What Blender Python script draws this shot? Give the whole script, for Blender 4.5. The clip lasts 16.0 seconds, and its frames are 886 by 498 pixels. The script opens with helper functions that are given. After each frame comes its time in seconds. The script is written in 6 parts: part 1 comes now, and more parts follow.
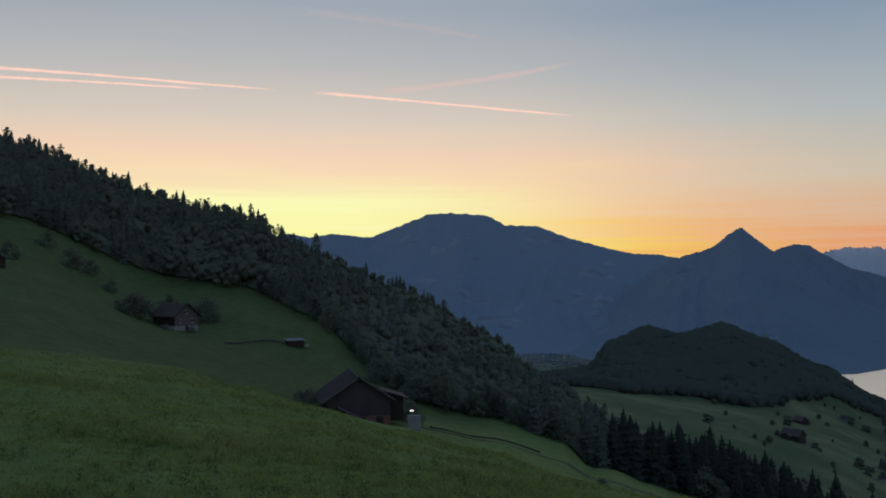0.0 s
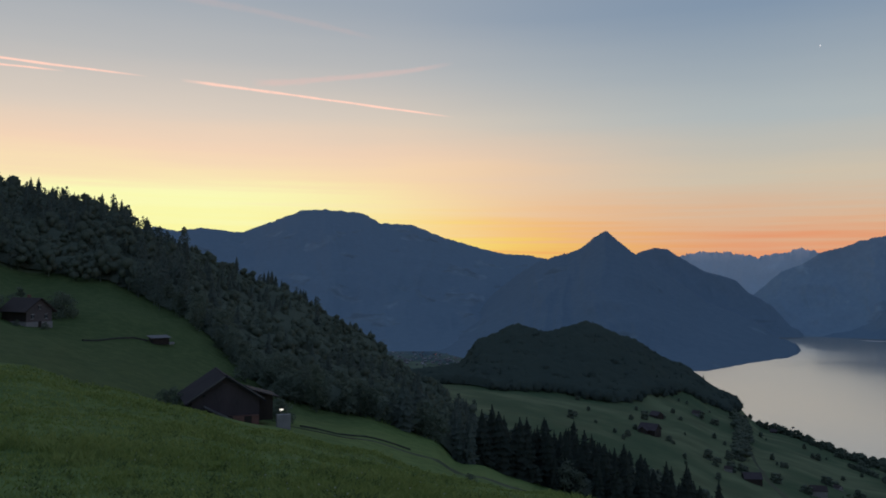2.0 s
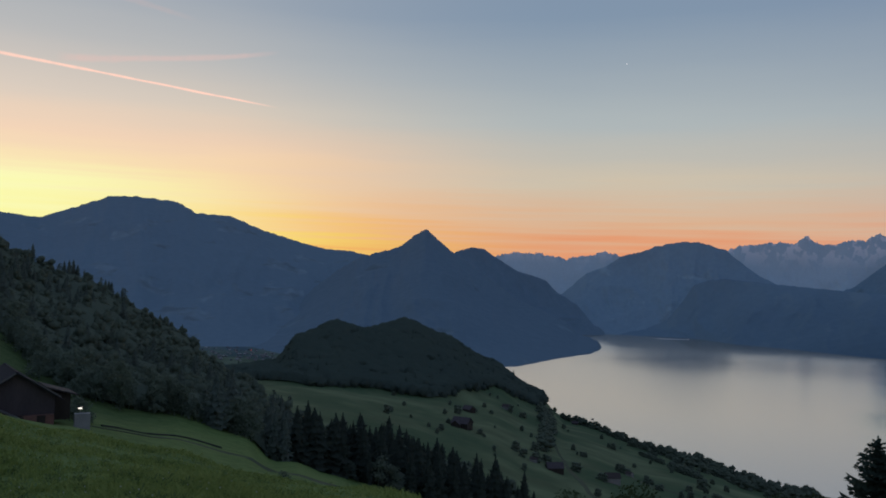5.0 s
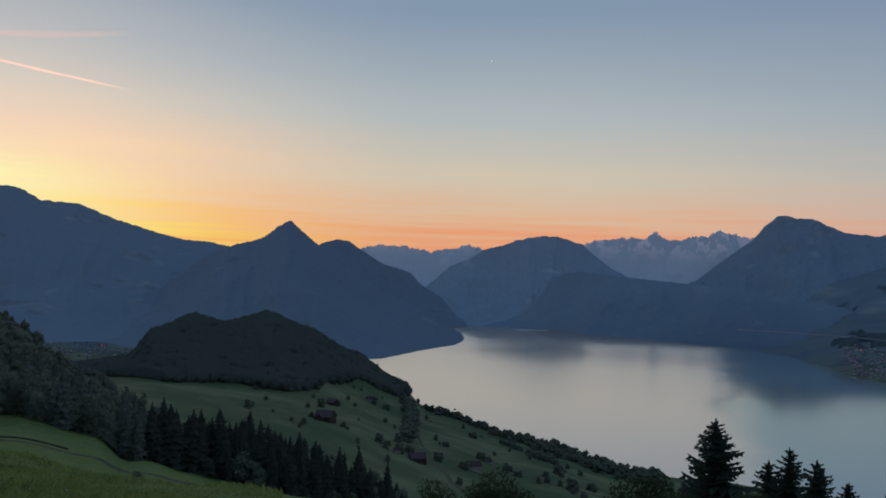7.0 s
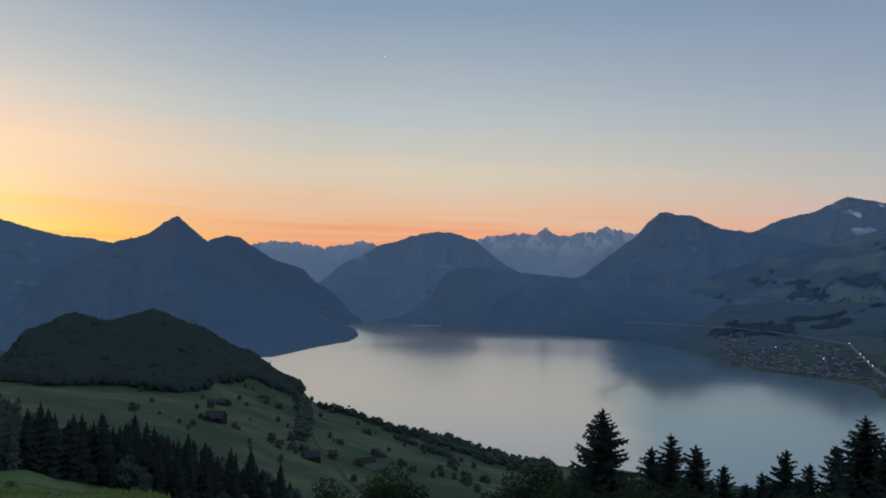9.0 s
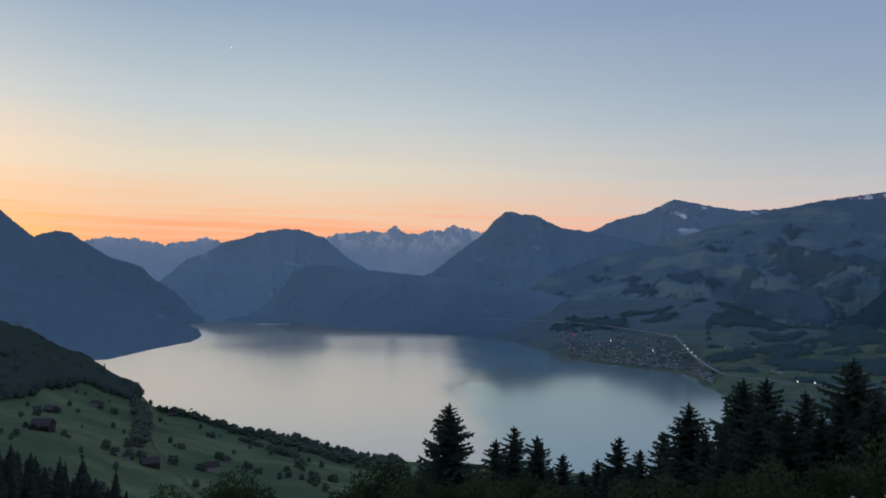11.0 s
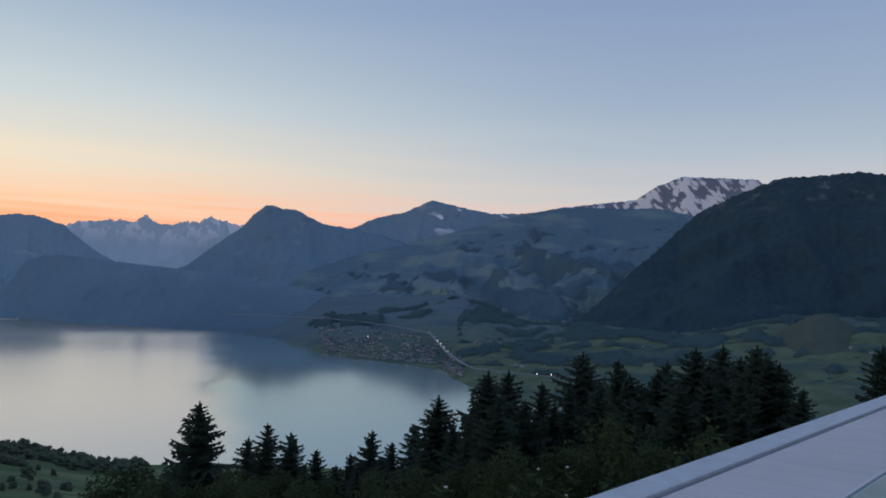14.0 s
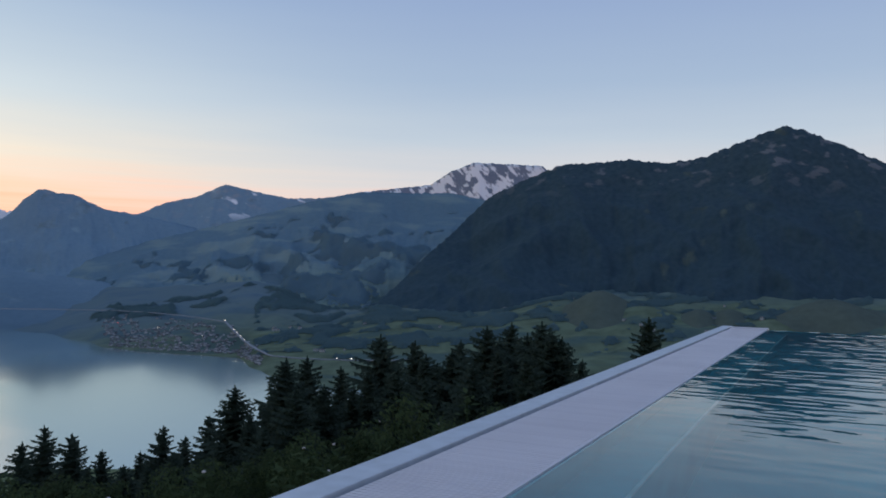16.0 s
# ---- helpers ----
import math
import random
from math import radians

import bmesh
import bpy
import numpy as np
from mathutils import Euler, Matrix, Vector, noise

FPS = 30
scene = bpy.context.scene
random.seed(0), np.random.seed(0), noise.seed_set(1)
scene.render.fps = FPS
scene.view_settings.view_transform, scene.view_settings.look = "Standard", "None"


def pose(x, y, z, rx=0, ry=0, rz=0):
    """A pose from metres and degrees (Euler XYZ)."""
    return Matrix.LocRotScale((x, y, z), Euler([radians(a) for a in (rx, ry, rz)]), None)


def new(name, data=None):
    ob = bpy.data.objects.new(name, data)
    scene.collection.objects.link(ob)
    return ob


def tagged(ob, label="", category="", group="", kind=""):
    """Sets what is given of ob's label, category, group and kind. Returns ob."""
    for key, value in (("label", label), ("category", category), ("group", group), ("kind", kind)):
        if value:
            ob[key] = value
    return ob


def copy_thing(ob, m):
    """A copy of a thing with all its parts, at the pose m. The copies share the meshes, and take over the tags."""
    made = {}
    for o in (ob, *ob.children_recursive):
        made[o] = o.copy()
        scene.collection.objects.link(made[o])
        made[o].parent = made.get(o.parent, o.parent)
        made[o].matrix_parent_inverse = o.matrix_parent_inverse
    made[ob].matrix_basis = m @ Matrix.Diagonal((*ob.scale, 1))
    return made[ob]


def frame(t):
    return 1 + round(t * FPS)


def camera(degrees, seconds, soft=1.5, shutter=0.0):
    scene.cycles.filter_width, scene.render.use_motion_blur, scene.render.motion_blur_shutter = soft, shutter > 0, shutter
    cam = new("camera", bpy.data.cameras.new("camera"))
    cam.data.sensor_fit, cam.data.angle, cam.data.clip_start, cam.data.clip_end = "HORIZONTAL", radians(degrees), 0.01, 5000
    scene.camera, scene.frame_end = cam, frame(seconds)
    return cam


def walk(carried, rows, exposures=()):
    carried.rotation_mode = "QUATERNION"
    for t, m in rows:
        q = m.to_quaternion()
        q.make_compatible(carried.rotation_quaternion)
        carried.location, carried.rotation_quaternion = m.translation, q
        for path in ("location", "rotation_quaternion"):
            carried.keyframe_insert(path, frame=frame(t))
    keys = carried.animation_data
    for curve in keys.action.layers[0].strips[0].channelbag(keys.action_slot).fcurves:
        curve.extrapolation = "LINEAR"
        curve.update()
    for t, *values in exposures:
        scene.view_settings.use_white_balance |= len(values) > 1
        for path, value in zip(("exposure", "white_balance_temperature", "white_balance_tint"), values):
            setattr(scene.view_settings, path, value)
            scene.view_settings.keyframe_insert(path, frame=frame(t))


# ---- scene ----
from mathutils.bvhtree import BVHTree

EYE = 0.7          # the eye above the pool's water, which is z = 0
LAKE = -229.3      # the lake's level

# ---- camera ----
cam = camera(56.78, 16.0, soft=1.8)
walk(cam, [
    (0, pose(0.162, 0.578, EYE, 92.50, 0.50, 0.01)),
    (0.5, pose(0.161, 0.573, EYE, 92.46, 0.39, -2.04)),
    (1, pose(0.159, 0.568, EYE, 92.49, 0.22, -4.48)),
    (1.5, pose(0.158, 0.563, EYE, 92.40, -0.03, -6.77)),
    (2, pose(0.157, 0.559, EYE, 92.34, -0.27, -8.78)),
    (2.5, pose(0.155, 0.554, EYE, 92.30, -0.65, -10.74)),
    (3, pose(0.154, 0.549, EYE, 92.29, -0.88, -12.52)),
    (3.5, pose(0.153, 0.544, EYE, 92.44, -0.98, -14.18)),
    (4, pose(0.151, 0.539, EYE, 92.52, -1.20, -16.09)),
    (4.5, pose(0.150, 0.534, EYE, 92.41, -1.28, -18.52)),
    (5, pose(0.149, 0.530, EYE, 92.24, -1.52, -21.28)),
    (7.5, pose(0.132, 0.469, EYE, 91.96, -1.45, -32.48)),
    (8, pose(0.128, 0.457, EYE, 91.99, -1.22, -34.06)),
    (8.5, pose(0.125, 0.445, EYE, 92.08, -1.30, -35.76)),
    (9, pose(0.122, 0.433, EYE, 91.87, -1.26, -38.08)),
    (11.5, pose(0.095, 0.337, EYE, 92.02, -1.24, -51.17)),
    (12, pose(0.086, 0.308, EYE, 92.05, -1.45, -53.75)),
    (12.5, pose(0.078, 0.279, EYE, 92.03, -1.85, -56.72)),
    (13, pose(0.066, 0.236, EYE, 92.00, -2.02, -59.95)),
    (13.5, pose(0.057, 0.202, EYE, 91.97, -2.12, -62.55)),
    (14, pose(0.049, 0.173, EYE, 92.14, -2.25, -65.25)),
    (14.5, pose(0.042, 0.149, EYE, 92.34, -2.34, -68.47)),
    (15, pose(0.034, 0.120, EYE, 92.54, -1.80, -71.95)),
    (15.5, pose(0.023, 0.082, EYE, 92.26, -1.19, -75.30)),
    (16, pose(0.000, 0.000, EYE, 91.46, -1.01, -79.26)),
], exposures=[(0, -0.06), (5, -0.05), (7.5, 0.04), (8.2, 0.18), (8.6, 0.19), (9, 0.14), (11.8, 0.44), (12.5, 0.46), (14, 0.49), (15.5, 0.62), (16, 0.73)])


def place(bearing, rise, r):
    """A point r metres out (level distance) by bearing (degrees, left of north positive) and rise (degrees) as seen
    from the eye.
    """
    b = radians(bearing)
    return Vector((-math.sin(b) * r, math.cos(b) * r, EYE + r * math.tan(radians(rise))))


# ---- sky ----
SUN_BEARING = 12.0


def build_sky():
    world = bpy.data.worlds.new("dawn_sky")
    scene.world = world
    world.use_nodes = True
    nt = world.node_tree
    nt.nodes.clear()
    out = nt.nodes.new("ShaderNodeOutputWorld")
    back = nt.nodes.new("ShaderNodeBackground")
    coord = nt.nodes.new("ShaderNodeTexCoord")
    norm = nt.nodes.new("ShaderNodeVectorMath")
    norm.operation = "NORMALIZE"
    nt.links.new(coord.outputs["Generated"], norm.inputs[0])
    sep = nt.nodes.new("ShaderNodeSeparateXYZ")
    nt.links.new(norm.outputs[0], sep.inputs[0])

    def op(kind, a, b=None):
        n = nt.nodes.new("ShaderNodeMath")
        n.operation = kind
        for i, v in enumerate((a, b)):
            if v is None:
                continue
            if isinstance(v, (int, float)):
                n.inputs[i].default_value = v
            else:
                nt.links.new(v, n.inputs[i])
        return n.outputs[0]

    def spread(v, a, b):
        n = nt.nodes.new("ShaderNodeMapRange")
        n.interpolation_type = "SMOOTHSTEP"
        nt.links.new(v, n.inputs["Value"])
        n.inputs["From Min"].default_value, n.inputs["From Max"].default_value = a, b
        return n.outputs["Result"]

    b = radians(SUN_BEARING)
    flat = nt.nodes.new("ShaderNodeCombineXYZ")
    nt.links.new(sep.outputs["X"], flat.inputs["X"])
    nt.links.new(sep.outputs["Y"], flat.inputs["Y"])
    level = nt.nodes.new("ShaderNodeVectorMath")
    level.operation = "NORMALIZE"
    nt.links.new(flat.outputs[0], level.inputs[0])
    dot = nt.nodes.new("ShaderNodeVectorMath")
    dot.operation = "DOT_PRODUCT"
    nt.links.new(level.outputs[0], dot.inputs[0])
    dot.inputs[1].default_value = (-math.sin(b), math.cos(b), 0)
    angle = op("ARCCOSINE", op("MINIMUM", op("MAXIMUM", dot.outputs["Value"], -1.0), 1.0))
    rise = op("ARCSINE", sep.outputs["Z"])
    # thin high veils that bend the colour bands a little
    mapping = nt.nodes.new("ShaderNodeMapping")
    mapping.inputs["Scale"].default_value = (2.2, 2.2, 26.0)
    nt.links.new(norm.outputs[0], mapping.inputs[0])
    veil = nt.nodes.new("ShaderNodeTexNoise")
    veil.inputs["Scale"].default_value = 1.6
    veil.inputs["Detail"].default_value = 5
    nt.links.new(mapping.outputs[0], veil.inputs["Vector"])
    wobble = op("MULTIPLY", op("SUBTRACT", veil.outputs["Fac"], 0.5), 0.05)
    wobble = op("MULTIPLY", wobble, op("SUBTRACT", 1.0, op("MULTIPLY", spread(rise, radians(5), radians(13)), 0.72)))
    fine = nt.nodes.new("ShaderNodeMapping")
    fine.inputs["Scale"].default_value = (2.6, 2.6, 120.0)
    nt.links.new(norm.outputs[0], fine.inputs[0])
    wisp = nt.nodes.new("ShaderNodeTexNoise")
    wisp.inputs["Scale"].default_value = 1.3
    wisp.inputs["Detail"].default_value = 4
    nt.links.new(fine.outputs[0], wisp.inputs["Vector"])
    streak = op("MULTIPLY", op("SUBTRACT", wisp.outputs["Fac"], 0.5), 0.075)
    streak = op("MULTIPLY", streak, op("SUBTRACT", 1.0, spread(rise, radians(3), radians(9))))
    up = op("ADD", op("ADD", rise, wobble), streak)
    fac = op("DIVIDE", up, radians(90))

    def ramp(stops):
        n = nt.nodes.new("ShaderNodeValToRGB")
        el = n.color_ramp.elements
        while len(el) < len(stops):
            el.new(0.5)
        for e, (deg, c) in zip(el, stops):
            e.position, e.color = deg / 90, (*c, 1)
        nt.links.new(fac, n.inputs[0])
        return n.outputs["Color"]

    near = ramp(SKY_SUNWARD)
    edge = ramp(SKY_EDGE)
    mid = ramp(SKY_SIDE)
    far = ramp(SKY_AWAY)

    def mix(f, a, c):
        n = nt.nodes.new("ShaderNodeMix")
        n.data_type = "RGBA"
        nt.links.new(f, n.inputs["Factor"])
        nt.links.new(a, n.inputs["A"])
        nt.links.new(c, n.inputs["B"])
        return n.outputs["Result"]

    colour = mix(spread(angle, radians(3), radians(33)), near, edge)
    colour = mix(spread(angle, radians(16), radians(43)), colour, mid)
    colour = mix(spread(angle, radians(45), radians(95)), colour, far)
    nt.links.new(colour, back.inputs["Color"])
    back.inputs["Strength"].default_value = 1.0
    nt.links.new(back.outputs[0], out.inputs[0])


SKY_SUNWARD = [(0, (1.0, 0.74, 0.24)), (3, (1.0, 0.96, 0.36)), (5.4, (1.0, 1.0, 0.50)), (7.2, (0.99, 0.80, 0.48)), (9, (0.94, 0.69, 0.50)),
               (11.5, (0.73, 0.63, 0.54)), (15, (0.51, 0.51, 0.51)), (19, (0.36, 0.41, 0.47)), (35, (0.20, 0.27, 0.38)), (80, (0.10, 0.15, 0.26))]
SKY_EDGE = [(0, (1.0, 0.45, 0.10)), (1.3, (1.0, 0.54, 0.11)), (2.4, (1.0, 0.73, 0.12)), (3.3, (1.0, 0.58, 0.20)), (5, (0.97, 0.59, 0.32)), (8, (0.92, 0.63, 0.43)),
            (11, (0.66, 0.59, 0.50)), (14, (0.47, 0.49, 0.50)), (18, (0.31, 0.37, 0.45)), (80, (0.10, 0.15, 0.26))]
SKY_SIDE = [(0, (0.74, 0.25, 0.13)), (2.4, (0.80, 0.345, 0.18)), (4.2, (0.74, 0.46, 0.29)), (7, (0.63, 0.55, 0.43)),
            (11, (0.44, 0.488, 0.50)), (18, (0.230, 0.312, 0.420)), (35, (0.17, 0.245, 0.39)), (80, (0.10, 0.15, 0.27))]
SKY_AWAY = [(0, (0.55, 0.30, 0.27)), (3.6, (0.60, 0.39, 0.35)), (6, (0.435, 0.420, 0.425)), (9, (0.322, 0.374, 0.432)),
            (13, (0.236, 0.304, 0.404)), (19, (0.180, 0.244, 0.378)), (35, (0.155, 0.218, 0.36)), (80, (0.11, 0.16, 0.28))]
build_sky()


# ---- materials ----
def shader(name, rough=0.9, metal=0.0, spec=0.3):
    m = bpy.data.materials.new(name)
    m.use_nodes = True
    b = m.node_tree.nodes["Principled BSDF"]
    b.inputs["Roughness"].default_value = rough
    b.inputs["Metallic"].default_value = metal
    b.inputs["Specular IOR Level"].default_value = spec
    return m, m.node_tree, b


def noisy(nt, scale, detail=4, stretch=(1, 1, 1), coords="Object"):
    c = nt.nodes.new("ShaderNodeTexCoord")
    mp = nt.nodes.new("ShaderNodeMapping")
    mp.inputs["Scale"].default_value = stretch
    n = nt.nodes.new("ShaderNodeTexNoise")
    n.inputs["Scale"].default_value = scale
    n.inputs["Detail"].default_value = detail
    nt.links.new(c.outputs[coords], mp.inputs[0])
    nt.links.new(mp.outputs[0], n.inputs["Vector"])
    return n.outputs["Fac"]


def ramped(nt, f, stops):
    n = nt.nodes.new("ShaderNodeValToRGB")
    el = n.color_ramp.elements
    while len(el) < len(stops):
        el.new(0.5)
    for e, (p, c) in zip(el, stops):
        e.position, e.color = p, (*c, 1)
    nt.links.new(f, n.inputs[0])
    return n.outputs["Color"]


def blend(nt, f, a, b, mode="MIX"):
    n = nt.nodes.new("ShaderNodeMix")
    n.data_type, n.blend_type = "RGBA", mode
    for key, v in (("Factor", f), ("A", a), ("B", b)):
        if isinstance(v, (int, float)):
            n.inputs[key].default_value = v
        elif isinstance(v, tuple):
            n.inputs[key].default_value = (*v, 1)
        else:
            nt.links.new(v, n.inputs[key])
    return n.outputs["Result"]


def bumped(nt, b, f, strength, distance):
    n = nt.nodes.new("ShaderNodeBump")
    n.inputs["Strength"].default_value, n.inputs["Distance"].default_value = strength, distance
    nt.links.new(f, n.inputs["Height"])
    nt.links.new(n.outputs[0], b.inputs["Normal"])


def two_scale(name, dark, light, coarse, fine, rough=0.9, bump=0.0, distance=0.02, metal=0.0, spec=0.3, stretch=(1, 1, 1)):
    """A plain surface with broad stains and fine grain."""
    m, nt, b = shader(name, rough, metal, spec)
    big = noisy(nt, coarse, 4, stretch)
    small = noisy(nt, fine, 3, stretch)
    mean = tuple((p + q) / 2 for p, q in zip(dark, light))
    base = ramped(nt, big, [(0.3, dark), (0.7, light)])
    grain = ramped(nt, small, [(0.25, tuple(0.7 * v for v in mean)), (0.75, tuple(min(1, 1.25 * v) for v in mean))])
    nt.links.new(blend(nt, 0.4, base, grain), b.inputs["Base Color"])
    if bump:
        bumped(nt, b, small, bump, distance)
    return m


def foliage(name, dark, light, scale=0.6, leafy=0.0):
    """Leaves or needles; leafy: size in metres of the unevenness of massed leaves."""
    m, nt, b = shader(name, 1.0, 0, 0.04)
    isl = nt.nodes.new("ShaderNodeNewGeometry")
    tone = ramped(nt, isl.outputs["Random Per Island"], [(0.0, dark), (1.0, light)])
    big = ramped(nt, noisy(nt, scale, 3), [(0.3, dark), (0.7, light)])
    colour = blend(nt, 0.5, tone, big)
    nt.links.new(colour, b.inputs["Base Color"])
    through_leaf = nt.nodes.new("ShaderNodeBsdfTranslucent")
    nt.links.new(colour, through_leaf.inputs["Color"])
    both = nt.nodes.new("ShaderNodeMixShader")
    both.inputs[0].default_value = 0.4
    if leafy:
        bumped(nt, b, noisy(nt, 0.7 / leafy, 5), 0.8, leafy * 0.8)
        nt.links.new(b.inputs["Normal"].links[0].from_socket, through_leaf.inputs["Normal"])
    nt.links.new(b.outputs[0], both.inputs[1])
    nt.links.new(through_leaf.outputs[0], both.inputs[2])
    nt.links.new(both.outputs[0], nt.nodes["Material Output"].inputs["Surface"])
    return m


def slope_cover(name, wood, wood2, field, cut, scale, rock=None, snow=None, low_fields=None, streaky=None, stretch=(1, 1, 1), soft=0.022, beyond=None):
    """Woods, pastures, bare rock and snow over a mountainside; beyond holds haze-tinted colours that take over with
    distance.
    """
    m, nt, b = shader(name, 1.0, 0, 0.1)
    woods = ramped(nt, noisy(nt, scale * 7, 6), [(0.3, wood), (0.7, wood2)])
    haze_mix = None
    # painted haze: the cover turns bluer with distance from the eye
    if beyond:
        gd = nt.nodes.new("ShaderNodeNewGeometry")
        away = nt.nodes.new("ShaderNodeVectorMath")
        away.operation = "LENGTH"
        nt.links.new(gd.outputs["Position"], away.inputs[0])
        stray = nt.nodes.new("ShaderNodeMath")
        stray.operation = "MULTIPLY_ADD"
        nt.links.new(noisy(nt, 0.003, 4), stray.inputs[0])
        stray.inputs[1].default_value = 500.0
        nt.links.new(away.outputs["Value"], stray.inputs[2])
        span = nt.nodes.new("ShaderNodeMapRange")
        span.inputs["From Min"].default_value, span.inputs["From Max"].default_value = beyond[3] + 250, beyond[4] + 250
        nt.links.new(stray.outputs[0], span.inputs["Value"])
        haze_mix = span.outputs[0]
        woods = blend(nt, haze_mix, woods, ramped(nt, noisy(nt, scale * 7, 6), [(0.3, beyond[0]), (0.7, beyond[1])]))
    base = woods
    if cut < 1:
        patch = noisy(nt, scale, 7, stretch)
        if low_fields:
            low = nt.nodes.new("ShaderNodeMapRange")
            g0 = nt.nodes.new("ShaderNodeNewGeometry")
            s0 = nt.nodes.new("ShaderNodeSeparateXYZ")
            nt.links.new(g0.outputs["Position"], s0.inputs[0])
            nt.links.new(s0.outputs["Z"], low.inputs["Value"])
            low.inputs["From Min"].default_value, low.inputs["From Max"].default_value = low_fields
            low.inputs["To Min"].default_value, low.inputs["To Max"].default_value = 0.17, 0.0
            more = nt.nodes.new("ShaderNodeMath")
            nt.links.new(low.outputs[0], more.inputs[0])
            nt.links.new(patch, more.inputs[1])
            patch = more.outputs[0]
        f = ramped(nt, patch, [(cut - soft, (0, 0, 0)), (cut + soft, (1, 1, 1))])
        pasture = ramped(nt, noisy(nt, scale * 2.2, 4), [(0.35, tuple(v * 0.74 for v in field)), (0.65, tuple(v * 1.15 for v in field))])
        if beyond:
            pasture = blend(nt, haze_mix, pasture, beyond[2])
        base = blend(nt, f, woods, pasture)
    geo = nt.nodes.new("ShaderNodeNewGeometry")
    sep = nt.nodes.new("ShaderNodeSeparateXYZ")
    nt.links.new(geo.outputs["Position"], sep.inputs[0])
    if rock:
        colour, low, high = rock
        n = nt.nodes.new("ShaderNodeMapRange")
        n.inputs["From Min"].default_value, n.inputs["From Max"].default_value = low, high
        nt.links.new(sep.outputs["Z"], n.inputs["Value"])
        s = noisy(nt, scale * 2.2, 7, (1, 1, 1.6))
        f = nt.nodes.new("ShaderNodeMath")
        f.operation = "MULTIPLY"
        nt.links.new(n.outputs[0], f.inputs[0])
        nt.links.new(ramped(nt, s, [(0.57, (0, 0, 0)), (0.64, (1, 1, 1))]), f.inputs[1])
        base = blend(nt, f.outputs[0], base, colour)
    if snow:
        low, high, much = snow
        n = nt.nodes.new("ShaderNodeMapRange")
        n.inputs["From Min"].default_value, n.inputs["From Max"].default_value = low, high
        nt.links.new(sep.outputs["Z"], n.inputs["Value"])
        s = noisy(nt, scale * 1.5, 8, (1, 1, 0.55))
        if streaky:
            c = nt.nodes.new("ShaderNodeTexCoord")
            mp = nt.nodes.new("ShaderNodeMapping")
            mp.vector_type = "TEXTURE"
            mp.inputs["Rotation"].default_value = (radians(streaky), 0, 0)
            mp.inputs["Scale"].default_value = (1, 2.0, 0.55)
            t = nt.nodes.new("ShaderNodeTexNoise")
            t.inputs["Scale"].default_value, t.inputs["Detail"].default_value = scale * 1.6, 7
            nt.links.new(c.outputs["Object"], mp.inputs[0])
            nt.links.new(mp.outputs[0], t.inputs["Vector"])
            s = noisy(nt, scale * 0.8, 8, (1, 1, 0.8))
            mean = nt.nodes.new("ShaderNodeMix")
            mean.inputs["Factor"].default_value = 0.45
            nt.links.new(s, mean.inputs["A"])
            nt.links.new(t.outputs["Fac"], mean.inputs["B"])
            s = mean.outputs["Result"]
        f = nt.nodes.new("ShaderNodeMath")
        f.operation = "MULTIPLY"
        nt.links.new(n.outputs[0], f.inputs[0])
        nt.links.new(ramped(nt, s, [(much - 0.02, (0, 0, 0)), (much + 0.02, (1, 1, 1))]), f.inputs[1])
        base = blend(nt, f.outputs[0], base, (0.78, 0.80, 0.84))
    nt.links.new(base, b.inputs["Base Color"])
    return m


def meadow_material(name):
    """Lush grass by the terrace that turns unevenly darker and bluer up the slope to the left."""
    m, nt, b = shader(name, 0.95, 0, 0.10)

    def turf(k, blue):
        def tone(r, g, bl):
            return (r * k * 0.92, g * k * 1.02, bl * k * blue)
        big = ramped(nt, noisy(nt, 0.012, 5), [(0.3, tone(0.100, 0.146, 0.032)), (0.5, tone(0.126, 0.174, 0.038)), (0.72, tone(0.165, 0.200, 0.056))])
        mow = ramped(nt, noisy(nt, 0.10, 5, (1, 0.35, 1)), [(0.35, tone(0.082, 0.122, 0.026)), (0.65, tone(0.172, 0.215, 0.052))])
        fine = ramped(nt, noisy(nt, 1.1, 7), [(0.3, tone(0.056, 0.092, 0.020)), (0.7, tone(0.19, 0.235, 0.062))])
        tufts = ramped(nt, noisy(nt, 0.32, 6), [(0.36, tone(0.060, 0.098, 0.022)), (0.5, tone(0.128, 0.172, 0.040)), (0.64, tone(0.215, 0.255, 0.066))])
        c = blend(nt, 0.5, big, mow)
        return blend(nt, 0.3, blend(nt, 0.4, c, tufts), fine)

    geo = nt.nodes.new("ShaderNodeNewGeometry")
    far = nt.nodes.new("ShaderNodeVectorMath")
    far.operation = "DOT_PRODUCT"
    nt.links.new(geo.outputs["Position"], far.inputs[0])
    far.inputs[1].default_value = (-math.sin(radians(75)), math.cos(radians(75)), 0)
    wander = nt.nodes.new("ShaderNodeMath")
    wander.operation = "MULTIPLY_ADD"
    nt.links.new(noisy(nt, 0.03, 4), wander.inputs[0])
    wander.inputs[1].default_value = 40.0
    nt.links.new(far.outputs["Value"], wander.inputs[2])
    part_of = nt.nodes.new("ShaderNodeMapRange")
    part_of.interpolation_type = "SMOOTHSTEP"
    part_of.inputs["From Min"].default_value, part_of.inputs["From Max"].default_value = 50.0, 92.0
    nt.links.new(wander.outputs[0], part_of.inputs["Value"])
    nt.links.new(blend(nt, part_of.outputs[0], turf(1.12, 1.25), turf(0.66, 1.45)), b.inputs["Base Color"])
    bumped(nt, b, noisy(nt, 2.5, 6), 0.5, 0.15)
    return m


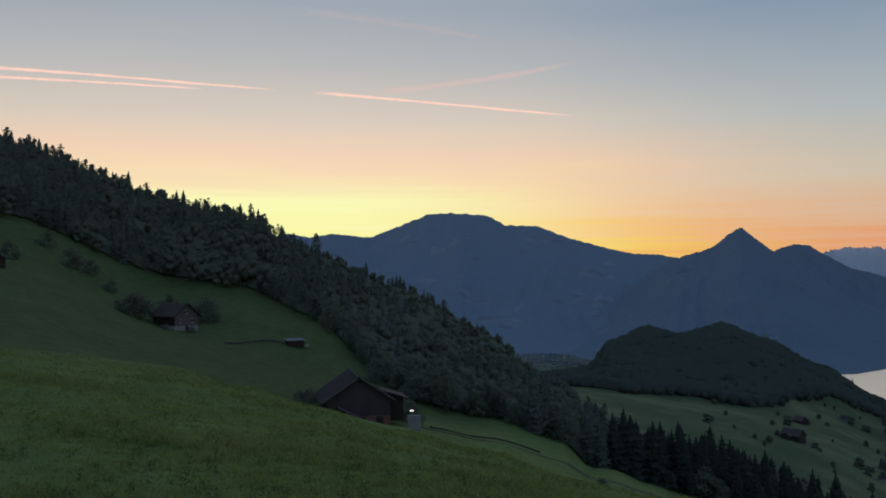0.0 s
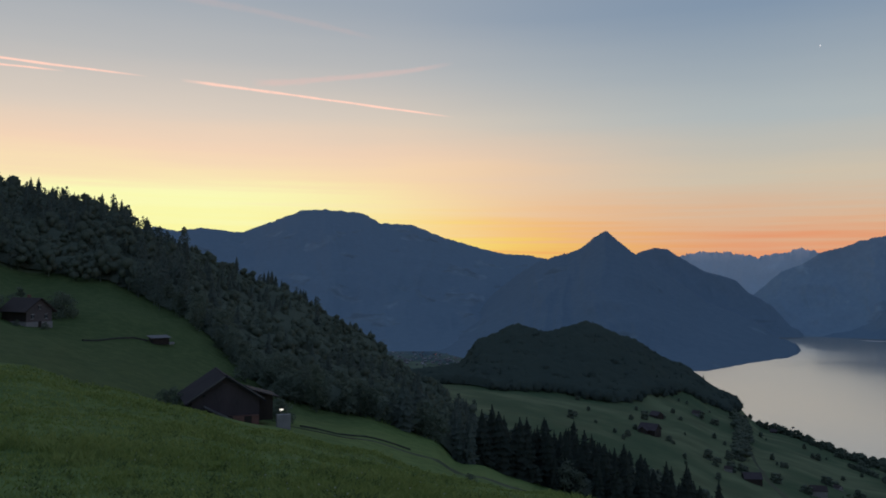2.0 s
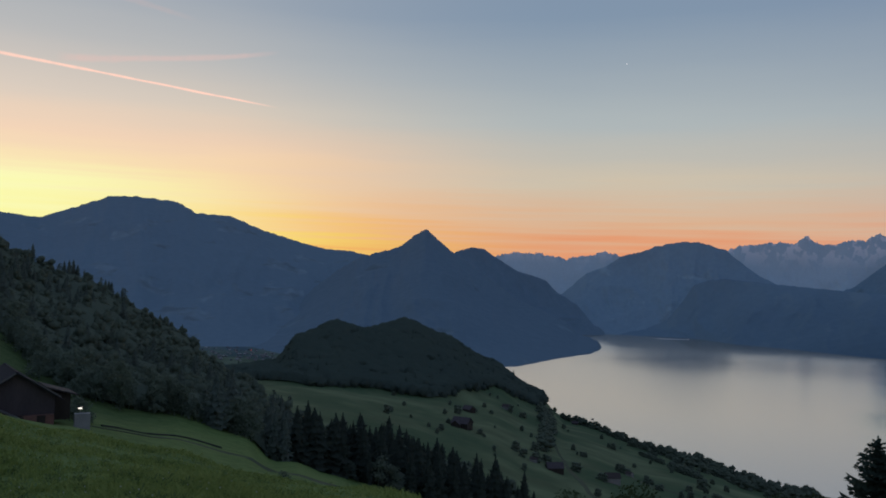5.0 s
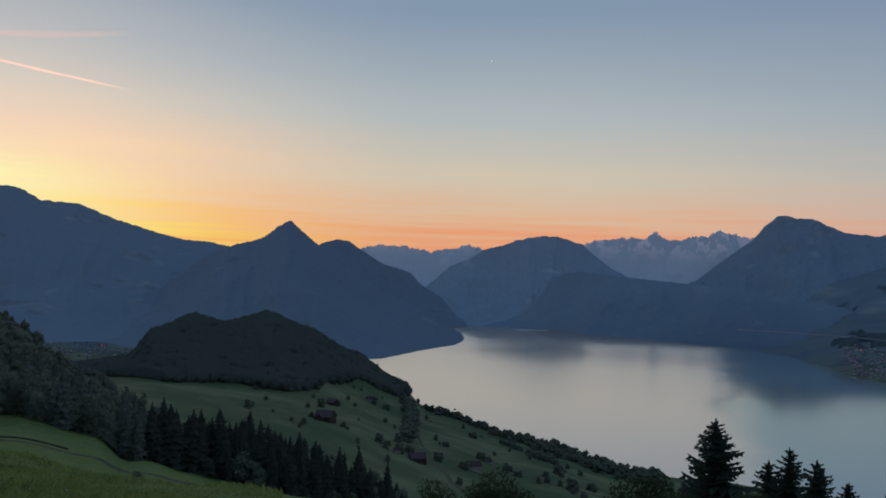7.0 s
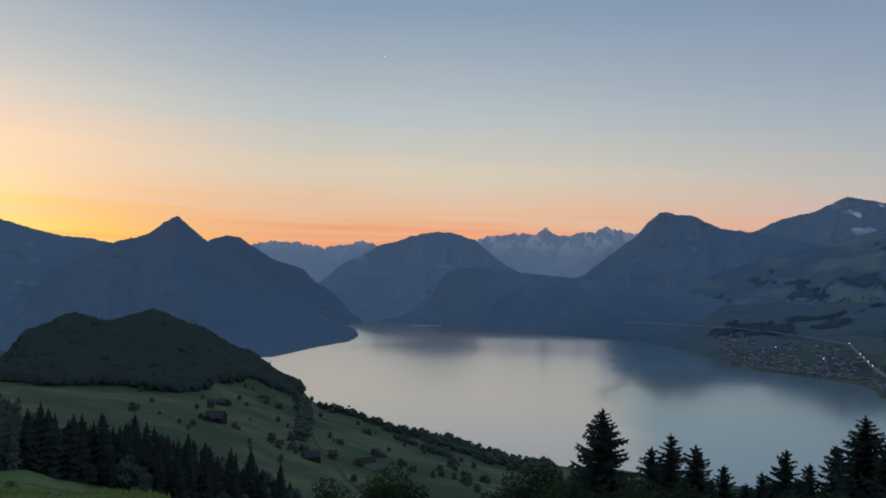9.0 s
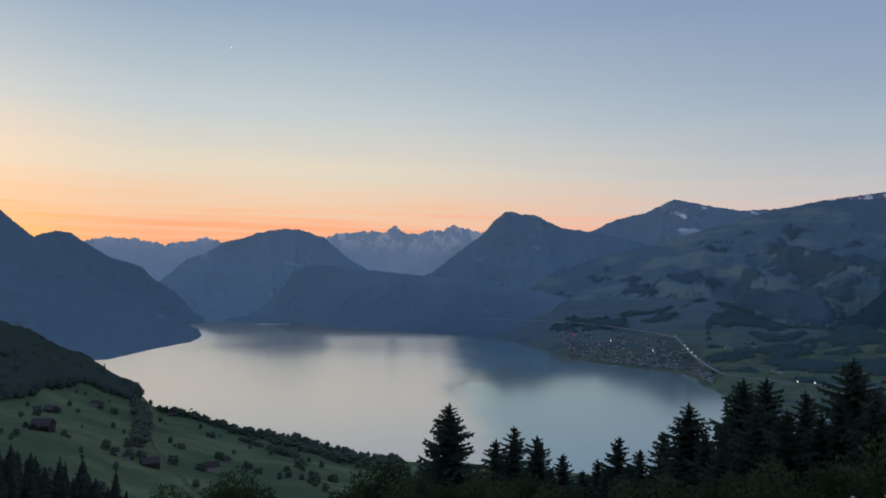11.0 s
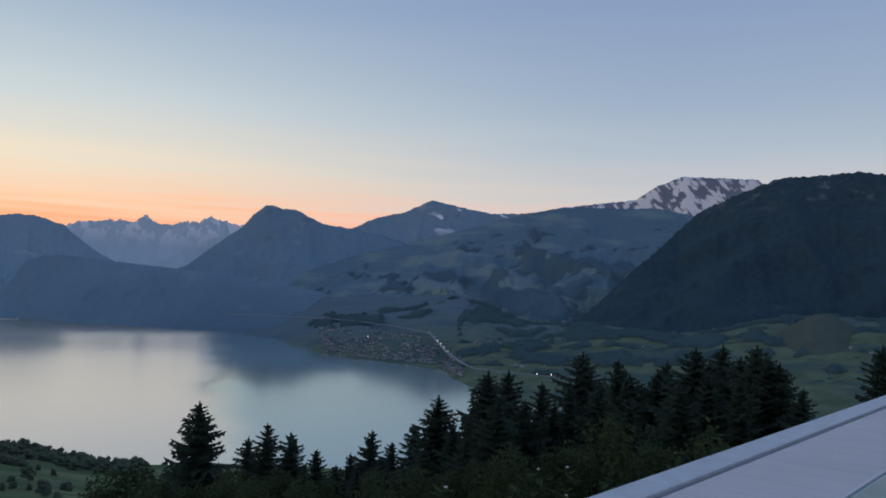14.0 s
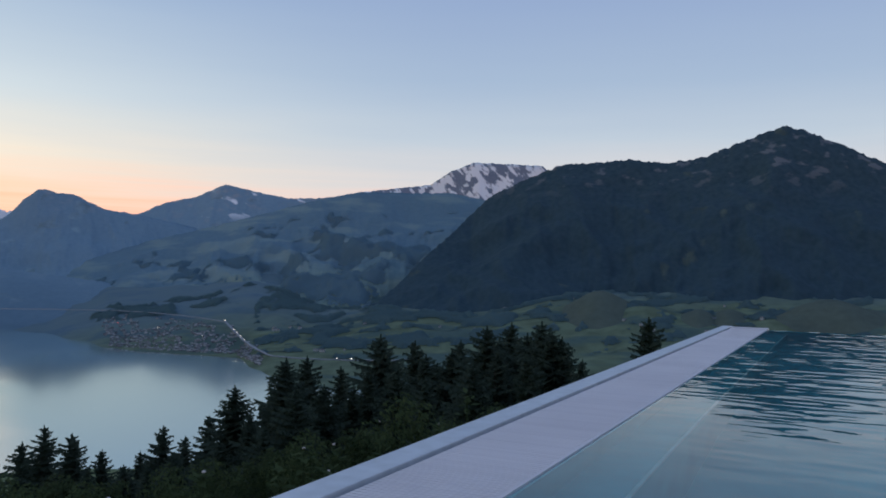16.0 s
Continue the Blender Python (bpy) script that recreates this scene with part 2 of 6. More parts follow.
MEADOW = meadow_material("meadow_grass")
LOWLAND = slope_cover("lowland_pastures", (0.064, 0.106, 0.052), (0.086, 0.128, 0.060), (0.142, 0.176, 0.088), 0.49, 0.011, stretch=(1, 0.6, 1), soft=0.08)
# haze put into the field colours: bluish, and bluer farther out
VALLEY = slope_cover("hazed_valley_fields", (0.064, 0.104, 0.098), (0.080, 0.124, 0.110), (0.122, 0.160, 0.106), 0.45, 0.0085, stretch=(1.2, 0.5, 1), soft=0.05,
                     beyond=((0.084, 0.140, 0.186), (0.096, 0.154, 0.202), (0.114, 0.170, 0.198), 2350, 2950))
SPRUCE = foliage("spruce_needles", (0.050, 0.070, 0.056), (0.082, 0.108, 0.078))
LEAVES_LIGHT = foliage("fresh_broad_leaves", (0.056, 0.082, 0.040), (0.092, 0.122, 0.058))
LEAVES = foliage("broad_leaves", (0.038, 0.058, 0.030), (0.070, 0.094, 0.046))
# haze lifts the forest and knoll leaf colours here, not the edge spruces
WOODS_DARK = foliage("hazed_forest_needles", (0.148, 0.184, 0.152), (0.166, 0.202, 0.162), 0.02, 0.9)
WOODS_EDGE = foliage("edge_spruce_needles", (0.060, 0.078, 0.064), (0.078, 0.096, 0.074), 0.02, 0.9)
WOODS_LEAFY = foliage("hazed_forest_leaves", (0.156, 0.192, 0.142), (0.178, 0.214, 0.152), 0.02, 0.9)
KNOLL_WOODS = foliage("hazed_knoll_leaves", (0.088, 0.120, 0.102), (0.112, 0.146, 0.116), 0.012, 1.6)
# distance haze put into the foliage: bluer than the nearer leaves
FAR_WOODS = foliage("hazed_valley_woods", (0.094, 0.158, 0.176), (0.114, 0.184, 0.196), 0.006, 3.0)
UPLAND_WOODS = foliage("hazed_upland_woods", (0.126, 0.214, 0.272), (0.148, 0.240, 0.298), 0.005, 4.0)
BARK = two_scale("bark", (0.04, 0.032, 0.026), (0.09, 0.075, 0.06), 1.5, 14, 0.95, 0.6, 0.02, stretch=(1, 1, 0.25))


# ---- building helpers ----
def link(name, data, material, parent=None, label=""):
    data.materials.append(material)
    ob = new(name, data)
    if parent is not None:
        ob.parent = parent
    if label:
        ob["label"] = label
    return ob


def part(name, bm, material, parent=None, label=""):
    """Link a bmesh as one mesh object under a thing or a part."""
    me = bpy.data.meshes.new(name)
    bm.to_mesh(me)
    bm.free()
    return link(name, me, material, parent, label)


def soup(name, verts, faces, material, parent=None, label="", smooth=False):
    me = bpy.data.meshes.new(name)
    me.from_pydata([tuple(map(float, v)) for v in verts], [], [tuple(map(int, f)) for f in faces])
    if smooth:
        me.polygons.foreach_set("use_smooth", [True] * len(me.polygons))
    me.update()
    return link(name, me, material, parent, label)


def thing(name, m, label, category, group="", kind=""):
    ob = new(name)
    ob.matrix_world = m
    ob.empty_display_size = 0.2
    return tagged(ob, label, category, group, kind)


def box(bm, cx, cy, cz, sx, sy, sz, bevel=0.0):
    r = bmesh.ops.create_cube(bm, size=1.0, matrix=Matrix.Translation((cx, cy, cz)) @ Matrix.Diagonal((sx, sy, sz, 1)))
    if bevel:
        edges = list({e for v in r["verts"] for e in v.link_edges})
        bmesh.ops.bevel(bm, geom=edges, offset=bevel, segments=2, affect="EDGES", profile=0.7)
    return bm


def one_box(cx, cy, cz, sx, sy, sz, bevel=0.0):
    return box(bmesh.new(), cx, cy, cz, sx, sy, sz, bevel)


# ---- land: profiles outward from the eye, (distance, height over the eye) by bearing, shaped to fit the view ----
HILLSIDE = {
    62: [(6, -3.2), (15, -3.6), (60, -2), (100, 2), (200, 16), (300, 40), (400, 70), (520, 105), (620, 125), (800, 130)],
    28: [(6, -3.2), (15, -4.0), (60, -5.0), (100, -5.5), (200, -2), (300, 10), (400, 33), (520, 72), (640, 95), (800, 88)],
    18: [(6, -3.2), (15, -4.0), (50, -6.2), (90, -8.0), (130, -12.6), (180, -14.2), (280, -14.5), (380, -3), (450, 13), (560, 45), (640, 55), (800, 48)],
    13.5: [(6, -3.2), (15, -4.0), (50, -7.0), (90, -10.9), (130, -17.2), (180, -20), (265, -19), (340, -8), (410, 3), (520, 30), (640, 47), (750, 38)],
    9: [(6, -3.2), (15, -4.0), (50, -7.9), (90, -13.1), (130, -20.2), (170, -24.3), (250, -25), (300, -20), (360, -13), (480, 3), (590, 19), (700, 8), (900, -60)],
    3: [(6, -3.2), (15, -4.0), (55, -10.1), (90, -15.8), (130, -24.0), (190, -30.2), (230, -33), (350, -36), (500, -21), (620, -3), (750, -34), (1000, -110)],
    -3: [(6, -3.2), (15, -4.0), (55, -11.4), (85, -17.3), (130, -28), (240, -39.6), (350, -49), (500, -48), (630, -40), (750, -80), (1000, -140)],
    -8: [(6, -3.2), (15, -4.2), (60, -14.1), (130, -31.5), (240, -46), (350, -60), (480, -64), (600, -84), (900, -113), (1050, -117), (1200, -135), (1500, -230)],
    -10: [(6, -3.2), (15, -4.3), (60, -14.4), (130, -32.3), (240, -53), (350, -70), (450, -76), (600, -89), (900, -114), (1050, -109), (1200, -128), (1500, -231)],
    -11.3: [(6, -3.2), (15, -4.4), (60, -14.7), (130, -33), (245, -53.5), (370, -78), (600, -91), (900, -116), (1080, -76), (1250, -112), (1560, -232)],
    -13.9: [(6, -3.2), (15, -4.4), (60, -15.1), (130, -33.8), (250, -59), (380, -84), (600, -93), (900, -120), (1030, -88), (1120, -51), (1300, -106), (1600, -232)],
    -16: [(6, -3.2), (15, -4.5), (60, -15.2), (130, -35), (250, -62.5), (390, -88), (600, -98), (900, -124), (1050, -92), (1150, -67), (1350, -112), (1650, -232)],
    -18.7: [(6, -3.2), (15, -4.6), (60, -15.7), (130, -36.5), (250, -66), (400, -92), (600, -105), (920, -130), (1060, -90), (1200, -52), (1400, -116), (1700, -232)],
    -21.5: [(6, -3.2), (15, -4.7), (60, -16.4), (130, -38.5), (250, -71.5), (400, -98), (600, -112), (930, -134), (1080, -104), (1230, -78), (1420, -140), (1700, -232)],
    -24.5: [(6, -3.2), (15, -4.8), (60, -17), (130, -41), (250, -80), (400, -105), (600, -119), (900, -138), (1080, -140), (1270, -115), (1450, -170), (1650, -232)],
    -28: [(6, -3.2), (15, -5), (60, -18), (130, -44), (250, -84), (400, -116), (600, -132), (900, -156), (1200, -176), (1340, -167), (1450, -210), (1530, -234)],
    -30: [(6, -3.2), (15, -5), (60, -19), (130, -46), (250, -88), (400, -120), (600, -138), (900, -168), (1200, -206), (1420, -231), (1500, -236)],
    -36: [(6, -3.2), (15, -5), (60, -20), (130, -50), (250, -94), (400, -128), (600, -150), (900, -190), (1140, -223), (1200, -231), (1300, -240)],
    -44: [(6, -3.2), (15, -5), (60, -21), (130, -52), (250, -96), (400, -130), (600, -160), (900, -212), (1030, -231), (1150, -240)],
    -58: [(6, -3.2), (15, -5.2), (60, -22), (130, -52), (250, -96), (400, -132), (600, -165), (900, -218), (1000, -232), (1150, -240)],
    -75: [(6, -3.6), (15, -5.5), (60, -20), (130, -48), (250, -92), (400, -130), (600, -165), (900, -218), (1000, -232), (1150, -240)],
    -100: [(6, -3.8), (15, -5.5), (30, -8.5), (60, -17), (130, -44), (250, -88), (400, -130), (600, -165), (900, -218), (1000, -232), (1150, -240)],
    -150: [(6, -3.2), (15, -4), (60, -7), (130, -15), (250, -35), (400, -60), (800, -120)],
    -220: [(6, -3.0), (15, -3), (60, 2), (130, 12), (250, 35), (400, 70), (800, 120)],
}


def profile_field(table, wrap):
    bearings = sorted(table)
    radii = np.exp(np.linspace(math.log(5.0), math.log(1750.0), 150)) if wrap else np.linspace(1350, 4300, 110)
    cols = np.array([np.interp(radii, *zip(*table[b])) for b in bearings])
    kernel = np.exp(-np.linspace(-2, 2, 7) ** 2)
    kernel /= kernel.sum()
    cols = np.array([np.convolve(np.pad(c, 3, "edge"), kernel, "valid") for c in cols])
    return np.array(bearings, float), radii, cols


def field_height(field, bearing, r):
    bearings, radii, cols = field
    if r < radii[0]:
        r = radii[0]
    b = min(max(bearing, bearings[0]), bearings[-1])
    i = min(max(int(np.searchsorted(bearings, b)) - 1, 0), len(bearings) - 2)
    f = (b - bearings[i]) / (bearings[i + 1] - bearings[i])
    f = f * f * (3 - 2 * f) * 0.6 + f * 0.4
    k = float(np.interp(r, radii, np.arange(len(radii))))
    j = min(int(k), len(radii) - 2)
    g = k - j
    a = cols[i][j] * (1 - g) + cols[i][j + 1] * g
    c = cols[i + 1][j] * (1 - g) + cols[i + 1][j + 1] * g
    return a * (1 - f) + c * f


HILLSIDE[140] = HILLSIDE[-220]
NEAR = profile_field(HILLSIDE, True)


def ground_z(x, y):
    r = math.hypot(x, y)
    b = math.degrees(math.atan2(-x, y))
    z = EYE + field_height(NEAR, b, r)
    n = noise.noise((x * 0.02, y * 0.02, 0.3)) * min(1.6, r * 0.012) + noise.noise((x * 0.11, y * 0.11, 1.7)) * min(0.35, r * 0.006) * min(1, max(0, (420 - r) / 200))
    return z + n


def polar_ground(name, b0, b1, nb, radii, height, material, label, category):
    verts, faces = [], []
    for i in range(nb + 1):
        b = radians(b0 + (b1 - b0) * i / nb)
        for r in radii:
            x, y = -math.sin(b) * r, math.cos(b) * r
            verts.append((x, y, height(x, y)))
    n = len(radii)
    for i in range(nb):
        for j in range(n - 1):
            a = i * n + j
            faces.append((a, a + n, a + n + 1, a + 1))
    ob = soup(name, verts, faces, material, smooth=True)
    return tagged(ob, label, category, kind="structure")


near_radii = [r for r in NEAR[1] if r <= 420]
upper_radii = [r for r in near_radii if r >= 118]
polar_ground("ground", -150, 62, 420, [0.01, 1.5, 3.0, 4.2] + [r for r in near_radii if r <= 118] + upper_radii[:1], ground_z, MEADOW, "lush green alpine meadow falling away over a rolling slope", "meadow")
polar_ground("ground_upper", -150, 62, 420, upper_radii, ground_z, MEADOW, "darker meadow rising towards the wood", "meadow")
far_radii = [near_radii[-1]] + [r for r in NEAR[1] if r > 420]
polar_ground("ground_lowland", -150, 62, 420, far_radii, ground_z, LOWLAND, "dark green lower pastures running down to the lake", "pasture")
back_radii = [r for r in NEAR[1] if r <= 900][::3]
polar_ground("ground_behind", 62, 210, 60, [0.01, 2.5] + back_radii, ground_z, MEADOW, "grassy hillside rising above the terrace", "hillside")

VALLEY_SHAPE = {
    -46: [(1350, -245), (4300, -242)],
    -50: [(1350, -245), (3150, -242), (3350, -227), (3800, -195), (4300, -170)],
    -53.5: [(1350, -245), (2850, -242), (3000, -229), (3500, -190), (4300, -130)],
    -55.6: [(1350, -245), (2560, -242), (2700, -229), (3000, -188), (3600, -145), (4300, -100)],
    -57.2: [(1350, -245), (2340, -240), (2440, -229), (2700, -200), (3000, -162), (3500, -110), (4300, -60)],
    -59.5: [(1350, -245), (2200, -240), (2308, -229), (2560, -204), (2900, -165), (3400, -100), (4300, -30)],
    -62: [(1350, -245), (2120, -238), (2229, -229), (2480, -205), (2850, -165), (3300, -95), (4300, 0)],
    -65.3: [(1350, -245), (2040, -238), (2141, -229), (2380, -205), (2650, -165), (3100, -82), (4300, 35)],
    -66.5: [(1350, -245), (1800, -238), (1898, -229), (2250, -205), (2600, -165), (3080, -80), (4300, 42)],
    -67.7: [(1350, -245), (1680, -237), (1766, -228.5), (2150, -204), (2550, -165), (3050, -88), (4300, 50)],
    -70: [(1350, -244), (1520, -237), (1600, -228), (2100, -202), (2500, -165), (2900, -140), (3400, -95), (4300, 60)],
    -78: [(1350, -240), (1500, -232), (1700, -222), (2000, -185), (2300, -145), (2700, -128), (3200, -100), (4300, 20)],
    -90: [(1350, -232), (1700, -210), (2000, -160), (2300, -105), (2600, -70), (4300, 0)],
    -125: [(1350, -232), (1700, -205), (2000, -155), (2300, -95), (2600, -60), (4300, 0)],
}
FAR_SHORE = profile_field(VALLEY_SHAPE, False)


def valley_z(x, y):
    r = math.hypot(x, y)
    b = math.degrees(math.atan2(-x, y))
    z = field_height(FAR_SHORE, b, r)
    lift = min(1.0, max(0.0, (z + 226) / 40))
    n = noise.fractal((x * 0.004, y * 0.004, 4.0), 1.0, 2.0, 4) * 16 * lift
    return EYE + z + n


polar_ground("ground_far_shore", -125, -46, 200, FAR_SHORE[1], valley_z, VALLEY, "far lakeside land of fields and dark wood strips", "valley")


FAR_MEADOW = two_scale("far_hill_meadow", (0.074, 0.098, 0.086), (0.100, 0.124, 0.102), 0.008, 0.05, 1.0, spec=0.1)


def meadow_hill(b, rise, r, half, depth, cover):
    """A rounded pasture hill at the foot of the mountains."""
    top = place(b, rise, r)
    verts, faces, n, m = [], [], 40, 16
    for i in range(n):
        a = 2 * math.pi * i / n
        wide = 1 + 0.22 * noise.noise((math.cos(a), math.sin(a), b))
        for j in range(m + 1):
            s = j / m
            side, out = math.cos(a) * s * half * wide, math.sin(a) * s * depth * wide
            u = radians(b)
            x = top.x - math.cos(u) * side - math.sin(u) * out
            y = top.y - math.sin(u) * side + math.cos(u) * out
            base = valley_z(x, y) - 6
            k = 0.5 + 0.5 * math.cos(math.pi * s)
            verts.append((x, y, base + (max(top.z - base, 4)) * k + 3 * noise.noise((x * 0.02, y * 0.02, 1)) * (1 - s)))
    for i in range(n):
        for j in range(m):
            p, q = i * (m + 1) + j, (i + 1) % n * (m + 1) + j
            faces.append((p, p + 1, q + 1, q))
    tagged(soup("hill", verts, faces, cover, smooth=True), "rounded pale green pasture hill below the dark mountain", "hill", kind="structure")


for row in [(-90.2, -1.25, 2330, 125, 290, FAR_MEADOW), (-93.0, -2.2, 2300, 120, 240, VALLEY), (-96.6, -2.35, 2260, 60, 200, FAR_MEADOW), (-98.5, -2.25, 2280, 66, 220, FAR_MEADOW), (-104.5, -1.45, 2320, 170, 260, FAR_MEADOW)]:
    meadow_hill(*row)


# ---- lake ----
def lake_material():
    m, nt, b = shader("lake_water", 0.2, 0.96, 0.5)
    b.inputs["IOR"].default_value = 1.33
    geo = nt.nodes.new("ShaderNodeNewGeometry")
    sep = nt.nodes.new("ShaderNodeSeparateXYZ")
    nt.links.new(geo.outputs["Position"], sep.inputs[0])
    wander = noisy(nt, 0.0016, 6, (1, 1, 1))

    def op(kind, x, y):
        n = nt.nodes.new("ShaderNodeMath")
        n.operation = kind
        for i, v in enumerate((x, y)):
            if isinstance(v, (int, float)):
                n.inputs[i].default_value = v
            else:
                nt.links.new(v, n.inputs[i])
        return n.outputs[0]

    def fade(v, p, q):
        n = nt.nodes.new("ShaderNodeMapRange")
        n.interpolation_type = "SMOOTHSTEP"
        nt.links.new(v, n.inputs["Value"])
        n.inputs["From Min"].default_value, n.inputs["From Max"].default_value = p, q
        n.inputs["To Min"].default_value, n.inputs["To Max"].default_value = 1.0, 0.0
        return n.outputs[0]

    # a breeze ruffles the open water; the far shore and the village bay lie in its lee; zone edges follow distance and
    # bearing from the eye to fit the view
    out = nt.nodes.new("ShaderNodeVectorMath")
    out.operation = "LENGTH"
    nt.links.new(geo.outputs["Position"], out.inputs[0])
    shift = op("MULTIPLY", op("SUBTRACT", wander, 0.5), 900.0)
    across = op("SUBTRACT", op("MULTIPLY", sep.outputs["X"], 0.618), op("MULTIPLY", sep.outputs["Y"], 0.786))
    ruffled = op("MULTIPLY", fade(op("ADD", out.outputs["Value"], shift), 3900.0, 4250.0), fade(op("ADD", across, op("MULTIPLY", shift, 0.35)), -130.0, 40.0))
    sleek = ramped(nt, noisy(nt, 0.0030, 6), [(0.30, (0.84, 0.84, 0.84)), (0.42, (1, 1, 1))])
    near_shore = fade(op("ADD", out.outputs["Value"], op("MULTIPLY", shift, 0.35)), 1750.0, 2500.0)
    # warm dawn reflection and a dimmer near bay are painted into the water colour
    reflection_tint = blend(nt, ruffled, blend(nt, near_shore, (0.93, 1.0, 0.98), (0.70, 0.75, 0.73)), (0.99, 0.890, 0.805))
    nt.links.new(reflection_tint, b.inputs["Base Color"])
    nt.links.new(reflection_tint, b.inputs["Specular Tint"])
    rough = op("ADD", op("MULTIPLY", op("MULTIPLY", ruffled, sleek), 0.03), 0.115)
    nt.links.new(rough, b.inputs["Roughness"])
    # normals lean towards the eye, so the water mirrors higher, brighter sky
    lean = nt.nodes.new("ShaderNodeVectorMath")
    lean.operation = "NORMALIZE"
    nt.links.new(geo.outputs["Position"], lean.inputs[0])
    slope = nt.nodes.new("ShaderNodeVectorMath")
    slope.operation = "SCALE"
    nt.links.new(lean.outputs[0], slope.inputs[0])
    # lean grows with distance, which drops the close-set mountains out of the reflection
    lean_amount = op("SUBTRACT", op("ADD", op("MULTIPLY", fade(out.outputs["Value"], 2450.0, 3350.0), 0.052), op("MULTIPLY", fade(out.outputs["Value"], 1500.0, 2400.0), 0.024)), 0.108)
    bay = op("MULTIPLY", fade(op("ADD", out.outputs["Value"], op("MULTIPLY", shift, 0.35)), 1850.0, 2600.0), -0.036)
    nt.links.new(op("MINIMUM", op("MULTIPLY", op("MULTIPLY", ruffled, sleek), lean_amount), op("MULTIPLY", op("SUBTRACT", 1.0, ruffled), bay)), slope.inputs["Scale"])
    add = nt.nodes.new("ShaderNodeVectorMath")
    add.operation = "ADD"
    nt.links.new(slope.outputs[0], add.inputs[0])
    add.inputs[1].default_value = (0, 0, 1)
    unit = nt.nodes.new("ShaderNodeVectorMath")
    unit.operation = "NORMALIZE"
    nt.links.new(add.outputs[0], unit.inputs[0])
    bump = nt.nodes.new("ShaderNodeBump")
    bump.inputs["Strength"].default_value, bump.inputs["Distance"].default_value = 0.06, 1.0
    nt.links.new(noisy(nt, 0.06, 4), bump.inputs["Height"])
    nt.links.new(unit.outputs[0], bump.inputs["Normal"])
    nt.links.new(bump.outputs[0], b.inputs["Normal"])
    return m


def build_lake():
    verts, faces = [(0, 0, LAKE)], []
    n = 96
    for i in range(n):
        a = 2 * math.pi * i / n
        verts.append((4950 * math.cos(a), 4950 * math.sin(a), LAKE))
        faces.append((0, i + 1, (i + 1) % n + 1))
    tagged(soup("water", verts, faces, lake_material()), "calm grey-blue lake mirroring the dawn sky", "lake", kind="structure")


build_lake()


# ---- mountains ----
def mountain(name, crest, foot, material, label, rough=14.0, jag=3.0, steps=48, hollow=1.25, along=380, seed=0.0, foot_rise=None, gully=1.0):
    """A massif from its crest line (bearing, rise, distance) down to its foot (bearing, distance) and over behind."""
    cb = [c[0] for c in crest]
    order = sorted(range(len(crest)), key=lambda i: cb[i])
    cb = [crest[i][0] for i in order]
    ce = [crest[i][1] for i in order]
    cr = [crest[i][2] for i in order]
    fo = sorted(foot)
    bearings = np.linspace(cb[0], cb[-1], along)
    verts, faces = [], []
    cols = steps + 8
    rise = np.interp(bearings, cb, ce)
    span = max(3, int(5.0 / abs(bearings[1] - bearings[0])))
    soft = np.exp(-np.linspace(-2, 2, 2 * span + 1) ** 2)
    gentle = np.minimum(np.convolve(np.pad(rise, span, "edge"), soft / soft.sum(), "valid"), rise)
    for b, mild in zip(bearings, gentle):
        e, rc = float(np.interp(b, cb, ce)), float(np.interp(b, cb, cr))
        rf = float(np.interp(b, [f[0] for f in fo], [f[1] for f in fo]))
        zf = LAKE - 3 if foot_rise is None else EYE + rf * math.tan(radians(foot_rise))
        top = place(b, e, rc)
        low = Vector((-math.sin(radians(b)) * rf, math.cos(radians(b)) * rf, min(zf, top.z - 1)))
        swell = rough * min(1.0, max(0.15, (top.z - low.z) / 420))
        for k in range(cols):
            if k <= steps:
                s = k / steps
                p = low.lerp(top, s)
                crest_z = top.z * s ** 5 + place(b, float(mild), rc).z * (1 - s ** 5)
                p.z = low.z + (max(crest_z, low.z + 1) - low.z) * s ** hollow
                w = math.sin(math.pi * min(1, s)) ** 0.7 if 0 < s < 1 else 0.0
                q = (p.x * 0.0035, p.y * 0.0035, p.z * 0.002 + seed)
                rid = noise.ridged_multi_fractal(q, 1.0, 2.1, 5, 1.0, 2.0) - 1.1
                p.z += w * swell * rid
                out = Vector((p.x, p.y, 0)).normalized()
                p -= out * (w * swell * 1.2 * rid)
                # spurs and gullies that run down the slope
                run = noise.ridged_multi_fractal((b * 0.30 + 0.5 * noise.noise((b * 0.2, s * 2.0, seed)), s * 0.55, seed + 9.0), 0.9, 2.2, 4, 1.0, 2.0) - 1.1
                p -= out * (w * gully * 26.0 * run * min(1.0, (top.z - low.z) / 300))
                if s > 0.9:
                    p.z += jag * (s - 0.9) * 10 * (noise.fractal((b * 2.2, seed, 3.0), 0.8, 2.2, 4) + 0.7 * abs(noise.fractal((b * 11.0, seed, 6.0), 0.7, 2.1, 3)))
            else:
                s = (k - steps) / 7
                out = Vector((top.x, top.y, 0)).normalized()
                p = top + out * (90 * s)
                p.z = verts[-(k - steps)][2] - (top.z - LAKE) * 0.25 * s
            verts.append(tuple(p))
    for i in range(len(bearings) - 1):
        for k in range(cols - 1):
            a = i * cols + k
            faces.append((a, a + 1, a + cols + 1, a + cols))
    return tagged(soup(name, verts, faces, material, smooth=True), label, "mountain", kind="structure")


def line(pairs, r):
    return [(b, e, r) for b, e in pairs]


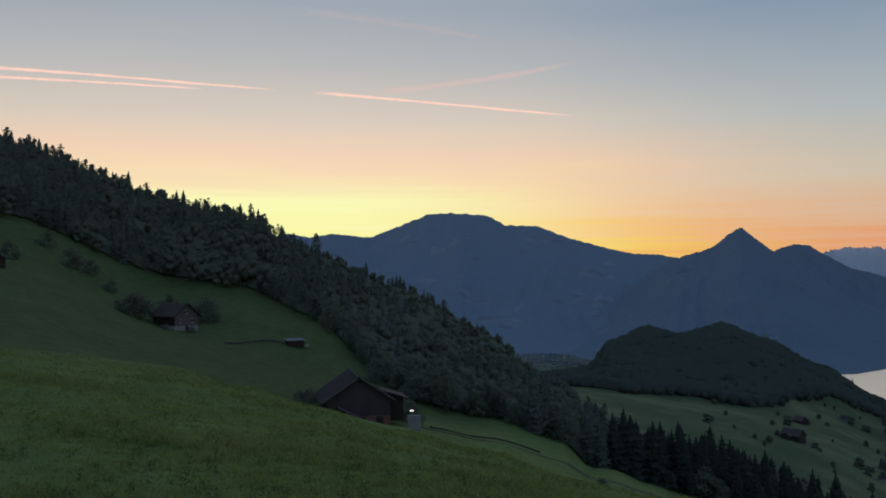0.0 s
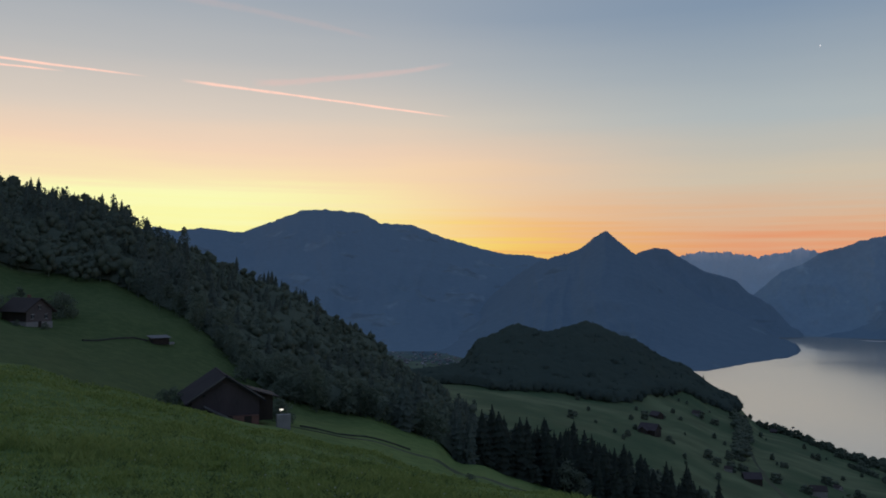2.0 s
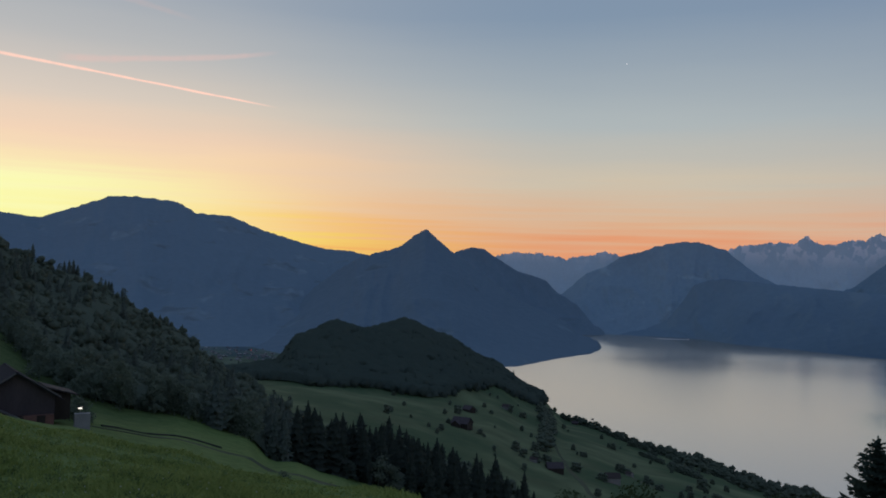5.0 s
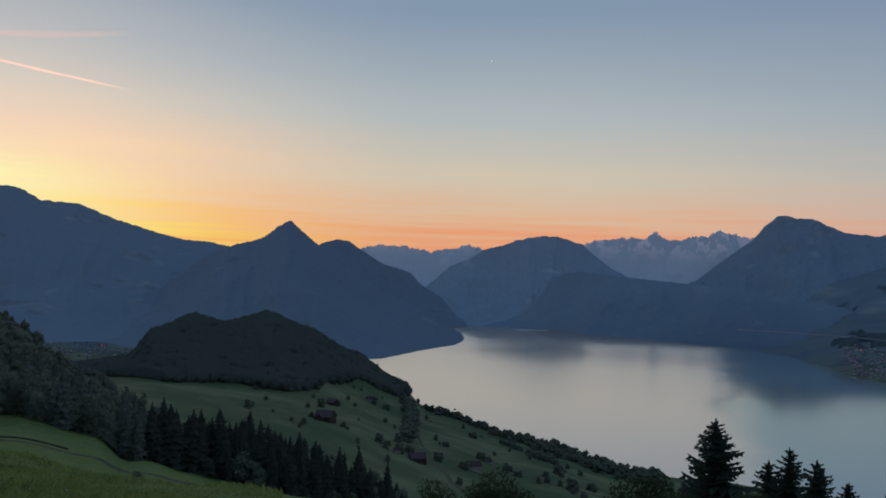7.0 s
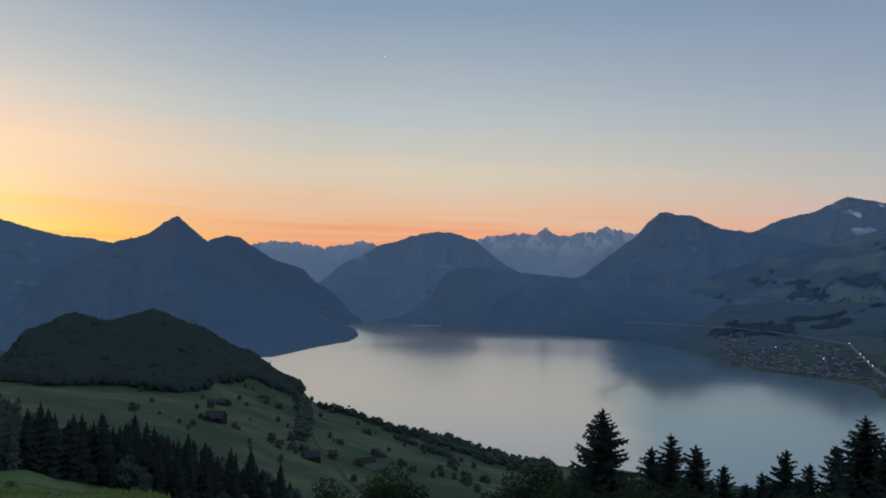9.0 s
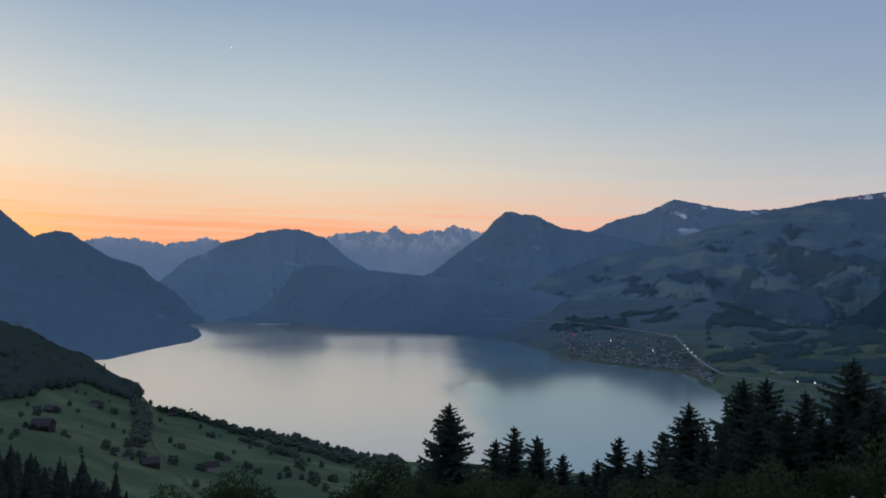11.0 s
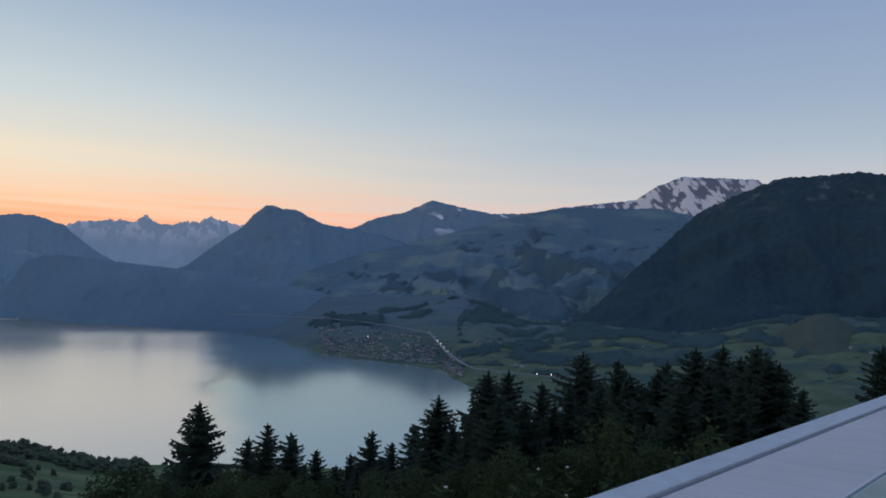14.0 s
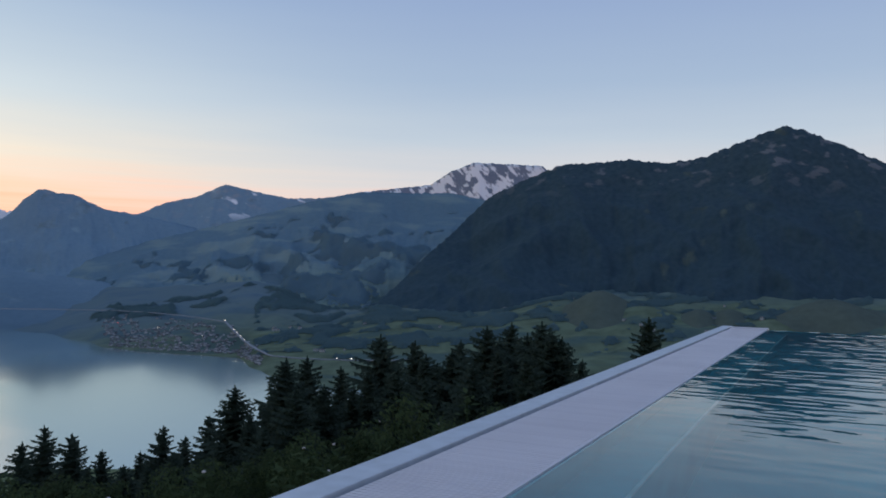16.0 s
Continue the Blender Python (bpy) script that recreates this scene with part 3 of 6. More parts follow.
# aerial haze is put into the mountain base colours: paler and bluer far off
HAZY_0 = slope_cover("hazed_mountainside", (0.164, 0.242, 0.302), (0.180, 0.260, 0.322), (0.196, 0.272, 0.324), 0.60, 0.006)
HAZY_1 = slope_cover("hazed_headland", (0.138, 0.208, 0.264), (0.154, 0.226, 0.284), (0.166, 0.238, 0.286), 0.66, 0.006)
HAZY_6 = slope_cover("hazed_ridge_woods", (0.152, 0.236, 0.308), (0.170, 0.256, 0.330), (0.182, 0.266, 0.332), 0.62, 0.006)
HAZY_2 = slope_cover("hazed_distant_woods", (0.214, 0.316, 0.396), (0.238, 0.344, 0.424), (0.254, 0.356, 0.426), 0.64, 0.006)
HAZY_4 = slope_cover("hazed_far_shore_woods", (0.100, 0.162, 0.218), (0.112, 0.178, 0.236), (0.126, 0.190, 0.238), 0.62, 0.006,
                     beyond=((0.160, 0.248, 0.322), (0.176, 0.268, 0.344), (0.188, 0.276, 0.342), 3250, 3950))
HAZY_ROCK = slope_cover("hazed_alps", (0.46, 0.58, 0.655), (0.50, 0.62, 0.70), (0.2, 0.3, 0.4), 1.0, 0.012, snow=(120, 230, 0.515))
HAZY_3 = slope_cover("hazed_alpine_slopes", (0.166, 0.262, 0.346), (0.190, 0.292, 0.376), (0.21, 0.30, 0.366), 0.62, 0.007,
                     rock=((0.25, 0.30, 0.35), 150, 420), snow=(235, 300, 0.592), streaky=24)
HAZY_5 = slope_cover("hazed_horn_slopes", (0.150, 0.240, 0.318), (0.172, 0.268, 0.348), (0.188, 0.278, 0.338), 0.62, 0.007,
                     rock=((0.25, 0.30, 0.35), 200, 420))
PASTURES = slope_cover("hazed_pastured_slopes", (0.102, 0.162, 0.164), (0.120, 0.186, 0.178), (0.158, 0.214, 0.174), 0.575, 0.0062, low_fields=(-260, 200), soft=0.06, stretch=(1.2, 0.5, 2.4),
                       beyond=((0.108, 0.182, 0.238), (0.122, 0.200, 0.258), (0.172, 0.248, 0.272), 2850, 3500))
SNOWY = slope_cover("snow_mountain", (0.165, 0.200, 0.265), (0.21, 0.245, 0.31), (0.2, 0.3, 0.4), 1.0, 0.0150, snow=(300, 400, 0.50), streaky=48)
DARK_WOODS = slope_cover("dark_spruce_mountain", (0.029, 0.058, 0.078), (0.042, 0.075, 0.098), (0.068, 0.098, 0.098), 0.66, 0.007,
                         rock=((0.118, 0.138, 0.158), 270, 400), low_fields=(-190, -90))

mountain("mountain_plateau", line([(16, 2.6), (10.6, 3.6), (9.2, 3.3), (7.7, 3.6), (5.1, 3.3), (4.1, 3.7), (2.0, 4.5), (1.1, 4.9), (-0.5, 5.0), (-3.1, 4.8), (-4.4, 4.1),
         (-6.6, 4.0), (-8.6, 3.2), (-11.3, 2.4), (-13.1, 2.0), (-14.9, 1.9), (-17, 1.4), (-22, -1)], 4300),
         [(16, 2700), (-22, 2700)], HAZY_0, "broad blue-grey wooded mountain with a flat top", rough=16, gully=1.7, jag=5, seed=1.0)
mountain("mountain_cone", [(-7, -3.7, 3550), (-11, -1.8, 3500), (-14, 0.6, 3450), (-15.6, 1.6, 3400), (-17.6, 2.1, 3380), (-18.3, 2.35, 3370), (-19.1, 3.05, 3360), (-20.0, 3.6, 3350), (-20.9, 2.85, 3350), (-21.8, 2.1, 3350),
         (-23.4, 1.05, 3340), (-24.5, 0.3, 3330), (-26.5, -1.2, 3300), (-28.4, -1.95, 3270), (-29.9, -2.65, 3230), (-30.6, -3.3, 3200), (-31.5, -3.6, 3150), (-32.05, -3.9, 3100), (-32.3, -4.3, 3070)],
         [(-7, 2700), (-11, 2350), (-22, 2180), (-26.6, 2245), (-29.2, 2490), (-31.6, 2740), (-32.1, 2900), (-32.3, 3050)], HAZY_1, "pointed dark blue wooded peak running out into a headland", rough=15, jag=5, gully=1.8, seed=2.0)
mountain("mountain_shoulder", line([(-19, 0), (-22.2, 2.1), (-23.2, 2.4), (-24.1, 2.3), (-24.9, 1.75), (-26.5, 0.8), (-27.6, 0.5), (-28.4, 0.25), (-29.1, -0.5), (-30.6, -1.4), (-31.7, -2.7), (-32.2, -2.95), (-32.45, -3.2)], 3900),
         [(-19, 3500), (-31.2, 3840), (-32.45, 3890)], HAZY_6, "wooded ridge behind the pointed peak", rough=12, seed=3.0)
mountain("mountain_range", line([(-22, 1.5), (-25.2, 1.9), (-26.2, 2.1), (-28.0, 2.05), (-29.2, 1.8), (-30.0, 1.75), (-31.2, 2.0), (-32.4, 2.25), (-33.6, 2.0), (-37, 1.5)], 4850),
         [(-22, 4550), (-37, 4550)], HAZY_ROCK, "pale blue snow-dusted alpine range on the horizon", rough=12, jag=16, seed=4.0)
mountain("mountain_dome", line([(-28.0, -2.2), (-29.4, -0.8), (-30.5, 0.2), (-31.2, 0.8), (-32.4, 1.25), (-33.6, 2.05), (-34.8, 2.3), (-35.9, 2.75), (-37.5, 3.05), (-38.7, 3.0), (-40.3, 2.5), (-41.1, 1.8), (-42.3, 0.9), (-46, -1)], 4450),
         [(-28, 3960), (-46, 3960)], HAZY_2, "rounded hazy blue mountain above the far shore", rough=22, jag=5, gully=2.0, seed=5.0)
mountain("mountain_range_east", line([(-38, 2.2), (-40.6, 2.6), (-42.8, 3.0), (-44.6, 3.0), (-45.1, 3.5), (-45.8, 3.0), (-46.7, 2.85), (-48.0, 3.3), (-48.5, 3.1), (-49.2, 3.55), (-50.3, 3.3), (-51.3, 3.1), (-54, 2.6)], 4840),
         [(-38, 4500), (-54, 4500)], HAZY_ROCK, "jagged pale blue peaks with snow", rough=14, jag=16, seed=6.0)
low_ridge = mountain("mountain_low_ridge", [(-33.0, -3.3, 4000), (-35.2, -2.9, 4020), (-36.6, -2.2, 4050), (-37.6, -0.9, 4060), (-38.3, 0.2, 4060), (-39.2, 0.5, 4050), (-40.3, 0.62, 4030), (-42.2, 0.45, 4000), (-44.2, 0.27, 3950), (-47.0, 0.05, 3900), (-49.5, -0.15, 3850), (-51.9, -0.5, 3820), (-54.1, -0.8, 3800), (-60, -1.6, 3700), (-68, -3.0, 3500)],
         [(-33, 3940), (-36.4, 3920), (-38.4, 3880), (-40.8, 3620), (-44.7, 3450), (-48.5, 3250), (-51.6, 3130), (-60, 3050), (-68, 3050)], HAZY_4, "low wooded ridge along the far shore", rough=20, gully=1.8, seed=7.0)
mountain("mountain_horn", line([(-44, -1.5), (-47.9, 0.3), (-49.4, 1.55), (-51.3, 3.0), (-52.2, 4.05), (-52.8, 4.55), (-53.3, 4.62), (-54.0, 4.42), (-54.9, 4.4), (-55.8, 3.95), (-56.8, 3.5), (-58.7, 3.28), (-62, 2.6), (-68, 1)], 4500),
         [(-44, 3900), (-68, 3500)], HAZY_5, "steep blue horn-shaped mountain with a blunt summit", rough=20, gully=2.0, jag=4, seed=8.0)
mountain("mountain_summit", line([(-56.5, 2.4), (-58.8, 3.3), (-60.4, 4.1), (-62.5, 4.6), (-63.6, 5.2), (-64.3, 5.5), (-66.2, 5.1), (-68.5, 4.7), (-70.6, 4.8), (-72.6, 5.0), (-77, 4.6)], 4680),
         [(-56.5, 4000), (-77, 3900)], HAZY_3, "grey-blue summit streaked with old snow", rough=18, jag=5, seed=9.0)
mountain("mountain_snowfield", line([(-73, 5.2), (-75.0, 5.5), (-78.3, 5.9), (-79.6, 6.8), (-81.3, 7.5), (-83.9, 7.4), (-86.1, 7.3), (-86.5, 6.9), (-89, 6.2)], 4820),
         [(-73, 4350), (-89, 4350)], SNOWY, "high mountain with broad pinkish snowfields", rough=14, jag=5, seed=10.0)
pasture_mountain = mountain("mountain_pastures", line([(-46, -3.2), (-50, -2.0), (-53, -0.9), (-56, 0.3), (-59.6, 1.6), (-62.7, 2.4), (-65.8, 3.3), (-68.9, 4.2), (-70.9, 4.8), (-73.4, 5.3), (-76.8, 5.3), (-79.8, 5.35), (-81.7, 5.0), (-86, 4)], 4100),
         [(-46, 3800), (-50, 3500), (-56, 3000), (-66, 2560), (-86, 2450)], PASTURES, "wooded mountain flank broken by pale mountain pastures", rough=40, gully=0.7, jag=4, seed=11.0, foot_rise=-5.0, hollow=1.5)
dark_mountain = mountain("mountain_dark", [(-69.5, -4.4, 2650), (-71.8, -3.7, 2680), (-73.4, -3.0, 2720), (-74.9, -2.2, 2780), (-76.4, -0.8, 2880), (-77.9, 0.8, 3000), (-79.7, 2.4, 3150)] + line([(-81.2, 3.9), (-82.4, 5.1), (-84.6, 6.2), (-86.4, 7.0), (-87.6, 7.4), (-89.4, 7.5), (-92.0, 7.7), (-94.5, 7.4), (-96.6, 7.7), (-99.5, 8.8),
         (-101.7, 9.6), (-103.2, 9.2), (-105.5, 8.1), (-107.6, 7.0), (-116, 4), (-126, 2)], 3300),
         [(-69.5, 2520), (-74.5, 2440), (-79, 2330), (-83, 2240), (-86, 2280), (-88.5, 2360), (-91, 2480), (-93.5, 2380), (-96, 2290), (-99, 2260), (-103, 2340), (-106, 2420), (-110, 2330), (-126, 2250)], DARK_WOODS, "large dark spruce-covered mountain with a rocky crest", rough=30, jag=7, seed=12.0, foot_rise=-5.2, along=520, steps=60)


# ---- trees ----
def quads(name, q, material, parent=None, label=""):
    """One mesh out of an array of free quads (n, 4, 3)."""
    q = np.asarray(q, dtype=np.float32)
    n = len(q)
    me = bpy.data.meshes.new(name)
    me.vertices.add(4 * n)
    me.vertices.foreach_set("co", q.reshape(-1))
    me.loops.add(4 * n)
    me.loops.foreach_set("vertex_index", np.arange(4 * n, dtype=np.int32))
    me.polygons.add(n)
    me.polygons.foreach_set("loop_start", np.arange(0, 4 * n, 4, dtype=np.int32))
    me.update(calc_edges=True)
    me.validate()
    return link(name, me, material, parent, label)


def lattice(name, verts, faces, material, parent=None, label="", smooth=True):
    """One mesh out of arrays of points (n, 3) and four-cornered faces (m, 4)."""
    me = bpy.data.meshes.new(name)
    verts = np.asarray(verts, dtype=np.float32)
    faces = np.asarray(faces, dtype=np.int32)
    me.vertices.add(len(verts))
    me.vertices.foreach_set("co", verts.reshape(-1))
    me.loops.add(faces.size)
    me.loops.foreach_set("vertex_index", faces.reshape(-1))
    me.polygons.add(len(faces))
    me.polygons.foreach_set("loop_start", np.arange(0, faces.size, 4, dtype=np.int32))
    me.polygons.foreach_set("use_smooth", np.full(len(faces), smooth))
    me.update(calc_edges=True)
    me.validate()
    return link(name, me, material, parent, label)


def shaped(*pieces):
    """Join (points, faces) pieces and arrays of free quads into one template."""
    verts, faces, n = [], [], 0
    for piece in pieces:
        if isinstance(piece, tuple):
            v, f = piece
        else:
            v = np.asarray(piece).reshape(-1, 3)
            f = np.arange(len(v)).reshape(-1, 4)
        verts.append(v)
        faces.append(f + n)
        n += len(v)
    return np.concatenate(verts), np.concatenate(faces)


def planted(templates, placed):
    """Joined copies of templates at (x, y, z, scale, turn, template)."""
    verts, faces, n = [], [], 0
    for x, y, z, s, a, k in placed:
        v, f = templates[k]
        c, d = math.cos(a) * s, math.sin(a) * s
        w = np.empty_like(v)
        w[:, 0] = v[:, 0] * c - v[:, 1] * d + x
        w[:, 1] = v[:, 0] * d + v[:, 1] * c + y
        w[:, 2] = v[:, 2] * s + z
        verts.append(w)
        faces.append(f + n)
        n += len(v)
    return np.concatenate(verts), np.concatenate(faces)


def lump(rng, cx, cy, cz, wide, tall, nu=8, nv=4, uneven=0.5):
    """One uneven rounded mass of leaves."""
    seed = rng.uniform(0, 50)
    verts, faces = [], []
    for j in range(nv + 1):
        la = math.pi * (-0.46 + 0.94 * j / nv)
        for i in range(nu):
            a = 2 * math.pi * (i + 0.5 * (j % 2)) / nu
            d = (math.cos(la) * math.cos(a), math.cos(la) * math.sin(a), math.sin(la))
            k = 0.9 + uneven * noise.noise((d[0] * 1.9 + seed, d[1] * 1.9, d[2] * 1.9)) + rng.uniform(-0.12, 0.12)
            verts.append((cx + d[0] * wide * k, cy + d[1] * wide * k, cz + d[2] * tall * k))
    for j in range(nv):
        for i in range(nu):
            q = (i + 1) % nu
            faces.append((j * nu + i, j * nu + q, (j + 1) * nu + q, (j + 1) * nu + i))
    return np.array(verts), np.array(faces)


def loose_leaves(rng, spots, size):
    out = []
    for p in spots:
        g = Vector((rng.gauss(0, 1), rng.gauss(0, 1), rng.gauss(0, 1))).normalized() * size * rng.uniform(0.5, 1.3)
        h = g.orthogonal() * rng.uniform(0.4, 0.8)
        p = Vector(p)
        out.append([tuple(p - g), tuple(p - h), tuple(p + g), tuple(p + h)])
    return np.array(out)


def stem(height, radius, lean=0.0):
    """A four-sided tapering trunk."""
    ring = [(1, 0), (0, 1), (-1, 0), (0, -1)]
    verts = [(x * radius, y * radius, -1.0) for x, y in ring] + [(x * radius * 0.3 + lean, y * radius * 0.3, height) for x, y in ring]
    return np.array(verts), np.array([(i, (i + 1) % 4, 4 + (i + 1) % 4, 4 + i) for i in range(4)])


def canopy(name, wooded, ground, bounds, step, tall, crown, material, label):
    """The closed roof of a dense wood: rounded crowns side by side, sloping to the ground at the wood's edge."""
    x0, x1, y0, y1 = bounds
    nx, ny = int((x1 - x0) / step), int((y1 - y0) / step)
    inside = {}
    for i in range(nx):
        for j in range(ny):
            x, y = x0 + (i + 0.5 * (j % 2)) * step, y0 + j * step
            if wooded(x, y):
                z = ground(x, y)
                if z is not None:
                    inside[i, j] = (x, y, z)
    number, verts, faces = {}, [], []
    for (i, j), (x, y, z) in inside.items():
        whole = all((i + a, j + b) in inside for a in (-1, 0, 1) for b in (-1, 0, 1))
        gap = noise.voronoi((x / crown, y / crown, 0.5))[0][0]
        lift = tall * (0.62 + 0.40 * max(0.0, 1 - gap * gap * 2.2) + 0.22 * noise.noise((x * 0.03, y * 0.03, 2.0)) + 0.10 * noise.noise((x * 0.4, y * 0.4, 7.0)))
        number[i, j] = len(verts)
        verts.append((x, y, z + (lift if whole else 0.12 * tall)))
    for i, j in inside:
        square = [(i, j), (i + 1, j), (i + 1, j + 1), (i, j + 1)]
        if all(c in inside for c in square):
            faces.append([number[c] for c in square])
    return tagged(lattice(name, verts, faces, material), label, "forest", kind="stuff")


def round_crown(seed, height, width, lumps=6, leaves=54, size=0.7, base=0.25, massed=True):
    """A broadleaf tree from afar: leafy masses at several heights, loose leaves at their rims."""
    rng = random.Random(seed)
    pieces, spots = [stem(height * 0.6, 0.03 * height)], []
    for i in range(lumps):
        t = (i + 0.5) / lumps
        a = 2.4 * i + rng.uniform(-0.6, 0.6)
        z = height * (base + (0.84 - base) * t)
        d = width * 0.30 * math.sin(math.pi * min(1, 0.25 + 0.72 * t)) ** 0.7 * rng.uniform(0.5, 1.2)
        w, h = width * rng.uniform(0.20, 0.30), height * rng.uniform(0.13, 0.19)
        c = (math.cos(a) * d, math.sin(a) * d, z)
        if massed:
            pieces.append(lump(rng, *c, w, h, 6, 3))
        for k in range(leaves // lumps):
            v = Vector((rng.gauss(0, 1), rng.gauss(0, 1), rng.gauss(0.3, 1))).normalized()
            q = rng.uniform(0.86, 1.16) if massed else rng.uniform(0.35, 1.12)
            spots.append((c[0] + v.x * w * q, c[1] + v.y * w * q, c[2] + v.z * h * q))
    pieces.append(loose_leaves(rng, spots, size))
    return shaped(*pieces)


def ragged_crown(seed, height, width, lumps=10, leaves=230, size=0.62, base=0.22):
    """A tall uneven conifer: tufts of needles up a bare stem, with gaps between."""
    rng = random.Random(seed)
    pieces, spots = [stem(height * 0.97, 0.016 * height, rng.uniform(-0.4, 0.4))], []
    for i in range(lumps):
        t = (i + rng.random() * 0.7) / lumps
        a = 2.4 * i + rng.uniform(-0.8, 0.8)
        z = height * (base + (0.96 - base) * t)
        w = width * 0.5 * (1 - t) ** 0.55 * rng.uniform(0.45, 0.85) + 0.025 * height
        d = width * 0.5 * (1 - t) ** 0.6 * rng.uniform(0.15, 0.75)
        c = (math.cos(a) * d, math.sin(a) * d, z)
        h = w * rng.uniform(0.55, 0.9)
        for k in range(leaves // lumps):
            v = Vector((rng.gauss(0, 1), rng.gauss(0, 1), rng.gauss(-0.1, 0.9))).normalized()
            q = rng.uniform(0.15, 1.35)
            spots.append((c[0] + v.x * w * q, c[1] + v.y * w * q, c[2] + v.z * h * q))
    pieces.append(loose_leaves(rng, spots, size))
    return shaped(*pieces)


def tube(bm, p, q, r0, r1, sides=7):
    p, q = Vector(p), Vector(q)
    turn = (q - p).to_track_quat("Z", "Y").to_matrix().to_4x4()
    m = Matrix.Translation((p + q) / 2) @ turn
    bmesh.ops.create_cone(bm, cap_ends=True, segments=sides, radius1=r0, radius2=r1, depth=(q - p).length, matrix=m)
    return bm


def spruce_quads(rng, height, width, boughs, sprays, broad=1.0, bare=0.05, tufts=0):
    """Drooping boughs set round the stem in a spiral, each with side twigs and hanging needles; the tips turn up."""
    out = []
    phase = rng.uniform(0, 9)
    for i in range(boughs):
        s = (i + rng.random()) / boughs
        s = s ** 0.9
        z = height * (bare + (0.985 - bare) * s)
        a = 2.39996 * i + rng.uniform(-0.5, 0.5)
        uneven = 0.85 + 0.45 * noise.noise((math.cos(a) * 1.2 + phase, math.sin(a) * 1.2, z / height * 5))
        length = (width * (1 - s) ** 0.68 + 0.032 * height * (1 - 0.5 * s)) * uneven * rng.uniform(0.74, 1.14)
        ca, sa = math.cos(a), math.sin(a)
        dip = rng.uniform(0.22, 0.42) * (1.15 - s)
        lift = 0.30 * s * s

        def at(u):
            return Vector((ca * length * u, sa * length * u, z + length * (lift * u - dip * u + dip * 0.9 * u ** 3)))
        side = Vector((-sa, ca, 0))
        fwd = Vector((ca, sa, 0))
        for j in range(sprays):
            u = (j + 0.15) / sprays
            p = at(u)
            tip = at(min(u + 1.5 / sprays, 1.04))
            reach = length * (0.42 - 0.26 * u) * broad
            thick = reach * 0.34
            drop = Vector((0, 0, -reach * rng.uniform(0.30, 0.62)))
            for k in (-1, 1):
                q = p + side * k * reach + fwd * reach * rng.uniform(0.35, 0.7) + drop
                mid = p.lerp(q, 0.5)
                out.append([p, mid + fwd * thick, q, mid - fwd * thick + drop * 0.25])
            low = p.lerp(tip, 0.4) + drop * 1.25
            out.append([p, tip, tip.lerp(low, 0.6), low])
            for k in range(tufts):
                c = p + side * rng.uniform(-0.8, 0.8) * reach + fwd * rng.uniform(0, 0.7) * reach + drop * rng.uniform(0.2, 1.0)
                g = Vector((rng.gauss(0, 1), rng.gauss(0, 1), rng.gauss(0, 1))).normalized() * rng.uniform(0.007, 0.014) * height
                h = g.orthogonal() * 0.55
                out.append([c - g, c - h, c + g, c + h])
    # inner panels added to block light through the crown
    rings = max(5, boughs // 9)
    step = height / rings
    for i in range(rings):
        s = (i + 0.5) / rings
        z = height * s
        d = (width * (1 - s) ** 0.8) * 0.42
        for k in range(3):
            a = 2.1 * k + i
            out.append([Vector((math.cos(a) * d, math.sin(a) * d, z - step * 0.7)), Vector((math.cos(a + 2.1) * d, math.sin(a + 2.1) * d, z - step * 0.6)),
                        Vector((math.cos(a + 2.1) * d * 0.5, math.sin(a + 2.1) * d * 0.5, z + step * 0.6)), Vector((math.cos(a) * d * 0.5, math.sin(a) * d * 0.5, z + step * 0.6))])
    for k in range(3):
        a = 2.1 * k
        w = 0.008 * height
        out.append([Vector((0, 0, height)), Vector((math.cos(a) * w, math.sin(a) * w, height * 0.985)), Vector((0, 0, height * 0.965)), Vector((-math.cos(a) * w, -math.sin(a) * w, height * 0.975))])
    return np.array([[tuple(v) for v in q] for q in out])


def leaf_quads(rng, height, width, lumps, leaves, size, base=0.25):
    """Leaf clumps on uneven lumps of a broad crown."""
    out = []
    for i in range(lumps):
        a = rng.uniform(0, 6.283)
        t = rng.uniform(0, 1)
        h = height * (base + (0.93 - base) * t)
        shape = math.sin(math.pi * min(1, 0.18 + 0.80 * t)) ** 0.7
        d = width * 0.5 * shape * rng.uniform(0.25, 0.95)
        cx, cy = math.cos(a) * d, math.sin(a) * d
        lr = width * rng.uniform(0.13, 0.22)
        for j in range(leaves):
            v = Vector((rng.gauss(0, 1), rng.gauss(0, 1), rng.gauss(0, 1))).normalized()
            p = Vector((cx, cy, h)) + v * lr * rng.uniform(0.7, 1.08)
            s = size * rng.uniform(0.6, 1.3)
            e = Vector((rng.gauss(0, 1), rng.gauss(0, 1), rng.gauss(0, 1)))
            f = (v * 0.7 + e * 0.5).normalized()
            u = f.orthogonal().normalized()
            w = f.cross(u)
            out.append([p - u * s, p - w * s * 0.55, p + u * s, p + w * s * 0.55])
    return np.array([[tuple(c) for c in q] for q in out])


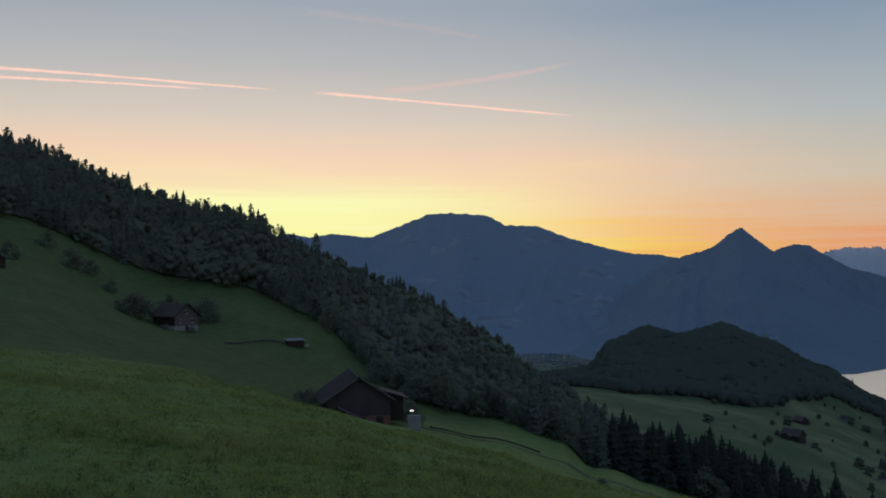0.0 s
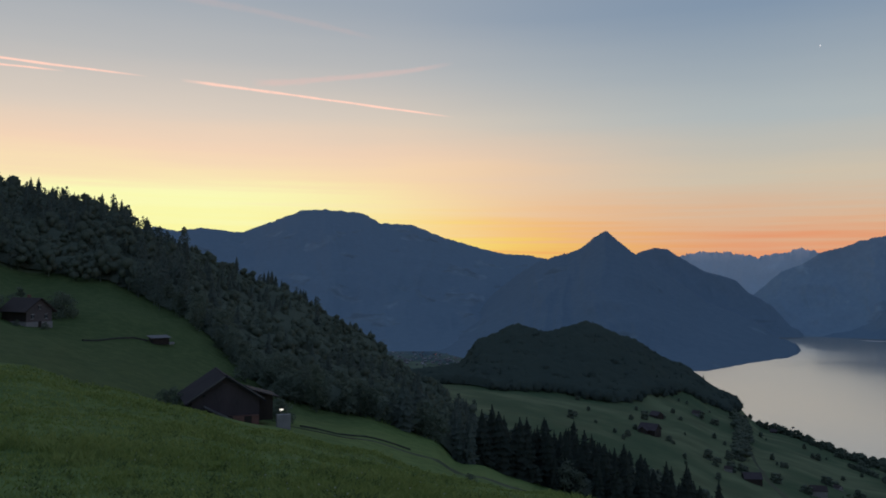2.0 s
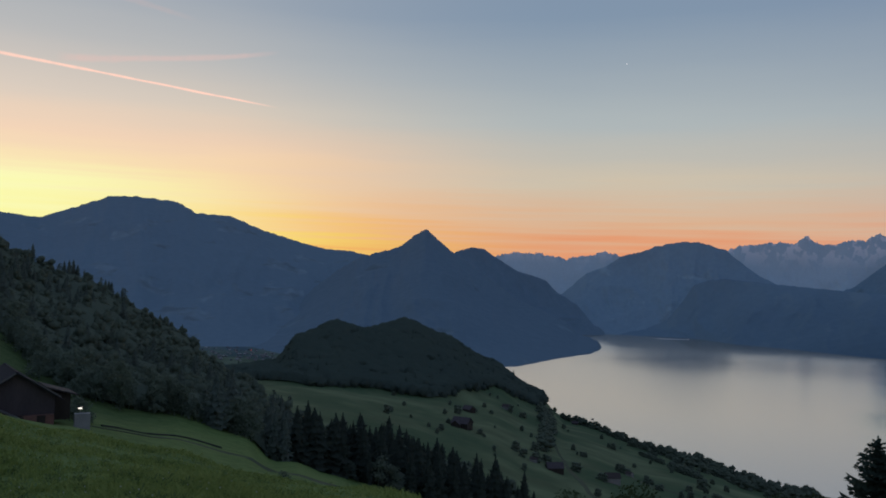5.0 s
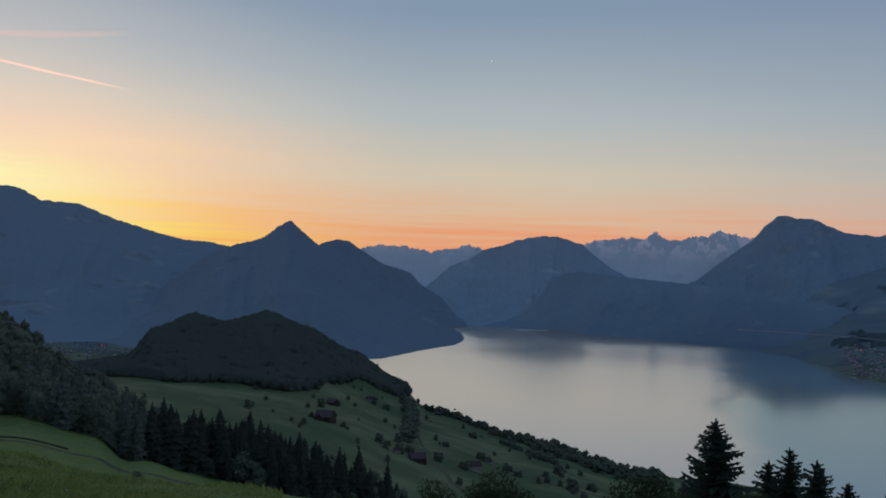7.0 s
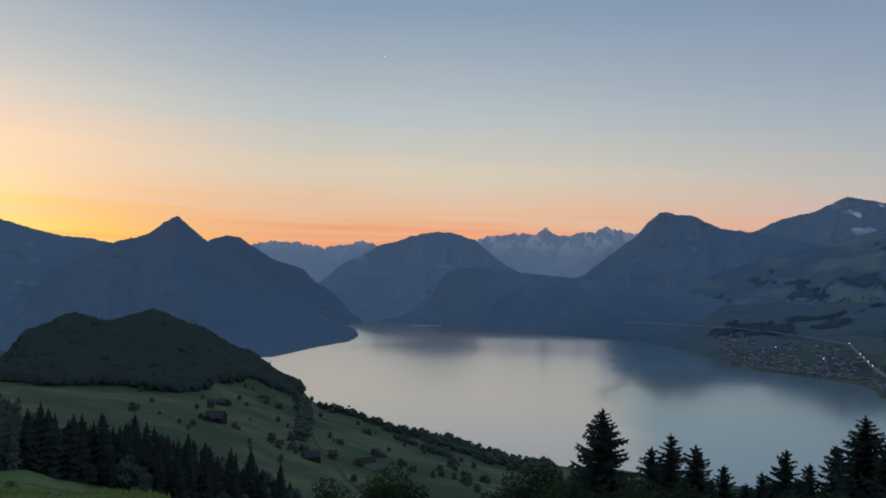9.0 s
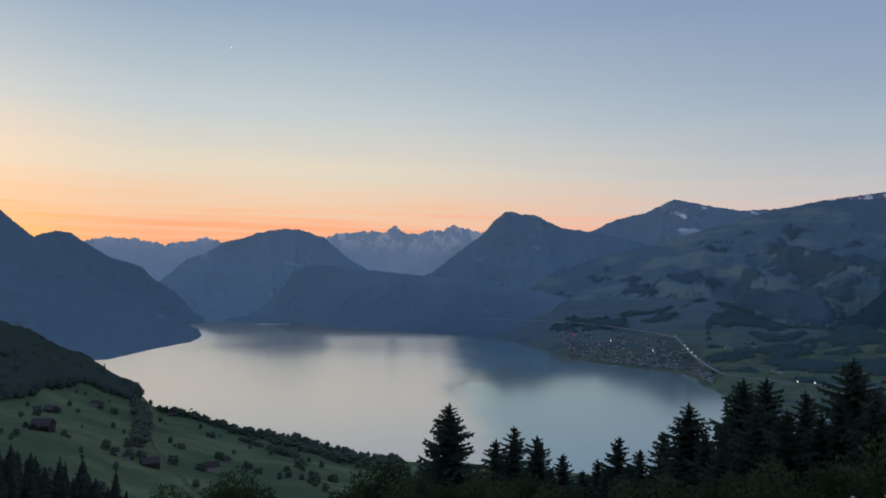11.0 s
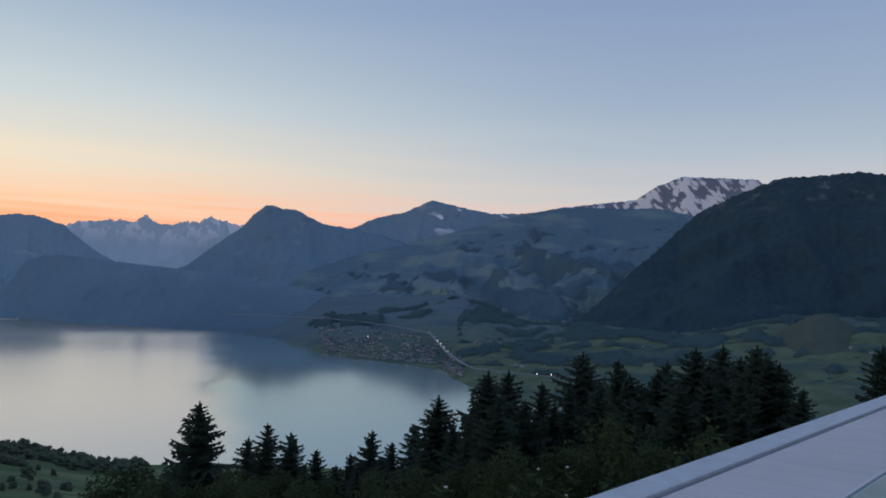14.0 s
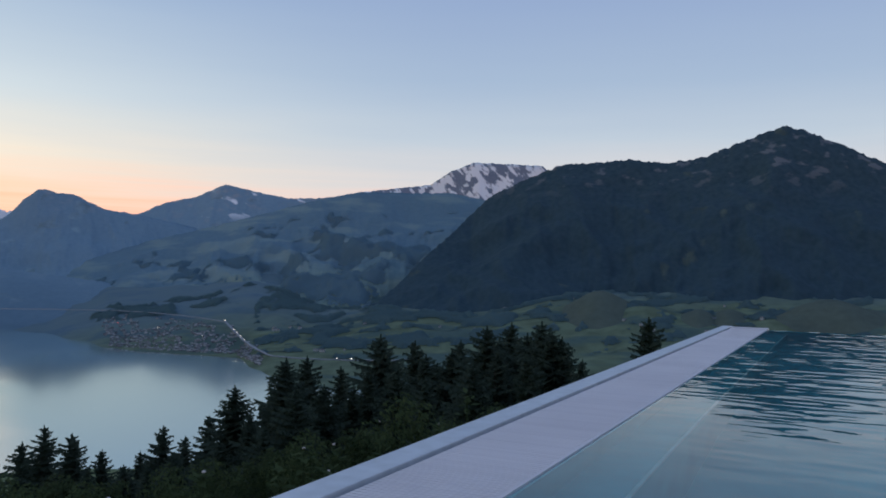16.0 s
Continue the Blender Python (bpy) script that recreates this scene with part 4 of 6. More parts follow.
def tier_quads(rng, height, width, tiers=9, sides=9):
    """A dense spruce seen from far: overlapping ragged skirts of boughs."""
    out = []
    phase = rng.uniform(0, 9)
    for i in range(tiers):
        s = (i + 0.3) / tiers
        z = height * (0.04 + 0.90 * s)
        step = height / tiers
        ring = width * (1 - s) ** 0.60 + 0.018 * height
        turn = rng.uniform(0, 6.28)
        hem = []
        for k in range(sides * 2):
            a = turn + math.pi * k / sides
            j = ring * rng.uniform(0.85, 1.15) * (1.0 if k % 2 else 0.78) * (0.9 + 0.4 * noise.noise((math.cos(a) + phase, math.sin(a), s * 4)))
            hem.append(Vector((math.cos(a) * j, math.sin(a) * j, z - step * (0.50 if k % 2 else 0.22) + rng.uniform(-0.1, 0.1) * step)))
        top = Vector((rng.uniform(-0.1, 0.1), rng.uniform(-0.1, 0.1), z + step * 1.25))
        for k in range(0, sides * 2, 2):
            out.append([top, hem[k], hem[k + 1], hem[(k + 2) % (sides * 2)]])
    for k in range(tiers * 2):
        s = rng.random() ** 0.8
        a = rng.uniform(0, 6.28)
        d = (width * (1 - s) ** 0.72 + 0.02 * height) * rng.uniform(0.6, 1.0)
        c = Vector((math.cos(a) * d, math.sin(a) * d, height * (0.04 + 0.9 * s)))
        g = Vector((math.cos(a), math.sin(a), rng.uniform(-0.8, 0.2))) * rng.uniform(0.02, 0.045) * height
        h = Vector((-math.sin(a), math.cos(a), rng.uniform(-0.5, 0.5))) * 0.022 * height
        out.append([c - g, c - h, c + g, c + h])
    return np.array([[tuple(v) for v in q] for q in out])


def trunk_mesh(name, height, radius, material, parent, limbs=0, rng=None, spread=0.3):
    bm = bmesh.new()
    tube(bm, (0, 0, -0.6), (0, 0, height * 0.45), radius, radius * 0.62, 8)
    tube(bm, (0, 0, height * 0.45), (0.02 * height, 0, height * 0.9), radius * 0.62, radius * 0.12, 7)
    for i in range(limbs):
        a = rng.uniform(0, 6.283)
        z = height * rng.uniform(0.22, 0.6)
        tube(bm, (0, 0, z), (math.cos(a) * height * spread, math.sin(a) * height * spread, z + height * rng.uniform(0.12, 0.3)), radius * 0.4, radius * 0.08, 5)
    return part(name, bm, material, parent)


def make_spruce(seed, height, width, boughs, sprays, label, group=""):
    rng = random.Random(seed)
    t = thing("spruce_tree", Matrix.Identity(4), label, "tree", group)
    trunk_mesh("trunk", height, 0.017 * height, BARK, t)
    quads("crown", spruce_quads(rng, height, width, boughs, sprays, tufts=1), SPRUCE, t)
    return t


def make_broadleaf(seed, height, width, lumps, leaves, size, label, group="", leaf=LEAVES):
    rng = random.Random(seed)
    t = thing("broadleaf_tree", Matrix.Identity(4), label, "tree", group)
    trunk_mesh("trunk", height * 0.8, 0.022 * height, BARK, t, 5, rng)
    quads("crown", leaf_quads(rng, height, width, lumps, leaves, size), leaf, t)
    return t


def stand(b, rise, r, proto, used, tall=None, seed=0):
    """Set a tree on the slope so that its top reaches the given rise."""
    p = place(b, rise, r)
    z = ground_z(p.x, p.y) - 0.2
    k = (p.z - z) / tall
    m = Matrix.Translation((p.x, p.y, z)) @ Matrix.Rotation(seed * 1.7, 4, "Z") @ Matrix.Diagonal((k, k, k, 1))
    if id(proto) not in used:
        used.add(id(proto))
        proto.matrix_world = m
        return proto
    o = copy_thing(proto, m)
    o.scale = (k, k, k)
    return o


def build_near_trees():
    used = set()
    kinds = [make_spruce(11, 16, 6.4, 200, 5, "tall dark green spruce with drooping boughs on the slope", "spruces below the pool"),
             make_spruce(12, 16, 4.4, 190, 5, "slender dark green spruce on the slope", "spruces below the pool"),
             make_spruce(13, 16, 5.2, 180, 5, "dark green spruce with ragged top on the slope", "spruces below the pool")]
    # bearing, rise of the top, distance, kind
    rows = [(-49.1, -8.7, 72, 0), (-52.4, -11.0, 92, 2), (-53.6, -10.1, 90, 1), (-55.2, -10.7, 85, 2), (-57.0, -11.8, 84, 1), (-59.3, -12.0, 90, 1),
            (-60.7, -10.5, 82, 2), (-62.1, -11.2, 86, 1), (-63.6, -10.0, 84, 2), (-65.2, -8.0, 80, 0), (-67.6, -8.6, 82, 2), (-68.6, -6.2, 76, 0),
            (-70.0, -6.1, 80, 2), (-72.3, -6.8, 84, 1), (-75.0, -4.6, 80, 0), (-77.4, -5.0, 76, 2), (-74.2, -7.0, 70, 1), (-79.0, -6.5, 74, 0),
            (-80.6, -4.9, 72, 1), (-82.4, -3.9, 70, 0), (-84.1, -3.6, 74, 2), (-86.2, -3.5, 68, 0), (-87.6, -4.5, 66, 2), (-93.4, -3.0, 58, 2),
            (-50.5, -12.6, 96, 1), (-58.3, -12.8, 80, 0), (-66.3, -9.8, 72, 1), (-71.2, -8.0, 70, 0), (-56.2, -12.9, 78, 2), (-61.4, -12.2, 76, 0),
            (-64.3, -11.6, 72, 2), (-83.2, -5.5, 64, 1), (-76.2, -6.6, 68, 2), (-89.0, -6.0, 62, 1),
            (-69.3, -8.2, 66, 0), (-73.2, -8.0, 72, 2), (-78.2, -7.4, 64, 1), (-81.5, -6.4, 62, 0), (-85.2, -5.6, 60, 1), (-80.0, -5.6, 72, 0), (-83.3, -4.7, 72, 0), (-85.2, -4.3, 70, 0), (-86.9, -4.2, 66, 0), (-78.2, -5.9, 74, 0), (-62.9, -12.4, 70, 1), (-67.2, -10.8, 64, 0), (-59.8, -13.0, 72, 2)]
    for i, (b, e, r, k) in enumerate(rows):
        stand(b, e, r * 1.35, kinds[k], used, 16.0, i)
    leafy = [make_broadleaf(21, 10, 8, 46, 105, 0.17, "rounded fresh green broadleaf tree below the pool terrace", "broadleaf trees below the pool", LEAVES_LIGHT),
             make_broadleaf(22, 10, 7, 40, 100, 0.17, "bushy green broadleaf tree below the pool terrace", "broadleaf trees below the pool")]
    for i, (b, e, r, k) in enumerate([(-73.6, -10.9, 42, 1), (-77.3, -9.2, 44, 0), (-80.5, -10.2, 40, 1), (-45.0, -12.4, 74, 1), (-43.4, -13.2, 76, 0),
                                      (-47.0, -13.4, 70, 1), (-51.4, -13.2, 66, 0), (-54.2, -13.1, 64, 1), (-70.4, -11.6, 46, 0), (-83.5, -9.6, 42, 0),
                                      (-34.7, -13.2, 150, 0), (-33.6, -13.9, 140, 1), (-36.0, -14.0, 138, 1), (-30.5, -13.9, 190, 0), (-66.5, -12.6, 52, 1), (-61.0, -13.4, 56, 0), (-57.8, -13.7, 58, 1), (-52.9, -13.8, 58, 0), (-48.6, -13.8, 60, 1), (-46.0, -13.9, 62, 0),
                                      (-63.9, -13.0, 54, 0), (-68.6, -11.8, 50, 1), (-55.8, -13.9, 56, 0), (-41.8, -14.4, 74, 1)]):
        stand(b, e, r, leafy[k], used, 10.0, i + 40)


build_near_trees()


# ---- woods ----
EDGE_B = [-28, -27, -20, -13, -10.6, -8, -3, 0, 3, 5.3, 9, 12, 18, 28, 40, 62]
EDGE_IN = [330, 330, 272, 264, 250, 250, 246, 238, 240, 290, 346, 378, 410, 378, 320, 240]
EDGE_OUT = [440, 440, 445, 440, 470, 520, 640, 640, 630, 620, 600, 610, 640, 650, 660, 660]


def build_woods():
    rng = random.Random(5)
    low_spruce = [np.concatenate([tier_quads(random.Random(31 + i), 20, w * 0.70, 9, 7), spruce_quads(random.Random(37 + i), 20, w, 26, 1, 1.7)]) for i, w in enumerate((6.2, 5.2, 7.2))]
    conifers = [shaped(q) for q in low_spruce] + [ragged_crown(131 + i, h, w) for i, (h, w) in enumerate(((20, 9.5), (17, 9.0), (22, 8.0), (15, 10.0)))]
    broad = [round_crown(141 + i, h, w, 6, 36) for i, (h, w) in enumerate(((14, 11), (12, 12), (16, 10.5), (11, 9)))]
    broad += [round_crown(151 + i, h, w, 9, 460, 0.62, 0.12, False) for i, (h, w) in enumerate(((14, 11), (12, 12), (16, 10.5), (11, 9)))]
    dark, leafy = [], []
    singles = []
    b = -28.0
    while b < 60:
        rin, rout = float(np.interp(b, EDGE_B, EDGE_IN)), float(np.interp(b, EDGE_B, EDGE_OUT))
        r = rin + rng.uniform(0, 5)
        while r < rout:
            bb = b + rng.uniform(-0.45, 0.45)
            p = place(bb, 0, r + rng.uniform(-3, 3))
            z = ground_z(p.x, p.y) - 0.3
            s = rng.uniform(0.55, 0.86) * (1.22 if rng.random() < 0.14 else 1)
            s *= 1.08 if bb > 8.5 else 0.9 if bb > -9 else 1.02
            pick = noise.noise((p.x * 0.012, p.y * 0.012, 7.0)) + rng.uniform(-0.4, 0.4)
            lower = bb < -9
            if pick > (0.02 if lower else 0.05 if bb > 8.5 else -0.35):
                leafy.append((p.x, p.y, z, s * 1.05, rng.uniform(0, 6.28), rng.randrange(4) + (4 if r < rin + 40 and bb < 12 else 0)))
            else:
                k = rng.randrange(3)
                row = (p.x, p.y, z, s, rng.uniform(0, 6.28), k)
                if lower and len(singles) < 200:
                    singles.append(row)
                elif rng.random() < (0.72 if bb > 8.5 else 0.35):
                    dark.append(row[:5] + (3 + rng.randrange(4),))
                else:
                    dark.append(row)
            r += rng.uniform(5.0, 9.0) if bb < -9 else rng.uniform(7.0, 12.0)
        b += 0.95 * 430 / (0.5 * (rin + rout)) * 0.9
    def under(x, y):
        r, b = math.hypot(x, y), math.degrees(math.atan2(-x, y))
        return -27 < b < 60 and float(np.interp(b, EDGE_B, EDGE_IN)) + 3 < r < float(np.interp(b, EDGE_B, EDGE_OUT)) - 22
    # added leafy sheet that keeps the gaps between the trees from going black
    canopy("forest_gap_fill", under, ground_z, (-580, 210, 130, 650), 3.6, 7.0, 7.5, WOODS_LEAFY, "dark green filler sheet beneath the hillside wood")
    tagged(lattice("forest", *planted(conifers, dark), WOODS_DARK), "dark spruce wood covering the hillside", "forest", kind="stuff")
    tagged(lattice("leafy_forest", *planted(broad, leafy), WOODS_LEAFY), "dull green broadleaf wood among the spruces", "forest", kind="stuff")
    protos = []
    for k in range(3):
        t = thing("spruce_tree", Matrix.Identity(4), "dark spruce at the edge of the wood below the meadow", "tree", "spruces along the meadow's lower edge")
        trunk_mesh("trunk", 20, 0.3, BARK, t)
        quads("crown", low_spruce[k], WOODS_EDGE, t)
        protos.append(t)
    fresh = {0, 1, 2}
    for x, y, z, s, a, k in singles:
        m = Matrix.Translation((x, y, z)) @ Matrix.Rotation(a, 4, "Z")
        if k in fresh:
            fresh.discard(k)
            protos[k].matrix_world = m
            protos[k].scale = (s, s, s)
        else:
            o = copy_thing(protos[k], m)
            wide = s * (0.9 + 0.5 * abs(math.sin(a * 5.0)))
            o.scale = (wide, wide, s * (0.82 + 0.4 * abs(math.sin(a * 3.0))))


build_woods()


def knoll_cover(x, y):
    """Whether the wooded knoll's trees stand here."""
    r, b = math.hypot(x, y), math.degrees(math.atan2(-x, y))
    inner = float(np.interp(b, [-28.6, -28.1, -26.2, -24.7, -24.1, -22.4, -20.8, -18.1, -16.1, -13.7, -12.2, -10.6, -9, -6], [1250, 1165, 1110, 1084, 1040, 952, 912, 892, 910, 900, 868, 880, 900, 860]))
    return b > -28.55 and r > inner + 26 * noise.noise((x * 0.02, y * 0.02, 2.0)) and ground_z(x, y) > LAKE + 4


def build_knoll():
    rng = random.Random(8)
    crowns = [shaped(lump(random.Random(51 + i), 0, 0, 5.5, w, h, 8, 4, 0.5), loose_leaves(random.Random(55 + i), [(math.cos(k * 2.4) * w * 0.97, math.sin(k * 2.4) * w * 0.97, 4 + h * (k % 5) / 5) for k in range(10)], 0.9))
              for i, (w, h) in enumerate(((6.2, 5.6), (7.2, 5.0), (5.4, 6.4), (6.6, 4.6)))]
    crowns.append(shaped(tier_quads(random.Random(61), 15, 3.6, 6, 7)))
    placed = []
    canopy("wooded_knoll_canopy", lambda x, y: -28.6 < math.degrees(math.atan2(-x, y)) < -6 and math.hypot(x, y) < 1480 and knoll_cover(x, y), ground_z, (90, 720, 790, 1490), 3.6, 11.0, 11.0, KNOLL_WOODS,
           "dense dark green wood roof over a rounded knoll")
    for i in range(4200):
        b = rng.uniform(-28.6, -6)
        r = math.sqrt(rng.uniform(820 ** 2, 1480 ** 2))
        p = place(b, 0, r)
        crest = float(np.interp(b, [-28, -24.5, -18.7, -13.9, -10], [1345, 1270, 1200, 1120, 1060]))
        if knoll_cover(p.x, p.y) and r < crest + (60 if i % 6 else 400):
            k = rng.randrange(4) if rng.random() < 0.9 else 4
            placed.append((p.x, p.y, ground_z(p.x, p.y) - 1.5, rng.uniform(0.6, 0.95) * (1.25 if rng.random() < 0.1 else 1), rng.uniform(0, 6.28), k))
    for i in range(60):  # trees on the bluff above the water
        b, r = rng.uniform(-28.5, -27.2), rng.uniform(1230, 1400)
        p = place(b, 0, r)
        placed.append((p.x, p.y, ground_z(p.x, p.y) - 2, rng.uniform(0.9, 1.25), rng.uniform(0, 6.28), rng.randrange(4)))
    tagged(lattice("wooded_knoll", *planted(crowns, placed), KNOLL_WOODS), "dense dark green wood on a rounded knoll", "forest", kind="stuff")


build_knoll()


def build_far_woods():
    """Strips and patches of wood over the far shore and up the pastured slopes."""
    solid = []
    for ob in (pasture_mountain, dark_mountain):
        me = ob.data
        solid.append(BVHTree.FromPolygons([v.co for v in me.vertices], [tuple(f.vertices) for f in me.polygons]))

    def surface(x, y):
        hit = [t.ray_cast(Vector((x, y, 1500)), Vector((0, 0, -1)))[0] for t in solid]
        ground = valley_z(x, y)
        if ground < LAKE + 5 or (hit[1] is not None and hit[1].z > ground):
            return None, None
        upland = hit[0] is not None and hit[0].z > ground
        return (hit[0].z if upland else ground), upland

    def patch(x, y):
        # patches drawn out across the slope
        t = radians(-75)
        u, v = x * math.cos(t) + y * math.sin(t), -x * math.sin(t) + y * math.cos(t)
        return noise.fractal((u * 0.0048, v * 0.0068, 3.3), 0.7, 2.1, 6)

    def grain(x, y):
        # the same patches with ragged edges and small clearings
        return patch(x, y) + 0.45 * noise.fractal((x * 0.011, y * 0.011, 8.1), 0.7, 2.1, 4)

    def low_wood(x, y):
        r, b = math.hypot(x, y), math.degrees(math.atan2(-x, y))
        if not (1900 < r < 3150 and -107 < b < -56):
            return False
        if b > -66.3 and r < 2850:
            return False
        return patch(x * 1.7, y * 1.7) + 0.4 * noise.fractal((x * 0.016, y * 0.016, 8.1), 0.8, 2.1, 4) > 0.05 + 0.3 * max(0, (2080 - r) / 200) - 0.13 * min(1, max(0, (r - 2550) / 250))

    def high_wood(x, y):
        r, b = math.hypot(x, y), math.degrees(math.atan2(-x, y))
        return 2450 < r < 3950 and -84 < b < -56 and grain(x, y) > -0.10 + 0.5 * max(0.0, (r - 3450) / 400)

    def low_ground(x, y):
        z, upland = surface(x, y)
        return None if z is None or upland else z

    def high_ground(x, y):
        z, upland = surface(x, y)
        return z if upland else None
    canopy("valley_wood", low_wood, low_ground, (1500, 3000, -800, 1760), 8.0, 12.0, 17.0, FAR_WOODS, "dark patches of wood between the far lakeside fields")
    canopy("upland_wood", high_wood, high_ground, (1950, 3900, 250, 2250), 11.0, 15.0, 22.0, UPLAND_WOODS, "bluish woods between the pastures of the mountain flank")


build_far_woods()


def build_scattered_trees():
    rng = random.Random(9)
    protos = []
    for k in range(4):
        t = thing("broadleaf_tree", Matrix.Identity(4), "small dark fruit tree standing in the lower pasture", "tree", "trees scattered over the lower pasture")
        trunk_mesh("trunk", 6, 0.25, BARK, t, 3, random.Random(70 + k))
        lattice("crown", *round_crown(171 + k, 9, (8, 9.5, 7, 10.5)[k], 9, 150, 0.42, 0.08), WOODS_LEAFY, t)
        protos.append(t)
    rows, hedge = [], []
    # hedge of trees along the shore, then groups and single trees over the slope
    for b in np.arange(-29.2, -46, -0.15):
        shore = float(np.interp(b, [-58, -44, -39, -36, -32.7, -30], [985, 1005, 1110, 1165, 1290, 1400]))
        if noise.noise((float(b) * 0.9, 0, 3)) > -0.42:
            hedge.append((float(b) + rng.uniform(-0.1, 0.1), shore - rng.uniform(4, 26), rng.uniform(0.9, 1.6)))
        if b < -35.5 and noise.noise((float(b) * 0.7, 4, 3)) > -0.25:  # hedges and copses just above the shore
            hedge.append((float(b) + rng.uniform(-0.2, 0.2), shore - rng.uniform(35, 120), rng.uniform(0.8, 1.6)))
    # single trees and small groups between the farms
    rows += [(-38.55, 1104, 1.75), (-38.85, 1100, 1.7), (-37.2, 1150, 1.3), (-36.8, 1165, 1.4), (-36.3, 1180, 1.3), (-31.5, 1330, 1.0), (-39.1, 764, 1.3), (-38.9, 770, 1.1), (-39.9, 640, 1.3), (-40.1, 645, 1.1),
             (-40.5, 820, 0.85), (-38.15, 716, 0.7), (-37.65, 650, 0.75), (-33.8, 752, 0.95), (-33.5, 756, 0.85), (-34.2, 750, 0.7), (-35.4, 716, 0.9), (-35.7, 712, 0.7), (-27.05, 632, 0.85), (-30.8, 652, 0.95),
             (-30.6, 660, 0.8), (-33.2, 992, 1.0), (-32.9, 990, 0.8), (-27.9, 692, 0.8), (-30.5, 812, 0.8), (-34.6, 844, 0.6), (-26.2, 952, 1.2), (-27.1, 960, 0.9), (-26.9, 955, 0.8), (-32.2, 545, 0.7),
             (-36.4, 672, 0.7), (-36.1, 676, 0.55), (-41.4, 688, 0.9), (-41.1, 690, 0.75), (-34.6, 1168, 1.1), (-34.3, 1170, 0.9), (-32.4, 1140, 0.9), (-29.85, 1140, 0.9), (-32.7, 632, 0.8), (-32.4, 640, 0.7), (-28.9, 640, 0.9), (-28.6, 650, 0.8)]
    for k in range(26):  # two hedges that cross the slope
        hedge.append((-35.0 - 0.06 * k, 1050 - 3.0 * k + rng.uniform(-8, 8), rng.uniform(0.55, 0.85)))
        hedge.append((-37.0 - 0.07 * k, 915 - 1.5 * k + rng.uniform(-9, 9), rng.uniform(0.6, 1.1)))
    for i in range(120):
        b, r = rng.uniform(-46, -17), rng.uniform(560, 1230)
        p = place(b, 0, r)
        if knoll_cover(p.x, p.y) or ground_z(p.x, p.y) < LAKE + 3:
            continue
        if noise.noise((p.x * 0.008, p.y * 0.008, 9)) < -0.12 - 0.01 * (b + 30):
            continue
        rows.append((b, r, rng.uniform(0.35, 0.75) * (1.5 if rng.random() < 0.12 else 1)))
    for i in range(64):  # gully copse running down from the bluff
        u = i / 63
        hedge.append((-28.45 - 0.35 * math.sin(u * 3.0) + rng.uniform(-0.42, 0.42) * (1 - 0.4 * u), 1150 - 430 * u + rng.uniform(-14, 14), rng.uniform(0.8, 1.5)))
    crowns = [round_crown(181 + k, 9, w, 8, 90, 0.5, 0.08) for k, w in enumerate((9, 11, 8, 12.5))]
    placed = []
    for i, (b, r, s) in enumerate(hedge):
        p = place(b, 0, r)
        placed.append((p.x, p.y, ground_z(p.x, p.y) - 0.6, s, i * 2.1, i % 4))
    tagged(lattice("hedgerow", *planted(crowns, placed), WOODS_LEAFY), "dark hedgerows and copses along the lake shore and across the pasture", "hedge", kind="stuff")
    fresh = set(range(4))
    for i, (b, r, s) in enumerate(rows):
        k = i % 4
        p = place(b, 0, r)
        m = Matrix.Translation((p.x, p.y, ground_z(p.x, p.y) - 0.5)) @ Matrix.Rotation(i * 2.1, 4, "Z")
        o = protos[k] if k in fresh else copy_thing(protos[k], m)
        fresh.discard(k)
        o.matrix_world = m
        o.scale = (s, s, s)
    # bushes on the upper meadow
    bush = thing("bush", Matrix.Identity(4), "dark rounded bush on the meadow", "bush", "bushes on the meadow")
    quads("crown", leaf_quads(random.Random(81), 3.2, 3.8, 22, 60, 0.16, 0.05), WOODS_LEAFY, bush)
    first = True
    for i, (b, r, s) in enumerate([(-10.7, 128, 0.75), (-8.9, 112, 0.4), (24.2, 330, 2.3), (23.2, 335, 1.7), (25.8, 345, 1.9), (22.0, 320, 1.4), (27.8, 300, 1.8),
                                   (20.2, 284, 2.6), (20.9, 282, 1.9), (16.3, 300, 2.6), (15.8, 304, 2.1), (18.6, 300, 2.2), (21.5, 286, 1.0), (17.0, 271, 0.7), (18.6, 270, 0.6),
                                   (2.2, 178, 1.5), (3.1, 185, 1.8), (9.2, 168, 1.1), (9.9, 170, 0.8)]):
        p = place(b, 0, r)
        m = Matrix.Translation((p.x, p.y, ground_z(p.x, p.y) - 0.2)) @ Matrix.Rotation(i * 1.3, 4, "Z")
        o = bush if first else copy_thing(bush, m)
        first = False
        o.matrix_world = m
        o.scale = (s, s, s)
    # lone tree behind the farmhouse
    t = thing("broadleaf_tree", Matrix.Identity(4), "tall narrow dark tree behind the farmhouse", "tree")
    trunk_mesh("trunk", 7, 0.25, BARK, t, 3, random.Random(90))
    quads("crown", leaf_quads(random.Random(91), 11, 4.5, 20, 24, 0.4, 0.15), WOODS_LEAFY, t)
    p = place(18.4, 0, 292)
    t.matrix_world = Matrix.Translation((p.x, p.y, ground_z(p.x, p.y) - 0.3))


build_scattered_trees()


